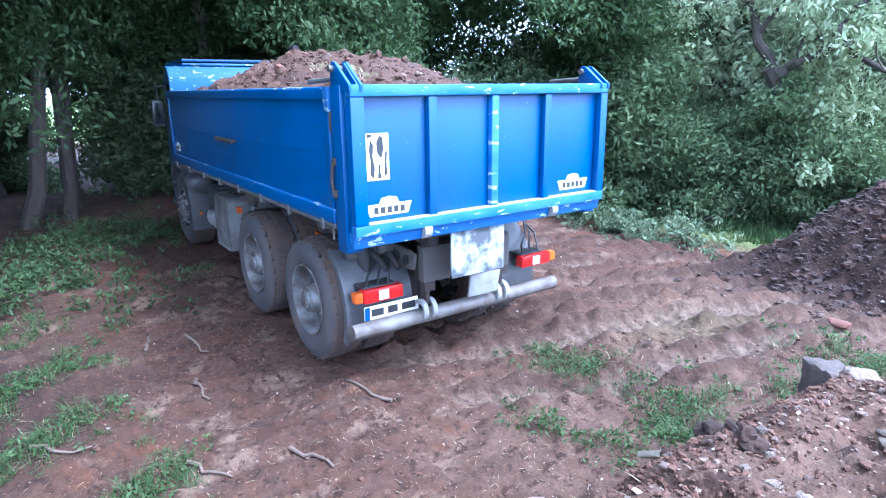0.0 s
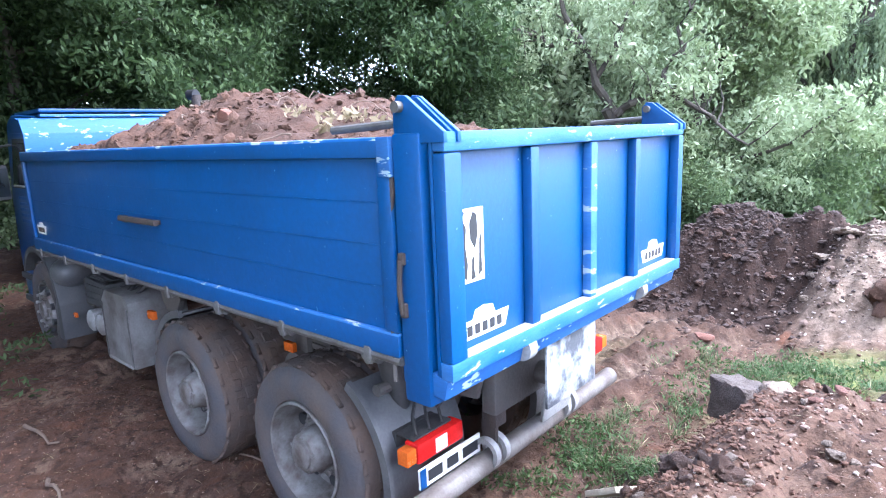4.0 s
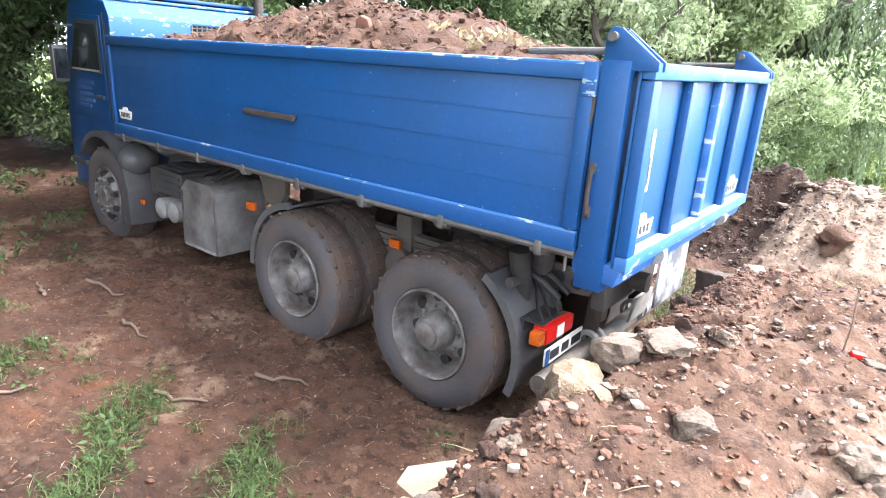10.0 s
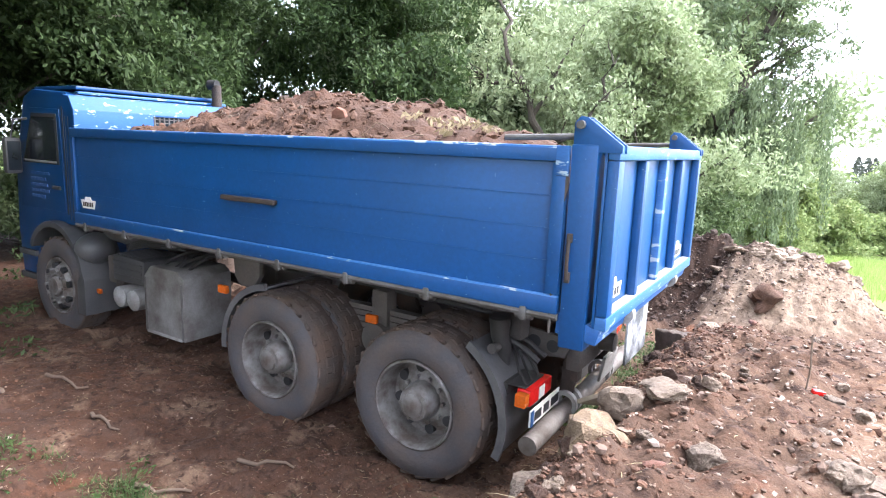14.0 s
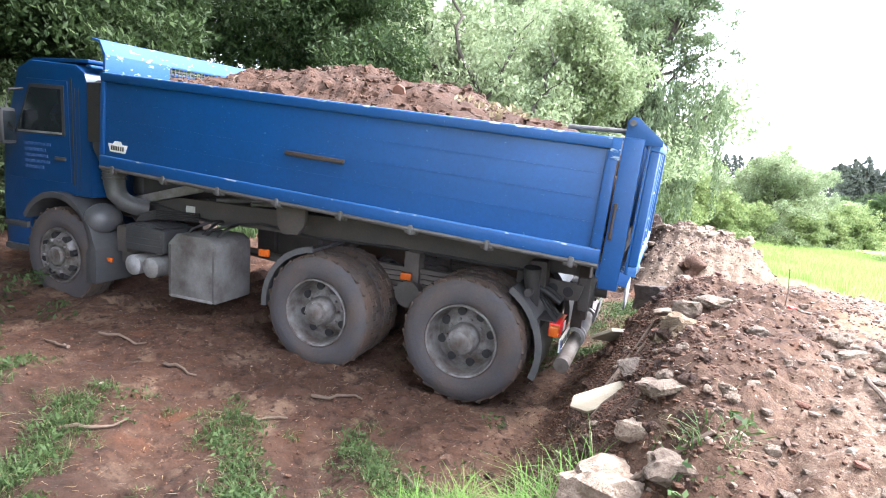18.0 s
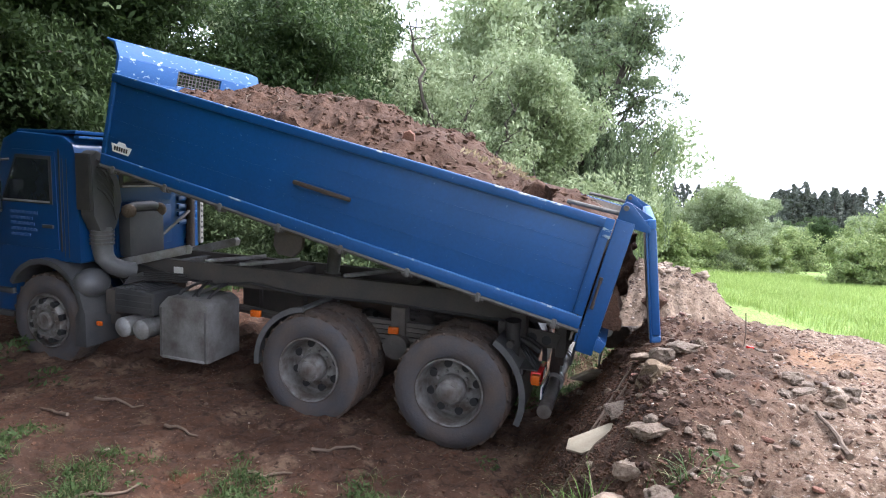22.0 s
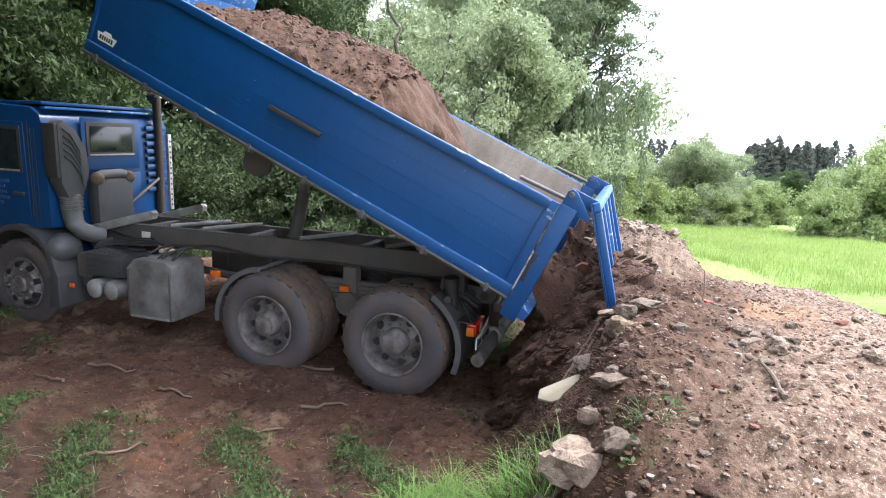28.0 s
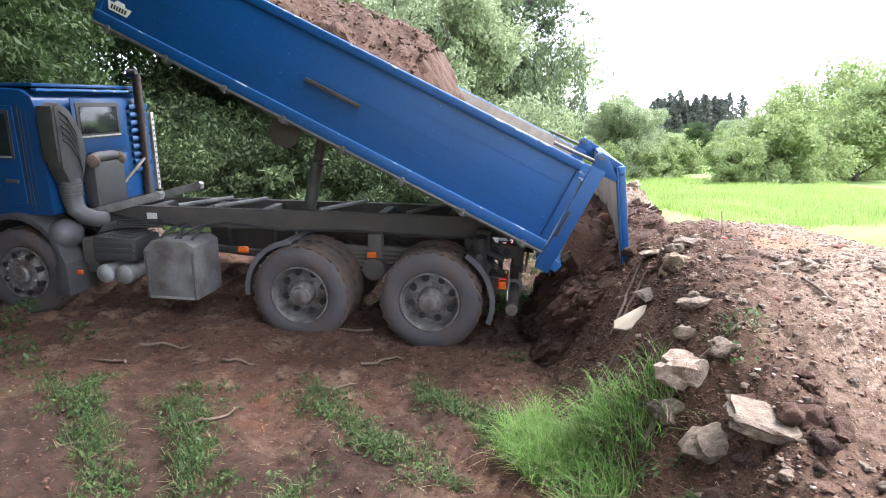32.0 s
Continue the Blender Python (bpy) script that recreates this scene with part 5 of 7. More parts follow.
# ---- things on the ground ----


def lay(name, me, x, y, size, label, category, group="", turn=None, sink=0.35, tip=(0, 0), z=None):
    """Sets a stone on the ground, sunk a little."""
    g = random.Random(f"{name}{x:.3f}{y:.3f}")
    o = new(name, me)
    half = size * 0.5
    o.matrix_basis = Matrix.LocRotScale((x, y, (z_at(x, y) if z is None else z) + half * (0.62 - sink * 1.2)), Euler((radians(tip[0]) + g.uniform(-0.25, 0.25), radians(tip[1]) + g.uniform(-0.25, 0.25), radians(turn) if turn is not None else g.uniform(0, 6.28))), (half, half, half))
    return tagged(o, label, category, group)


def scatter_stones():
    g = random.Random(5)
    for k in range(120):
        if k < 60:
            y = g.uniform(-4.6, 1.1)
            x = g.gauss(1.75, 0.35) + 0.55 * max(0, -y - 2.6)
        else:
            x, y = g.uniform(1.8, 4.2), g.uniform(-4.5, 1.5)
        s = g.uniform(0.035, 0.085) * (1.5 if g.random() < 0.12 else 1)
        pick = g.random()
        x, y = yard(x, y)
        if pick < 0.82:
            lay("stone", g.choice(ROCKS + SLABS), x, y, s, "pale dusty rubble stone on the bank", "stone", "stones on the bank")
        else:
            lay("brick_piece", g.choice(BRICKS), x, y, s, "broken red brick piece on the bank", "brick", "brick pieces on the bank")
    for k in range(90):
        y = g.uniform(-3.4, 0.6)
        x = g.gauss(1.72, 0.22) if k < 60 else g.uniform(2.0, 3.3)
        lay("stone", g.choice(ROCKS + SLABS), x, y, g.uniform(0.025, 0.06), "small rubble stone sunk in the bank", "stone", "stones on the bank", sink=0.4)
    for k in range(22):
        x, y = (g.uniform(2.25, 3.1), g.gauss(-1.58, 0.13)) if k < 14 else (g.gauss(2.38, 0.07), g.uniform(-1.5, -0.5))
        lay("stone", g.choice(ROCKS + SLABS), x, y, g.uniform(0.06, 0.14), "pale stone in a row on the upper level", "stone", "stones on the bank", sink=0.35)
    for k in range(12):
        lay("soil_clod", g.choice(RED_CLODS), g.gauss(1.93, 0.10), g.gauss(-3.05, 0.16), g.uniform(0.06, 0.17), "red-brown lump of soil beside the slab", "soil clod", "clods on the bank")
    for k in range(46):
        if k < 34:
            f = g.uniform(-1, 1)
            spot = (1.95 + 0.95 * f, 5.0 + 0.10 * f + g.gauss(0, 0.13))
        else:
            a, r = g.uniform(0, 6.28), g.uniform(0.5, 1.2)
            spot = (1.95 + 0.85 * r * math.cos(a), 4.85 + 0.75 * r * math.sin(a))
        lay("stone", g.choice(ROCKS + SLABS + SLABS), *yard(*spot), g.uniform(0.10, 0.32) if k < 34 else g.uniform(0.06, 0.14), "pale concrete rubble on the far heap", "stone", "rubble on the heap")


def pebbles():
    """Small gravel over yard and upper level, and soil crumbs over bank and yard, joined."""
    g = np.random.default_rng(8)
    m = bpy.data.materials.new("mixed_gravel")
    m.use_nodes = True
    nn, l = m.node_tree.nodes, m.node_tree.links
    geo, cr = nn.new("ShaderNodeNewGeometry"), nn.new("ShaderNodeValToRGB")
    cr.color_ramp.elements[0].color, cr.color_ramp.elements[1].color = (0.08, 0.05, 0.035, 1), (0.36, 0.30, 0.25, 1)
    e = cr.color_ramp.elements.new(0.65)
    e.color = (0.15, 0.10, 0.072, 1)
    l.new(geo.outputs["Random Per Island"], cr.inputs[0])
    l.new(cr.outputs[0], nn["Principled BSDF"].inputs["Base Color"])
    nn["Principled BSDF"].inputs["Roughness"].default_value = 0.9
    M["gravel"] = m
    n = 17000
    x = np.concatenate([g.uniform(1.7, 5.5, n - 1500), g.uniform(-5, 5, 1500)])
    y = np.concatenate([g.uniform(-5.5, 2.2, n - 1500), g.uniform(-6.5, 4, 1500)])
    x, y = yard(x, y)
    s = g.gamma(1.2, 0.0040, n).clip(0, 0.02) + 0.002
    thing("gravel", "small stones strewn over the soil", "gravel", kind="stuff", data=crumb_mesh(g, x, y, terrain(x, y) + s * 0.2, s, "gravel"))
    n = 45000
    x = np.concatenate([g.normal(1.42, 0.33, n * 2 // 3), g.uniform(-4.5, 3.2, n - n * 2 // 3)])
    y = np.concatenate([g.uniform(-4.2, 2.4, n * 2 // 3), g.uniform(-5.0, 3.6, n - n * 2 // 3)])
    x, y = yard(x, y)
    hx, hy = yard(0.05 + g.normal(0, 0.75, 9000), 5.5 + g.normal(0, 0.6, 9000))
    px, py = yard(2.0 + g.normal(0, 0.7, 5000), 4.9 + g.normal(0, 0.5, 5000))
    hs = g.gamma(1.2, 0.0085, 9000).clip(0, 0.05) + 0.004
    thing("heap_crumbs", "dark clods and crumbs over the damp heap", "soil", kind="stuff", data=crumb_mesh(g, hx, hy, terrain(hx, hy) + hs * 0.2, hs, "dark_clod"))
    ps = g.gamma(1.2, 0.0055, 5000).clip(0, 0.04) + 0.003
    thing("heap_gravel", "loose gravel over the pale heap", "gravel", kind="stuff", data=crumb_mesh(g, px, py, terrain(px, py) + ps * 0.2, ps, "gravel"))
    s = np.concatenate([g.gamma(1.2, 0.0040, n * 2 // 3), g.gamma(1.2, 0.0045, n - n * 2 // 3)]).clip(0, 0.016) + 0.002
    thing("soil_crumbs", "loose brown soil crumbs and clods over the bank", "soil", kind="stuff", data=crumb_mesh(g, x, y, terrain(x, y) + s * 0.2, s, "clod"))
    q = random.Random(14)
    for k in range(60):
        y = q.uniform(-4.0, 2.2)
        x = q.gauss(1.45, 0.28) + 0.2 * max(0, -y - 2.6)
        lay("soil_clod", q.choice(CLODS), x, y, q.uniform(0.05, 0.13), "dark brown lump of soil on the bank", "soil clod", "clods on the bank", sink=0.3)
    for k in range(36):
        a, b = q.gauss(0, 0.55), q.gauss(0, 0.6)
        lay("soil_clod", q.choice(CLODS), 0.1 + 1.2 * a, 5.0 + b, q.uniform(0.06, 0.15), "dark brown lump of soil on the far heap", "soil clod", "clods on the heap", sink=0.3)


def blades(name, label, spots, material, height, width, lean=0.5, per=40, seed=1, category="grass"):
    """Grass: curved blades of three quads, in tufts at the spots (x, y, radius, scale)."""
    g = np.random.default_rng(seed)
    sx, sy, sr, ss = np.array(spots).T
    sx, sy = yard(sx, sy)
    n = len(spots) * per
    k = np.repeat(np.arange(len(spots)), per)
    a, r = g.uniform(0, 6.28, n), np.sqrt(g.uniform(0, 1, n)) * sr[k]
    x, y = sx[k] + r * np.cos(a), sy[k] + r * np.sin(a)
    z = terrain(x, y) - 0.01
    h = height * ss[k] * g.uniform(0.45, 1.1, n)
    w = width * g.uniform(0.6, 1.2, n)
    d = g.uniform(0, 6.28, n)
    ln = lean * g.uniform(0.2, 1.2, n)
    co = np.zeros((n, 7, 3))
    for i, (f, wf) in enumerate(((0, 1), (0.4, 0.9), (0.75, 0.55))):
        for s, j in ((-1, 0), (1, 1)):
            co[:, 2 * i + j, 0] = x + np.cos(d) * ln * h * f * f - s * np.sin(d) * w * wf / 2
            co[:, 2 * i + j, 1] = y + np.sin(d) * ln * h * f * f + s * np.cos(d) * w * wf / 2
            co[:, 2 * i + j, 2] = z + h * f * (1 - 0.25 * ln * f)
    co[:, 6, 0], co[:, 6, 1], co[:, 6, 2] = x + np.cos(d) * ln * h, y + np.sin(d) * ln * h, z + h * (1 - 0.3 * ln)
    b = np.arange(n)[:, None] * 7
    quads = np.concatenate([b + [0, 1, 3, 2], b + [2, 3, 5, 4]]).tolist()
    tris = (b + [4, 5, 6]).tolist()
    me = bpy.data.meshes.new(name)
    me.from_pydata(co.reshape(-1, 3), [], quads + tris)
    me.materials.append(M[material])
    return thing(name, label, category, kind="stuff", data=me)


def leaves(rng, centres, radii, per, size, droop=0.5, flat=0.7):
    """Leaf quads (pointed, folded in two triangles) round the clump centres; returns places and faces."""
    n = len(centres) * per
    k = np.repeat(np.arange(len(centres)), per)
    d = rng.normal(size=(n, 3))
    d /= np.linalg.norm(d, axis=1, keepdims=True)
    r = radii[k] * rng.uniform(0.25, 1.0, n) ** 0.6
    c = centres[k] + d * r[:, None] * np.array([1, 1, flat])
    u = rng.normal(size=(n, 3)) + np.array([0, 0, -droop])
    u /= np.linalg.norm(u, axis=1, keepdims=True)
    v = np.cross(u, rng.normal(size=(n, 3)))
    v /= np.linalg.norm(v, axis=1, keepdims=True)
    s = size * rng.uniform(0.6, 1.35, n)[:, None]
    co = np.stack([c - u * s, c + v * s * 0.36, c + u * s, c - v * s * 0.36], 1).reshape(-1, 3)
    return co, np.arange(n * 4).reshape(-1, 4)


def limb_points(rng, start, way, length, k=6, wander=0.22, lift=0.0):
    pts, p, d = [Vector(start)], Vector(start), Vector(way).normalized()
    for _ in range(k):
        d = (d + Vector(rng.normal(size=3) * wander) + Vector((0, 0, lift))).normalized()
        p = p + d * (length / k)
        pts.append(p.copy())
    return pts


def tree(name, label, seed, height, spread_r, trunk_r, material, leaf=0.10, clumps=90, per=70, lean=(0, 0), base_frac=0.28, limbs=9, droop=0.5, clump_r=0.6):
    """A tapered trunk, limbs from it, and leaf clumps along and beyond the limbs."""
    rng = np.random.default_rng(seed)
    root = thing(name, label, "tree")
    bm = bmesh.new()
    tp = limb_points(rng, (0, 0, -0.3), (lean[0], lean[1], 1), height * 0.8, 8, 0.10)
    tube(bm, tp, trunk_r, 10, trunk_r * 0.25)
    cents = []
    for i in range(limbs):
        f = base_frac + (1 - base_frac) * i / limbs
        p = tp[min(len(tp) - 1, int(f * (len(tp) - 1)) )]
        a = i * 2.4 + rng.uniform(-0.5, 0.5)
        L = spread_r * rng.uniform(0.7, 1.15) * (1 - 0.45 * f)
        lp = limb_points(rng, p, (math.cos(a), math.sin(a), rng.uniform(0.15, 0.8)), L, 6, 0.25, 0.03)
        tube(bm, lp, trunk_r * 0.38 * (1 - 0.5 * f), 7, 0.012)
        for q in lp[2:]:
            cents.append(q)
        for _ in range(2):
            s = lp[rng.integers(2, 5)]
            sp = limb_points(rng, s, rng.normal(size=3) + np.array([0, 0, 0.3]), L * 0.5, 4, 0.3)
            tube(bm, sp, trunk_r * 0.14, 5, 0.006)
            cents += sp[1:]
    cents += tp[-2:]
    part("trunk", bm, "bark", root)
    cc = np.array([c[:] for c in cents])
    idx = rng.integers(0, len(cc), clumps)
    cen = cc[idx] + rng.normal(size=(clumps, 3)) * clump_r * 0.55
    co, fa = leaves(rng, cen, rng.uniform(0.55, 1.2, clumps) * clump_r, per, leaf, droop)
    me = bpy.data.meshes.new("crown")
    me.from_pydata(co, [], fa.tolist())
    me.materials.append(M[material])
    o = new("crown", me)
    o.parent = root
    return root


def spruce(name, seed, h=14.0):
    rng = np.random.default_rng(seed)
    root = thing(name, "dark green spruce in the far wood", "tree", "far spruces")
    bm = bmesh.new()
    tube(bm, [(0, 0, -0.3), (0, 0, h)], 0.2, 8, 0.03)
    part("trunk", bm, "bark", root)
    cen, rad = [], []
    for k in range(70):
        f = (k + 0.5) / 70
        z = h * (0.12 + 0.86 * f)
        for _ in range(3):
            a = rng.uniform(0, 6.28)
            r = (1 - f) ** 0.8 * h * 0.36 * rng.uniform(0.3, 1.0)
            cen.append((r * math.cos(a), r * math.sin(a), z - 0.3 * r))
            rad.append(0.25 + 0.75 * (1 - f))
    co, fa = leaves(rng, np.array(cen), np.array(rad), 12, 0.28, 0.6, 0.5)
    me = bpy.data.meshes.new("crown")
    me.from_pydata(co, [], fa.tolist())
    me.materials.append(M["needles"])
    o = new("crown", me)
    o.parent = root
    return root


def crooked_tree():
    """A leaning old willow: a bent trunk, dark bare limbs with twigs, and thin sprays of leaves."""
    rng = np.random.default_rng(51)
    root = thing("leaning_willow", "old leaning willow with bare dark limbs", "tree")
    cents = []
    lines = (((-0.9, 8.3, 0.2), (-2.9, 7.9, 3.1), 0.13, 0.09), ((-2.7, 7.95, 2.95), (-3.7, 7.9, 4.6), 0.085, 0.05), ((-2.7, 7.9, 3.0), (-1.9, 7.8, 3.45), 0.07, 0.055), ((-1.9, 7.8, 3.42), (-0.5, 7.7, 2.5), 0.045, 0.015),
             ((-1.9, 7.8, 3.42), (-1.5, 7.9, 4.8), 0.05, 0.02), ((-3.5, 7.9, 4.2), (-4.9, 8.2, 4.6), 0.05, 0.02), ((-3.1, 7.9, 3.6), (-2.5, 8.1, 5.2), 0.05, 0.02), ((-3.6, 7.9, 4.5), (-4.2, 8.0, 6.4), 0.05, 0.02))
    for a, b, ra, rb in lines:
        a, b = Vector((*yard(a[0], a[1]), a[2])), Vector((*yard(b[0], b[1]), b[2]))
        pts = [a.lerp(b, f) + Vector(rng.normal(size=3) * 0.06 * math.sin(math.pi * f) * (b - a).length) for f in np.linspace(0, 1, 7)]
        bm = bmesh.new()
        tube(bm, pts, ra, 8, rb)
        for _ in range(5):
            s = pts[rng.integers(2, 7)]
            sp = limb_points(rng, s, rng.normal(size=3) + np.array([0, 0, 0.4]), rng.uniform(0.5, 1.1), 5, 0.3)
            tube(bm, sp, 0.018, 5, 0.004)
            cents += sp[3:]
        part("trunk" if ra > 0.1 else "limb", bm, "bark", root)
    cc = np.array([c[:] for c in cents])
    co, fa = leaves(rng, cc, rng.uniform(0.2, 0.45, len(cc)), 45, 0.06, 0.7)
    me = bpy.data.meshes.new("crown")
    me.from_pydata(co, [], fa.tolist())
    me.materials.append(M["willow"])
    o = new("crown", me)
    o.parent = root


def airy_willow():
    """A tall thin-crowned willow with bare rising limbs above and hanging strands below."""
    rng = np.random.default_rng(57)
    root = thing("tall_willow", "tall airy willow with bare limbs and hanging strands", "tree")
    x, y = yard(-0.45, 15.2)
    root.matrix_basis = Matrix.Translation((x, y, z_at(x, y)))
    bm = bmesh.new()
    tp = limb_points(rng, (-0.5, 0, -0.3), (0.06, 0.0, 1), 8.6, 9, 0.06)
    tube(bm, tp, 0.26, 10, 0.06)
    part("trunk", bm, "bark", root)
    cents = []
    twigs = bmesh.new()
    for k in range(26):
        f = 3 + k % 6
        a = 2.4 * k
        lp = limb_points(rng, tp[f], (math.cos(a) * 0.62, 0.6 * math.sin(a) * 0.62, 0.70), 4.0 - 0.26 * f, 7, 0.17)
        bm = bmesh.new()
        tube(bm, lp, 0.10 - 0.008 * f, 7, 0.012)
        for _ in range(6):
            q = lp[rng.integers(3, 8)]
            sp = limb_points(rng, q, rng.normal(size=3) + np.array([0, 0, 0.3]), 0.9, 4, 0.3)
            tube(twigs, sp, 0.018, 5, 0.004)
            cents += sp[2:]
        part("limb", bm, "bark", root)
        cents += lp[4:]
    tagged(part("twig", twigs, "bark", root), kind="stuff")
    cc = np.array([c[:] for c in cents])
    co, fa = leaves(rng, cc, rng.uniform(0.18, 0.46, len(cc)), 48, 0.070, 0.8)
    hang = []
    for k in range(70):
        px, py, top = rng.normal(0.75, 0.75), rng.normal(-0.4, 0.8), rng.uniform(3.4, 5.2)
        low = top - rng.uniform(1.5, 3.4)
        hang += [(px + 0.05 * (top - h), py, h) for h in np.arange(max(0.6, low), top, 0.16)]
    hang = np.array(hang)
    co2, fa2 = leaves(rng, hang, np.full(len(hang), 0.16), 14, 0.07, 3.0)
    for nm, c, f in (("crown", co, fa), ("hanging_foliage", co2, fa2)):
        me = bpy.data.meshes.new(nm)
        me.from_pydata(c, [], f.tolist())
        me.materials.append(M["leaf_airy"])
        o = new(nm, me)
        o.parent = root


def put(root, places, z_off=0.0):
    """The first place takes the thing itself, the others copies: (x, y, turn, scale)."""
    for k, (x, y, turn, s) in enumerate(places):
        x, y = yard(x, y)
        m = Matrix.LocRotScale((x, y, z_at(x, y) + z_off), Euler((0, 0, radians(turn))), (s, s, s))
        if k == 0:
            root.matrix_basis = m
        else:
            c = copy_thing(root, Matrix.Identity(4))
            c.matrix_basis = m


def plants():
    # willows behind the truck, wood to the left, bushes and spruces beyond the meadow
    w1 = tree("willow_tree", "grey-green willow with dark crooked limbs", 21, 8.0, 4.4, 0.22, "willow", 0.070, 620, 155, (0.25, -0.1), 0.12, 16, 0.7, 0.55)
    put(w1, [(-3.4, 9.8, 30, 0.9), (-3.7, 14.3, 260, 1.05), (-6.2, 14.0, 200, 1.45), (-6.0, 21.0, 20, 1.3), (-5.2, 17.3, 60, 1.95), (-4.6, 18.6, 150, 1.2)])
    airy_willow()
    crooked_tree()
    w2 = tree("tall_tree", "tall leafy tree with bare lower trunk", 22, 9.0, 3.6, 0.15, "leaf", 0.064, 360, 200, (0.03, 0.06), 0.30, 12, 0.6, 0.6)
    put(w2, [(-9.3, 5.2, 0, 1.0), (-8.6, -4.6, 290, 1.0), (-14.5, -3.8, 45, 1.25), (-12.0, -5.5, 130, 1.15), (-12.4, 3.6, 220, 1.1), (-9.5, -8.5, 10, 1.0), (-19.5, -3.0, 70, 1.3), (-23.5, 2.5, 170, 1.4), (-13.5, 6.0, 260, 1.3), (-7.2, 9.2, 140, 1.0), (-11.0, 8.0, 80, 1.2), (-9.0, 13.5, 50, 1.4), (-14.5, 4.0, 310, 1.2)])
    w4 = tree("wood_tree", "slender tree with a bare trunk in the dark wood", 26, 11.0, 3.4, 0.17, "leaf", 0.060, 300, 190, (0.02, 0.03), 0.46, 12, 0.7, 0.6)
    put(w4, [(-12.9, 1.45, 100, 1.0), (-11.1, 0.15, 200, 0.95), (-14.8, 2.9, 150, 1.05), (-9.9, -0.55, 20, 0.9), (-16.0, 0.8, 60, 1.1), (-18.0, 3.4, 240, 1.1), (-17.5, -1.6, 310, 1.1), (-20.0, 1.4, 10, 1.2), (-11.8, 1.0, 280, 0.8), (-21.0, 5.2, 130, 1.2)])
    # unseen crowns added behind and left of the camera to block sky light
    w3 = tree("overhanging_tree", "broad leafy tree added out of view to shade the yard", 23, 12.5, 6.0, 0.34, "leaf", 0.075, 520, 210, (0.05, 0.08), 0.58, 16, 0.4, 0.9)
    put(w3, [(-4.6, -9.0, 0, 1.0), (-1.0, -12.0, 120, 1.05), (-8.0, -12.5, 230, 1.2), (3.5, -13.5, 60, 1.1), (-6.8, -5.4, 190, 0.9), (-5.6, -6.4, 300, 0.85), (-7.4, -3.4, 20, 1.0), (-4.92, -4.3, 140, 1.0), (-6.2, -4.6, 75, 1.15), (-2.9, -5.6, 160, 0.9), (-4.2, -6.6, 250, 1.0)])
    # two more unseen trees, leaning in to darken the left yard
    w5 = tree("leaning_tree", "tall leaning tree added out of view to shade the yard", 27, 13.0, 5.5, 0.32, "leaf", 0.085, 460, 190, (0.22, 0.38), 0.62, 16, 0.3, 0.9)
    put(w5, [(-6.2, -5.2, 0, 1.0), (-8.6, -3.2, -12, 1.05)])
    b1 = tree("bush", "dense green bush at the wood's edge", 31, 2.6, 1.6, 0.06, "leaf_mid", 0.052, 200, 175, (0, 0), 0.05, 9, 0.3, 0.42)
    put(b1, [(-6.8, 6.6, 0, 1.0), (-8.6, 3.6, 80, 1.0), (-4.4, 8.2, 160, 1.0), (-9.8, -2.8, 240, 0.8), (-1.6, 8.4, 20, 0.9), (-8.6, -6.4, 100, 1.0), (-15.2, -2.4, 10, 1.0), (-5.6, 7.4, 300, 1.2), (-10.5, 5.8, 60, 1.4), (-2.9, 8.6, 200, 0.95), (-7.6, 7.6, 30, 1.3), (-17.0, 1.2, 120, 1.2), (-12.5, -3.2, 330, 1.3), (-0.4, 10.5, 120, 1.0), (-13.5, 3.2, 210, 1.4), (-11.5, -7.0, 10, 1.3), (-9.4, -3.9, 70, 1.0), (-4.6, 9.0, 40, 0.9), (-7.2, 6.6, 130, 0.9), (-2.9, 9.3, 250, 0.9), (-8.4, 5.2, 10, 1.0), (-5.7, 8.4, 190, 0.9)])
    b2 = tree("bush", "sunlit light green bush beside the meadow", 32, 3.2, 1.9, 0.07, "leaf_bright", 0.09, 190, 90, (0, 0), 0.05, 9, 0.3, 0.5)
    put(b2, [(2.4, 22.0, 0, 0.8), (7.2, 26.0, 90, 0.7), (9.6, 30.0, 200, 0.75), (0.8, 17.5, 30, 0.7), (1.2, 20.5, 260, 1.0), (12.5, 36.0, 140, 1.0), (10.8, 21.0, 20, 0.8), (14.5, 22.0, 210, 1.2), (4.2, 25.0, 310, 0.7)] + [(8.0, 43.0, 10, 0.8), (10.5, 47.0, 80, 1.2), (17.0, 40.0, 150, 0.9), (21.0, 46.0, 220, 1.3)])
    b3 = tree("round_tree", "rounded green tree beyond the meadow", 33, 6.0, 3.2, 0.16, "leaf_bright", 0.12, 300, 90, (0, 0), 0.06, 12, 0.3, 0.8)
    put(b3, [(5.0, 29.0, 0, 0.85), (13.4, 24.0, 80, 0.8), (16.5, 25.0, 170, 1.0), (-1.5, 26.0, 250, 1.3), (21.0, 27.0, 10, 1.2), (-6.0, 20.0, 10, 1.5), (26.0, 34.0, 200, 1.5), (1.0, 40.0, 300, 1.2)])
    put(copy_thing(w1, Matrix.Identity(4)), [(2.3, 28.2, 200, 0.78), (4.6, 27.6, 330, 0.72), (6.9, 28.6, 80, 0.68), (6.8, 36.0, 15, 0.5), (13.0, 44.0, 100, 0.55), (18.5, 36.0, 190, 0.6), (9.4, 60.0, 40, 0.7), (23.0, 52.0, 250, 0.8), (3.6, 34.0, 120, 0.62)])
    put(copy_thing(w2, Matrix.Identity(4)), [(15.5, 52.0, 60, 0.55), (20.0, 60.0, 200, 0.7), (28.0, 44.0, 30, 0.7)])
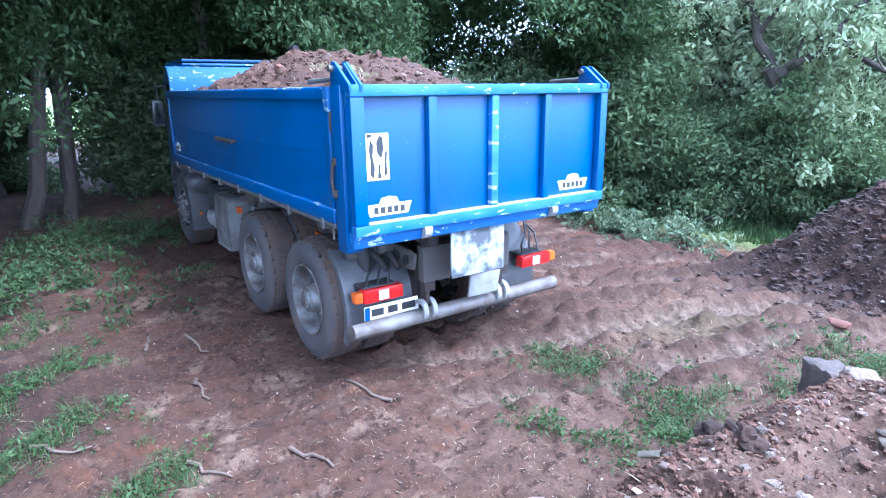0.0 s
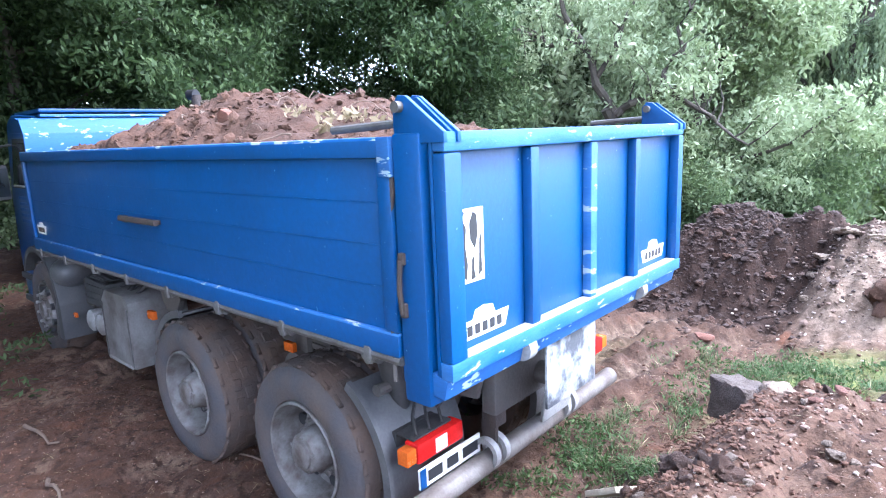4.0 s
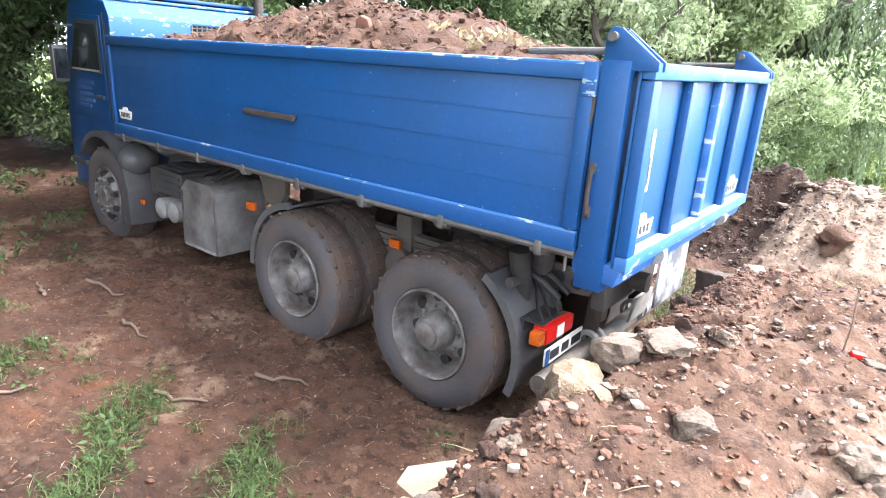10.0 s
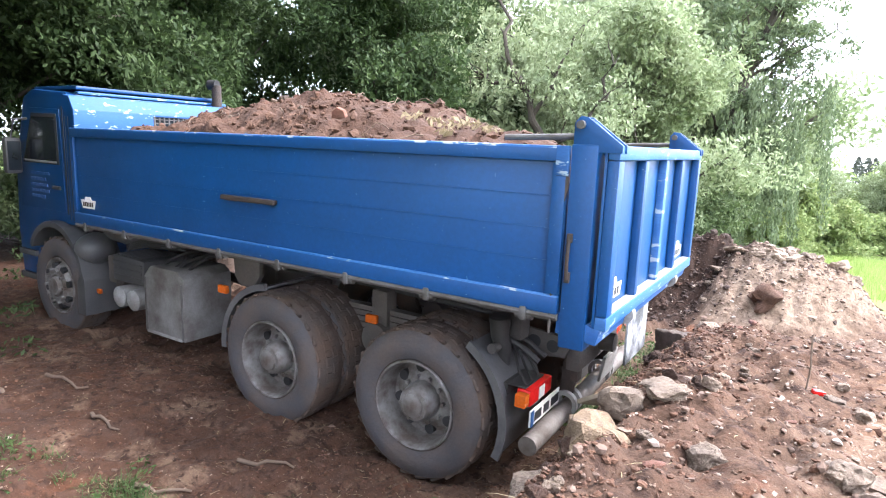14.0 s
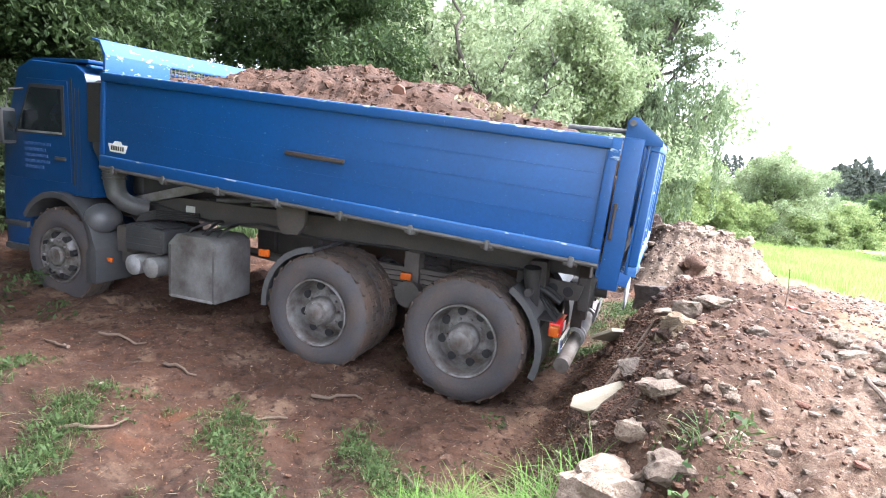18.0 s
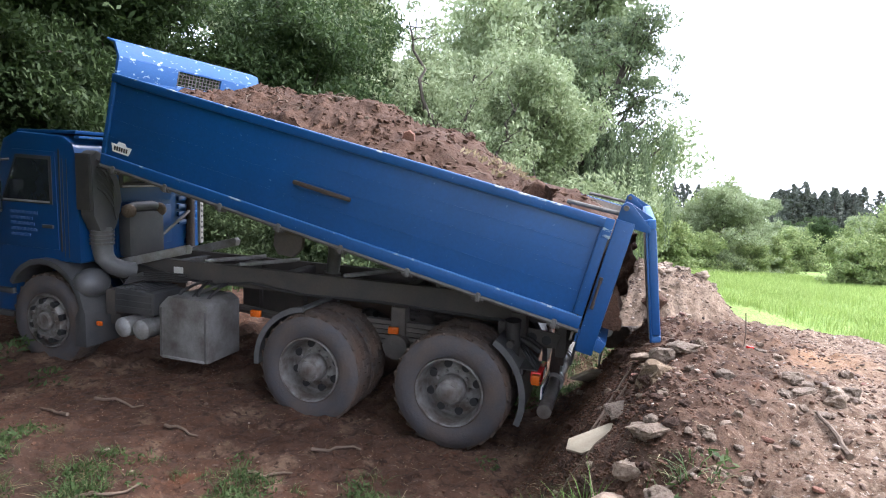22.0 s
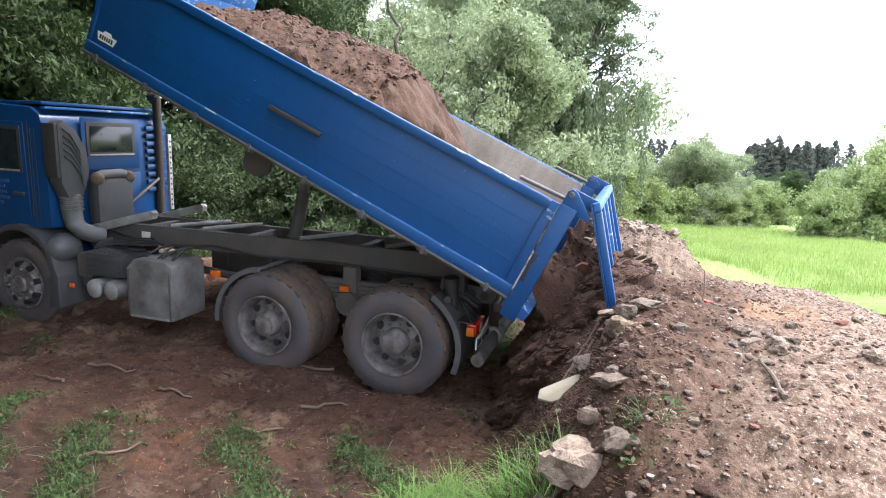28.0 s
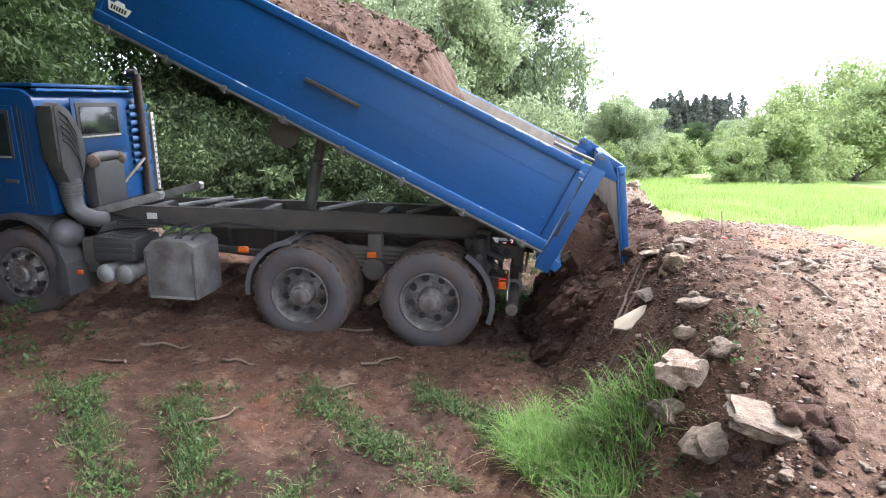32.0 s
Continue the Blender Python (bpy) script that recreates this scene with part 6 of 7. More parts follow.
    s1 = spruce("spruce_tree", 41)
    g = random.Random(3)
    put(s1, [(25.0 + 0.185 * k + g.uniform(-1.4, 1.4), 104 + g.uniform(-9, 9), g.uniform(0, 360), g.uniform(0.70, 0.92)) for k in range(80)] + [(x, 118.0, 40 * x, 0.95) for x in (6.5, 8.0, 9.2, 11.5)])
    put(copy_thing(b3, Matrix.Identity(4)), [(-2.0 + 3.1 * k + g.uniform(-1, 1), 84 + g.uniform(-8, 8), g.uniform(0, 360), g.uniform(0.7, 1.0)) for k in range(20)])
    # grass
    g = np.random.default_rng(4)
    tuft = [(0.92 + 0.25 * a + 0.08 * b, -2.52 - 0.16 * a + 0.17 * b, 0.13, 0.75 + 0.5 * abs(math.sin(7 * a))) for a, b in g.normal(size=(34, 2))]
    blades("grass_tuft", "tall brightly lit green grass at the foot of the bank", tuft, "grass_lit", 0.25, 0.006, 1.3, 120, 2)
    blades("dry_grass", "dry bent grass between the green blades", tuft, "straw", 0.20, 0.005, 1.7, 22, 12)
    strips, low = [], []
    for xa, ya, xb, yb, w, n in ((-3.54, -0.98, -2.15, -2.6, 0.14, 60), (-2.45, -1.15, -1.45, -2.7, 0.13, 60), (-1.41, -1.12, 0.05, -2.55, 0.13, 60), (-0.49, -0.95, 0.5, -2.0, 0.13, 50), (-1.05, -2.45, -0.6, -3.1, 0.15, 20), (-2.2, -2.6, -0.8, -4.4, 0.2, 40),
                                 (-5.0, -1.0, -4.0, -3.0, 0.4, 60), (-4.5, -3.0, -3.0, -4.5, 0.4, 50), (1.3, -3.0, 1.6, -4.2, 0.15, 20), (-1.2, 1.7, 0.5, 1.9, 0.22, 60), (0.2, 1.5, 1.1, 1.2, 0.14, 40), (0.6, 2.3, 1.6, 3.0, 0.4, 60), (0.9, 2.0, 2.9, 2.3, 0.3, 40), (1.0, 2.9, 2.8, 2.8, 0.28, 50), (0.3, 3.1, 1.2, 3.0, 0.3, 22), (1.6, 2.5, 2.6, 2.4, 0.2, 24), (1.8, -3.1, 2.0, -2.8, 0.1, 5)):
        for f, a, b in zip(g.uniform(0, 1, n), g.normal(size=n), g.normal(size=n)):
            x, y = xa + (xb - xa) * f + 0.62 * w * a, ya + (yb - ya) * f + 0.62 * w * b
            (strips if g.uniform() < 0.55 else low).append((x, y, 0.10, 1.0))
    strips += [(x, y, 0.07, g.uniform(0.35, 0.8)) for x, y in zip(g.uniform(-4.8, 0.5, 70), g.uniform(-4.2, -0.8, 70))]
    low += [(x, y, 0.10, 1.0) for x, y in zip(g.uniform(-4.8, 0.6, 40), g.uniform(-4.2, -0.5, 40))]
    blades("weeds", "low trampled weeds and grass on the yard soil", strips, "grass", 0.12, 0.007, 1.4, 30, 3)
    blades("dry_grass", "trampled straw among the weeds", strips, "straw", 0.085, 0.005, 2.2, 6, 13)
    cen = np.array([(*yard(x, y), z_at(*yard(x, y)) + 0.035) for x, y, r, s in low])
    co, fa = leaves(g, cen, np.full(len(cen), 0.12), 30, 0.022, -0.1, 0.4)
    me = bpy.data.meshes.new("broad_weeds")
    me.from_pydata(co, [], fa.tolist())
    me.materials.append(M["grass"])
    thing("broad_weeds", "small broad-leaved weeds on the yard soil", "weeds", kind="stuff", data=me)
    nettles = [(g.normal(-7.2, 1.2), g.normal(-0.5, 0.55)) for _ in range(110)] + [(g.normal(-6.4, 0.7), g.normal(-1.6, 0.5)) for _ in range(40)] + [(g.normal(-9.0, 1.0), g.normal(0.9, 0.5)) for _ in range(70)]
    cen = np.array([(*yard(x, y), z_at(*yard(x, y)) + g.uniform(0.03, 0.24)) for x, y in nettles])
    co, fa = leaves(g, cen, g.uniform(0.12, 0.26, len(cen)), 36, 0.040, 0.1, 0.7)
    me = bpy.data.meshes.new("nettles")
    me.from_pydata(co, [], fa.tolist())
    me.materials.append(M["leaf"])
    thing("nettles", "dark green nettles and weeds along the wood's edge", "weeds", kind="stuff", data=me)
    herbs = [(-0.46 + 1.0 * f + 0.10 * a, 0.97 + 0.10 * b, f) for f, a, b in zip(g.uniform(0, 1, 34), g.normal(size=34), g.normal(size=34))] + [(0.25 + 0.14 * a, 1.55 + 0.14 * b, 0.5) for a, b in g.normal(size=(16, 2))]
    cen = np.array([(*yard(x, y), z_at(*yard(x, y)) + 0.04) for x, y, _ in herbs])
    co, fa = leaves(g, cen, np.full(len(cen), 0.12), 22, 0.022, -0.2, 0.35)
    me = bpy.data.meshes.new("herbs")
    me.from_pydata(co, [], fa.tolist())
    me.materials.append(M["grass"])
    thing("herbs", "fresh broad-leaved herbs on the rutted soil", "weeds", kind="stuff", data=me)
    cen = np.array([(*yard(-3.5 + 0.65 * a, 6.0 + 0.22 * b), z_at(*yard(-3.5 + 0.65 * a, 6.0 + 0.22 * b)) + 0.06 + 0.12 * c) for a, b, c in g.normal(size=(80, 3))])
    co, fa = leaves(g, cen, np.full(len(cen), 0.18), 40, 0.05, 0.3, 0.5)
    me = bpy.data.meshes.new("cut_branches")
    me.from_pydata(co, [], fa.tolist())
    me.materials.append(M["leaf_airy"])
    thing("cut_branches", "cut leafy willow branches lying on the soil", "branches", kind="stuff", data=me)
    dry = [(x, y, 0.2, 1.0) for x, y in zip(g.uniform(-4.0, 2.2, 1500), g.uniform(-4.2, 3.8, 1500))]
    blades("dry_stalks", "dry stalks and straw lying on the soil", dry, "straw", 0.030, 0.005, 4.0, 4, 8)
    mead = [(x, y, 0.5, 1.0) for x, y in zip(g.uniform(1.0, 16, 1800), g.uniform(4.0, 26, 1800)) if y > 8.5 - 0.5 * max(0, x - 3)]
    blades("meadow_grass", "tall light green meadow grass", mead, "meadow", 0.28, 0.014, 0.5, 60, 5)
    hedge = [(x, y, 0.5, 1.0) for x, y in zip(g.uniform(-9, 1.5, 300), g.uniform(7.2, 9.4, 300))] + [(x, y, 0.5, 1.0) for x, y in zip(g.uniform(-9.5, -5.8, 160), g.uniform(4.6, 7.2, 160))]
    blades("undergrowth", "tall grass and nettles under the trees", hedge, "grass", 0.30, 0.012, 0.7, 80, 6)


YELLOW = finish("stone", lump(15, (1, 0.7, 0.6), 3, 0.4, 1.0, 0.7), "stone_tan", 28)
BLOCK = finish("stone", lump(71, (1, 0.55, 0.70), 4, 0.13, 1.0, 1.0), "stone_dark", 28)


def clutter():
    big = (("stone", BLOCK, 1.40, 1.44, 0.42, "grey-brown angular stone block on the bank"), ("stone", YELLOW, 1.64, -1.50, 0.32, "pale yellow rough stone"), ("stone", SLABS[0], 1.79, -1.16, 0.22, "flat pale stone slab"),
           ("stone", ROCKS[2], 1.66, 1.02, 0.17, "round grey stone on the bank"), ("stone", SLABS[1], 1.60, -0.82, 0.26, "pale rough slab in the soil"), ("stone", ROCKS[3], 1.47, -2.56, 0.38, "big pale rough stone at the bank's foot"),
           ("stone", ROCKS[4], 1.36, -2.66, 0.24, "grey stone at the bank's foot"), ("stone", SLABS[2], 1.74, -3.12, 0.46, "large pale stone slab in the soil"), ("stone", ROCKS[5], 1.67, -1.24, 0.20, "brown angular stone on the bank"),
           ("stone", SLABS[1], 1.45, -1.50, 0.24, "thin brown slab on the bank"), ("stone", SLABS[0], 1.60, -2.20, 0.24, "broken pale slab above the rocks"), ("stone", ROCKS[0], 1.52, -2.34, 0.16, "small red-brown stone among the rocks"),
           ("soil_clod", CLODS[1], 1.78, 4.90, 0.42, "big red-brown lump at the heap's foot"), ("stone", ROCKS[1], 1.66, -2.60, 0.20, "upright pale stone in the soil"), ("stone", ROCKS[2], 1.52, -2.98, 0.30, "brown stone beside the grass"),
           ("brick_piece", BRICKS[1], 0.40, 4.00, 0.22, "red-brown brick lying on the yard soil"))
    for nm, me, x, y, s, lab in big:
        lay(nm, me, x, y, s, lab, "brick" if nm == "brick_piece" else "stone", "stones on the bank", sink=0.12 if me is BLOCK else 0.45)
    bm = bmesh.new()
    prism(bm, [(-0.20, 0), (-0.16, 0.06), (0.12, 0.075), (0.20, 0.05), (0.21, 0.0), (0.1, -0.055), (-0.12, -0.06)], -0.012, 0.012, 0.004)
    b = thing("board_piece", "pale broken board lying on the bank", "board", data=finish("board_piece", bm, "board"))
    b.matrix_basis = Matrix.LocRotScale((1.33, -1.66, z_at(1.33, -1.66) + 0.05), Euler((radians(-50), radians(-22), radians(20))), (0.9, 1, 0.9))
    bm = bmesh.new()
    tube(bm, [(0, 0, -0.1), (0.01, 0, 0.1), (0.0, 0.01, 0.24)], 0.004, 6)
    st = thing("marker_stake", "thin stake standing in the soil", "stake", data=finish("marker_stake", bm, "wood"))
    st.matrix_basis = pose(2.24, -0.50, z_at(2.24, -0.50))
    bm = bmesh.new()
    box(bm, -0.025, 0.025, -0.015, 0.015, 0, 0.02, 0.006)
    r = thing("red_scrap", "small red plastic scrap", "scrap", data=finish("red_scrap", bm, "red"))
    r.matrix_basis = pose(2.29, -0.47, z_at(2.29, -0.47), 10, 5, 30)
    bm = bmesh.new()
    prism(bm, [(-0.16, -0.1), (-0.12, 0.1), (0.05, 0.13), (0.15, 0.09), (0.13, -0.1)], -0.015, 0.015, 0.004)
    t = thing("tile_piece", "dirty broken clay tile on the soil", "tile", data=finish("tile_piece", bm, "board"))
    t.matrix_basis = pose(1.13, 0.52, z_at(1.13, 0.52) + 0.10, 55, 10, 60)
    g = np.random.default_rng(9)
    for k, (x, y, L, a) in enumerate(((-3.2, -0.25, 0.5, 10), (-2.3, -0.6, 0.35, 5), (0.8, -1.9, 0.8, 8), (0.7, -2.1, 0.6, 25), (1.7, -2.9, 0.7, 20), (-1.2, -1.0, 0.35, 40), (-3.6, -0.5, 0.5, 170), (0.2, -1.5, 0.4, 150), (2.6, -2.6, 0.4, 100), (-2.0, -1.6, 0.4, 60), (1.28, -2.05, 0.5, 20), (1.10, -2.30, 0.6, 5), (1.45, -1.45, 0.5, 60), (1.50, -1.58, 0.4, 50), (-1.5, 0.35, 0.5, 200), (-0.9, -0.45, 0.4, 15))):
        x, y = yard(x, y)
        w = (math.cos(radians(a)), math.sin(radians(a)), 0.0)
        pts = [(x + w[0] * L * f + g.normal() * 0.015, y + w[1] * L * f + g.normal() * 0.015, 0.0) for f in np.linspace(-0.5, 0.5, 6)]
        pts = [(px, py, z_at(px, py) + 0.02) for px, py, _ in pts]
        bm = bmesh.new()
        tube(bm, pts, 0.016, 7, 0.007)
        thing("stick", "dead stick on the muddy soil", "stick", "sticks on the soil", data=finish("stick", bm, "wood"))


scatter_stones()
pebbles()
plants()
clutter()


rg = np.random.default_rng(61)
co, fa = leaves(rg, np.array([(-0.95 + 0.10 * k, 0.35 + 0.12 * (k % 3), FLOOR_Z - 0.065 + load_height(-0.95 + 0.10 * k, 0.35 + 0.12 * (k % 3))) for k in range(6)]), np.full(6, 0.09), 20, 0.038, -0.6, 0.5)
me = bpy.data.meshes.new("grass_tuft")
me.from_pydata(co, [], fa.tolist())
me.materials.append(M["straw"])
load_grass = new("grass_tuft", me)
tagged(load_grass, "torn dry grass tuft", kind="stuff")
load_grass.parent = load_mid


# ---- what moves ----
def between(rows, t):
    """Smooth value at t from (time, value) rows."""
    if t <= rows[0][0]:
        return rows[0][1]
    for (a, u), (b, v) in zip(rows, rows[1:]):
        if t <= b:
            f = (t - a) / (b - a)
            return u + (v - u) * f
    return rows[-1][1]


# time, place, and turn of the truck in degrees
TRUCK_ROWS = [
    (0, -2.165, -0.025, 0.167, 2.67, 0.05, 1.28),
    (0.5, -1.992, -0.045, 0.155, 2.14, 0.09, 0.92),
    (1, -1.788, -0.067, 0.151, 1.89, 0.11, 0.43),
    (1.5, -1.494, -0.082, 0.131, 1.95, 0.11, -0.06),
    (2, -1.237, -0.108, 0.112, 2.26, -0.31, -0.39),
    (2.5, -0.990, -0.134, 0.077, 2.38, -0.64, -0.49),
    (3, -0.778, -0.158, 0.073, 2.49, -1.02, -0.47),
    (3.5, -0.646, -0.166, 0.107, 2.49, -1.60, -0.20),
    (5.5, 0.000, 0.000, 0.000, 5.00, -0.00, 0.00),
    (13.5, 0.000, 0.000, 0.000, 5.00, -0.00, 0.00),
    (15.5, -0.012, -0.006, 0.047, 4.95, -0.28, 1.15),
    (16, -0.016, -0.006, 0.053, 5.02, -0.81, 0.93),
    (16.5, -0.007, -0.004, 0.046, 5.14, -0.79, 0.99),
    (17, 0.013, -0.001, 0.047, 4.79, -1.23, 1.28),
    (17.5, -0.004, -0.001, 0.024, 4.49, -0.61, 1.06),
    (18, -0.023, 0.001, 0.023, 4.45, -0.32, 1.34),
    (18.5, -0.037, -0.001, 0.006, 4.96, 0.09, 0.75),
    (19, -0.037, -0.000, 0.005, 5.18, 0.06, 0.59),
    (19.5, -0.049, 0.001, 0.004, 5.20, 0.09, 0.60),
    (20, -0.052, 0.002, 0.000, 5.20, -0.10, 0.52),
    (20.5, -0.039, 0.002, -0.005, 5.27, -0.07, 0.47),
    (21, -0.044, 0.003, -0.007, 5.43, 0.04, 0.53),
    (21.5, -0.036, 0.004, -0.012, 5.56, 0.00, 0.66),
    (22, -0.041, 0.004, -0.010, 5.53, -0.03, 0.66),
    (22.5, -0.049, 0.002, -0.008, 5.60, -0.01, 0.63),
    (23, -0.045, 0.000, -0.004, 5.58, -0.14, 0.59),
    (23.5, -0.049, 0.000, -0.005, 5.53, -0.23, 0.41),
    (24, -0.066, -0.003, -0.016, 5.61, -0.20, -0.17),
    (24.5, -0.074, -0.003, -0.023, 5.37, -0.15, -0.56),
    (26.5, -0.087, -0.003, -0.027, 5.32, -0.02, -0.69),
    (27, -0.127, -0.002, -0.022, 5.12, 0.14, -0.80),
    (27.5, -0.268, -0.001, -0.022, 4.98, 0.26, -0.95),
    (28, -0.430, 0.005, -0.009, 4.51, 0.19, -1.32),
    (28.5, -0.484, 0.006, -0.001, 4.34, 0.05, -1.36),
    (29, -0.478, 0.003, -0.004, 4.80, 0.16, -0.95),
    (29.5, -0.460, 0.000, -0.014, 4.99, -0.02, -0.70),
    (30, -0.479, -0.002, -0.019, 4.80, 0.14, -0.84),
    (30.5, -0.492, -0.002, -0.016, 4.74, 0.21, -0.95),
    (31, -0.495, -0.001, -0.017, 4.54, 0.31, -0.78),
    (31.5, -0.482, -0.002, -0.019, 4.76, 0.36, -0.75),
    (32, -0.481, -0.001, -0.027, 4.82, 0.47, -0.82),
]
TILT = [(0, 0), (15.8, 0), (16.5, 1.0), (17, 1.8), (17.5, 2.7), (18, 3.5), (18.5, 4.3), (19, 5.3), (19.5, 6.4), (20, 7.6), (20.5, 8.8), (21, 10.1), (21.5, 11.4), (22, 13.0), (22.5, 14.5), (23, 16.1), (23.5, 17.8), (24, 19.3), (24.5, 20.8), (25.3, 22.0), (26.5, 22.6), (27, 22.8), (27.5, 23.4), (28, 24.7), (28.5, 25.1), (29, 25.4), (30, 25.8), (31, 26.2), (32, 25.9)]
SWING = [(0, 0), (21.1, 0), (21.4, 11), (21.7, 18), (22, 20), (23, 21.5), (24, 24), (24.5, 25), (26.5, 25), (27, 25.5), (27.5, 32), (28, 38), (28.5, 38.5), (29, 37.5), (30, 36), (31, 33), (32, 32.5)]
TIMES = [0, 0.5, 1, 1.5, 2, 2.5, 3, 3.5, 4.2, 4.8, 5.5, 13.5, 14.5, 15.5, 15.8, 16, 16.4, 16.5, 17, 17.5, 18, 18.5, 19, 19.5, 20, 20.5, 21, 21.1, 21.4, 21.5, 21.7, 22, 22.5, 23, 23.5, 24, 24.5, 25.3, 26, 26.5, 26.6, 27, 27.5, 28, 28.5, 29, 29.5, 30, 30.5, 31, 31.5, 32]


def truck_at(t, k):
    return between([(r[0], r[k]) for r in TRUCK_ROWS], t)


def truck_pose(t):
    return pose(*(truck_at(t, k) for k in range(1, 7)))


def bed_pose(t):
    return pose(PIVOT[0], 0, PIVOT[1], 0, between(TILT, t), 0)


FALLING, PILES = [], []


def mound(seed):
    """A low pile of crumbling soil: a coarse lump broken up by finer and finer relief."""
    bm = lump(seed, (1, 0.95, 0.85), 5, 0.30)
    for v in bm.verts:
        c = v.co.normalized()
        v.co = v.co * (1 + 0.07 * noise.fractal(c * 5 + Vector((seed, 0, 0)), 0.9, 2.0, 3) + 0.022 * noise.fractal(c * 16, 0.9, 2.0, 3))
    return finish("soil_mound", bm, "soil", 50)


MOUNDS = [mound(s + 80) for s in range(3)]
rg = np.random.default_rng(83)
ang, rad = rg.uniform(0, 6.28, 260), np.sqrt(rg.uniform(0, 1.1, 260))
MOUND_CRUMBS = crumb_mesh(rg, rad * np.cos(ang), 0.95 * rad * np.sin(ang), 0.78 * np.sqrt(np.clip(1 - rad ** 2, 0, 1)) + 0.05, rg.gamma(2.0, 0.020, 260) + 0.015, "clod")
g = random.Random(77)
for k in range(26):
    s = g.uniform(0.03, 0.085)
    o = new("falling_clod", CLODS[k % 4])
    o.scale = (s, s * 0.9, s)
    tagged(o, "brown lump of soil tipped from the bed", "soil clod", "falling clods")
    FALLING.append((o, (g.uniform(0.75, 0.95) - PIVOT[0], g.uniform(0.05, 1.9), FLOOR_Z + 0.085), 21.6 + 10.0 * (k / 26) ** 1.1, (g.uniform(1.2, 1.5), g.uniform(-0.4, 1.3))))

for k, (x, y, s) in enumerate(((0.98, 0.02, 0.36), (1.14, 0.42, 0.46), (0.92, 0.84, 0.40), (1.16, 1.20, 0.48), (1.06, 1.66, 0.42), (1.18, -0.20, 0.38), (0.84, 0.34, 0.34), (1.32, 0.62, 0.52), (1.12, 0.12, 0.40), (1.34, 0.16, 0.46), (1.36, 1.20, 0.52), (0.90, -0.26, 0.28), (1.44, 0.86, 0.56), (1.46, 0.34, 0.46))):
    o = new("soil_mound", MOUNDS[k % 3])
    o.scale = (s * 1.1, s, s * 0.72)
    c = new("loose_soil", MOUND_CRUMBS)
    c.parent = o
    tagged(c, kind="stuff")
    tagged(o, "crumbling mound of red-brown soil tipped from the bed", "soil", "tipped soil")
    PILES.append((o, (-0.15 - 0.10 * k, 0.35 + 0.28 * (k % 5), FLOOR_Z + 0.27), 24.9 + 0.16 * k, (x, y), 70 * k % 60 - 30))


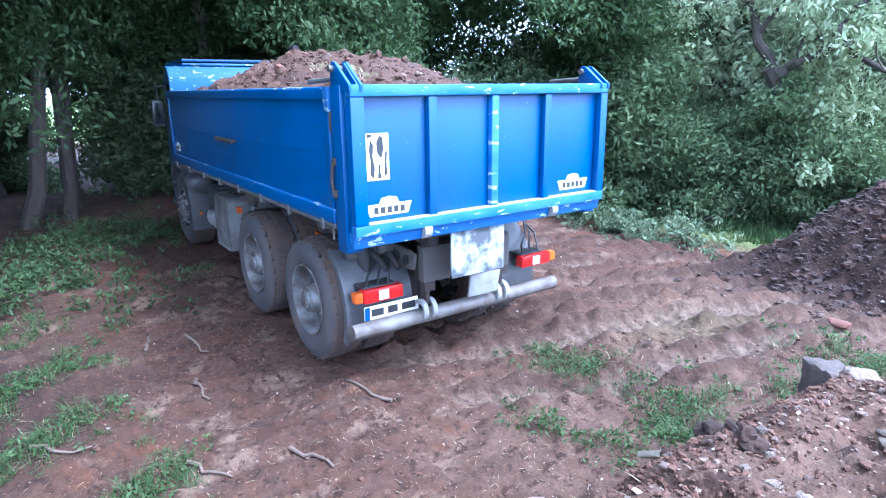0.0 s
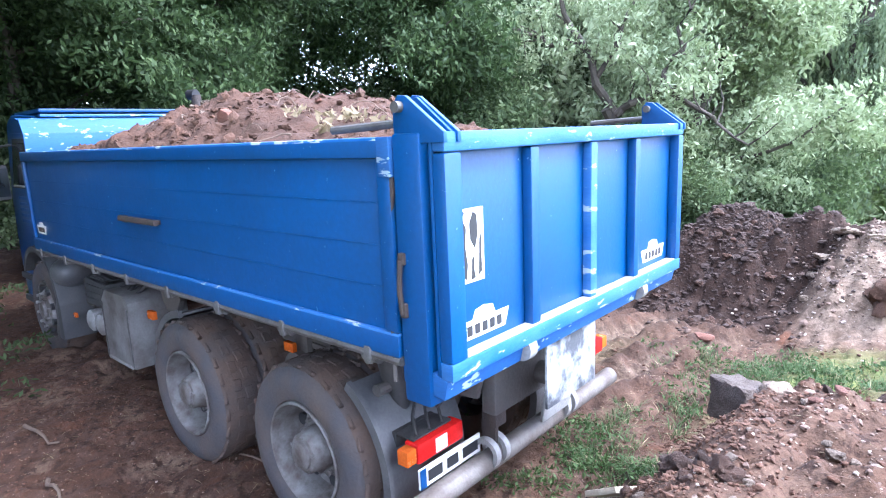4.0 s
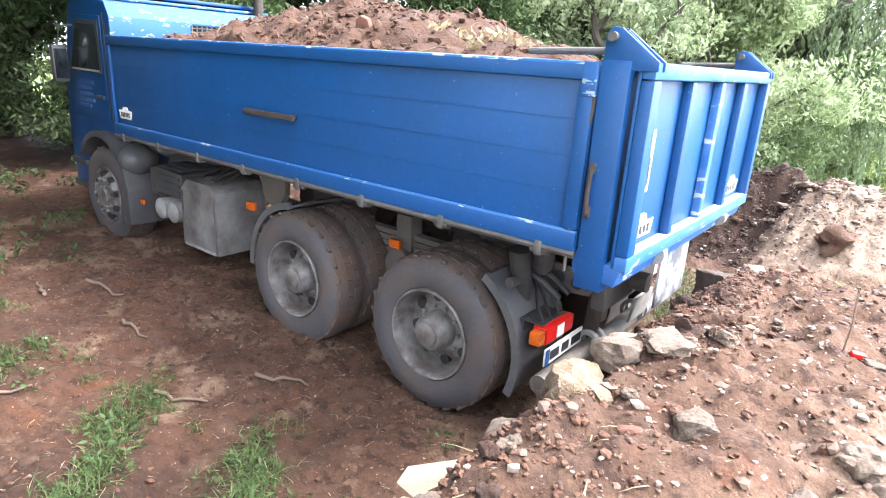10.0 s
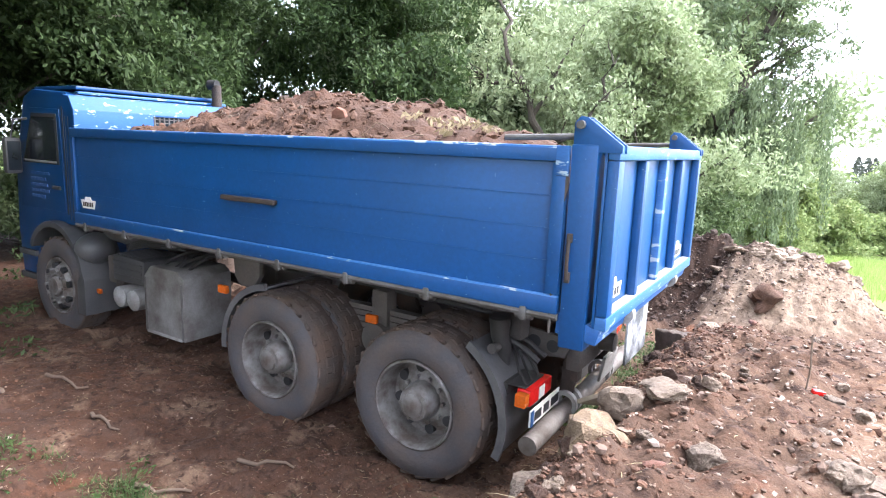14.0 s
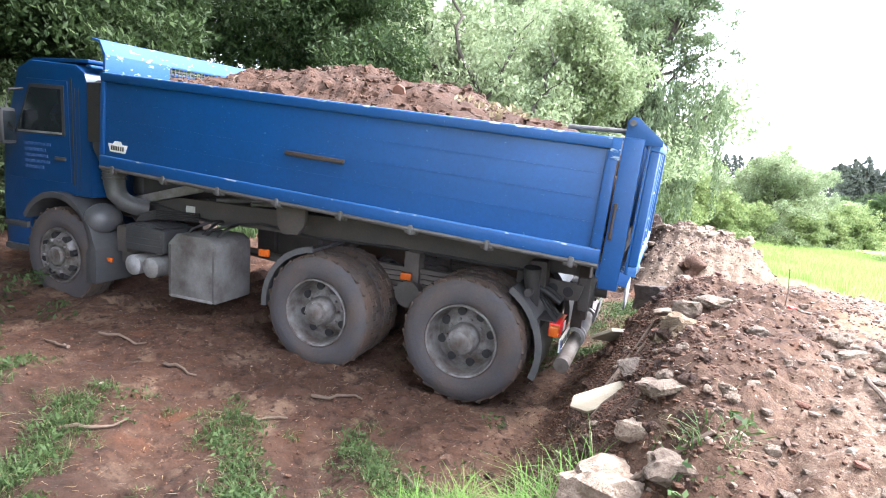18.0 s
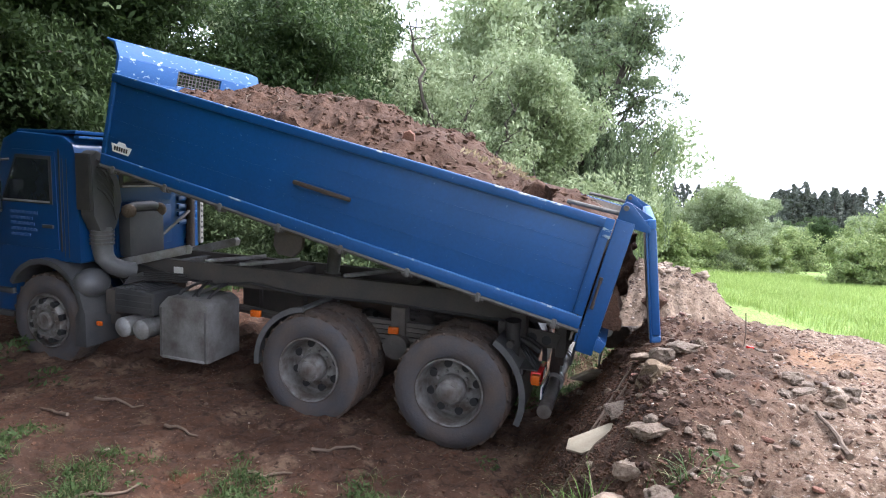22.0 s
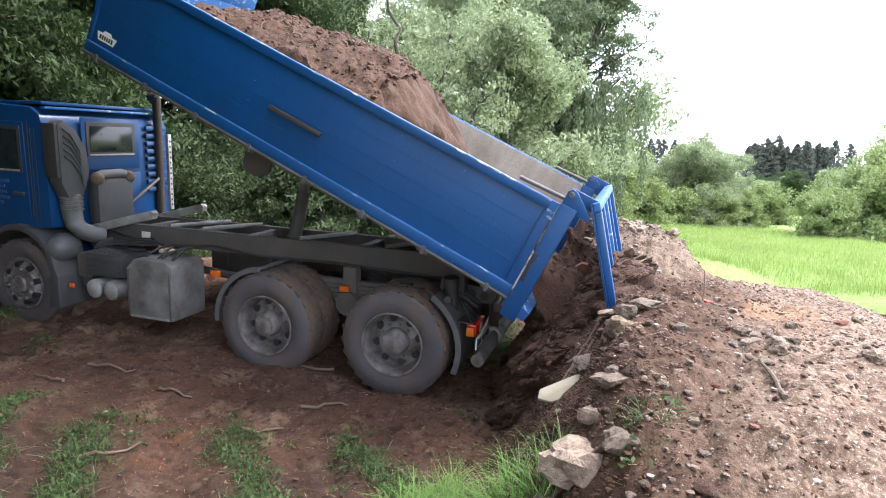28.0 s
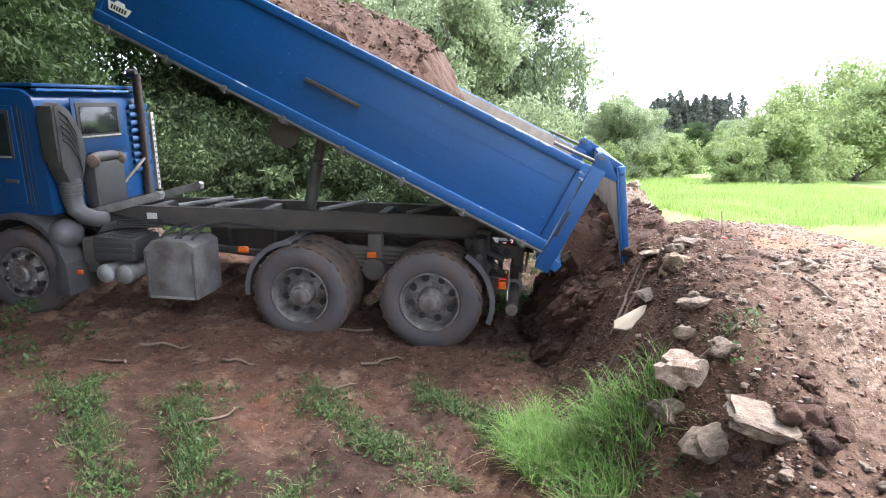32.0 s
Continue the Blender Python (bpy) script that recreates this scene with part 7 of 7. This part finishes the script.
def motions():
    walk(truck, [(t, truck_pose(t)) for t in TIMES])
    walk(bed, [(t, bed_pose(t)) for t in TIMES])
    walk(gate, [(t, bed_pose(t) @ pose(GATE[0] + REAR - PIVOT[0], 0, GATE[1] - PIVOT[1], 0, -between(SWING, t), 0)) for t in TIMES])
    sill = Vector((1.318 - PIVOT[0] + REAR, 0, 1.30 - PIVOT[1]))
    walk(flap, [(t, Matrix.Translation(bed_pose(t) @ sill)) for t in TIMES])
    for w, x, y, z, flip in WHEELS:
        walk(w, [(t, pose(x, y, z, 0, math.degrees(truck_at(t, 1) / 0.546), 0) @ pose(0, 0, 0, 0, 0, 180 if flip else 0)) for t in TIMES])
    lower, middle, upper = [], [], []
    for t in TIMES:
        head = bed_pose(t) @ Vector((RAM_HEAD[0] - PIVOT[0], RAM_HEAD[1], RAM_HEAD[2] - PIVOT[1]))
        d = head - Vector(RAM_FOOT)
        lean = pose(0, 0, 0, 0, math.degrees(math.atan2(d.x, d.z)), 0)
        lower.append((t, Matrix.Translation(RAM_FOOT) @ lean))
        middle.append((t, Matrix.Translation(Vector(RAM_FOOT) + d.normalized() * max(0.05, 0.55 * (d.length - 0.66))) @ lean))
        upper.append((t, Matrix.Translation(head) @ lean))
    walk(ram_low, lower)
    walk(ram_mid, middle)
    walk(ram_top, upper)
    # the load: its own slide along the bed floor, then down to the ground behind
    for ob, slide in ((load_front, [(0, 0), (22, 0), (27, 0.25), (28, 0.3), (32, 0.35)]), (load_mid, [(0, 0), (22.8, 0), (24.0, 0.12), (24.5, 0.25), (25.3, 0.9)]), (load_back, [(0, 0), (21.2, 0), (22, 0.28), (23, 0.42), (24.5, 0.6)])):
        rows = []
        for t in TIMES:
            if t > slide[-1][0]:
                continue
            rows.append((t, truck_pose(t) @ bed_pose(t) @ pose(between(slide, t), 0, 0)))
        if ob is load_back:
            rows += [(25.0, pose(1.08, 0.0, 0.55, 0, 42, 0)), (25.6, pose(1.05, 0.0, -0.75, 0, 30, 0)), (32, pose(1.05, 0.0, -0.75, 0, 30, 0))]
        if ob is load_mid:
            rows += [(25.9, pose(1.50, 0.0, 0.42, 0, 36, 0)), (26.4, pose(1.50, 0, -0.66, 0, 42, 0)), (32, pose(1.50, 0, -0.66, 0, 42, 0))]
        walk(ob, rows)
    # lumps that slide to the sill, fall and come to rest on the bank
    for ob, start, leave, land in FALLING:
        rows = [(t, truck_pose(t) @ bed_pose(t) @ pose(*start)) for t in TIMES if t < leave - 0.5]
        rows.append((leave - 0.5, truck_pose(leave - 0.5) @ bed_pose(leave - 0.5) @ pose(*start)))
        rows.append((leave, truck_pose(leave) @ bed_pose(leave) @ pose(1.22 - PIVOT[0], start[1], FLOOR_Z + 0.035, 0, 60, 0)))
        at = rows[-1][1].translation
        end = Vector((land[0], land[1], z_at(land[0], land[1]) + 0.05))
        mid = at.lerp(end, 0.5) + Vector((0.02, 0, 0.06))
        rows += [(leave + 0.2, pose(*mid, 20, 110, 0)), (leave + 0.4, pose(*end, 40, 160, 10)), (32.5, pose(*end, 40, 160, 10))]
        walk(ob, rows)
    # the soil that slides out in one go and piles up under the sill
    for ob, start, leave, land, turn in PILES:
        rows = [(t, truck_pose(t) @ bed_pose(t) @ pose(*start)) for t in TIMES if t < leave - 0.6]
        rows.append((leave - 0.6, truck_pose(leave - 0.6) @ bed_pose(leave - 0.6) @ pose(*start)))
        rows.append((leave, truck_pose(leave) @ bed_pose(leave) @ pose(1.22 - PIVOT[0], start[1], FLOOR_Z)))
        at = rows[-1][1].translation
        end = Vector((land[0], land[1], z_at(land[0], land[1]) + 0.02))
        mid = at.lerp(end, 0.5) + Vector((0.02, 0, 0.06))
        rows += [(leave + 0.2, pose(*mid, 0, 0, 0.5 * turn)), (leave + 0.4, pose(*end, 0, -33, turn)), (32.5, pose(*end, 0, -33, turn))]
        walk(ob, rows)


motions()
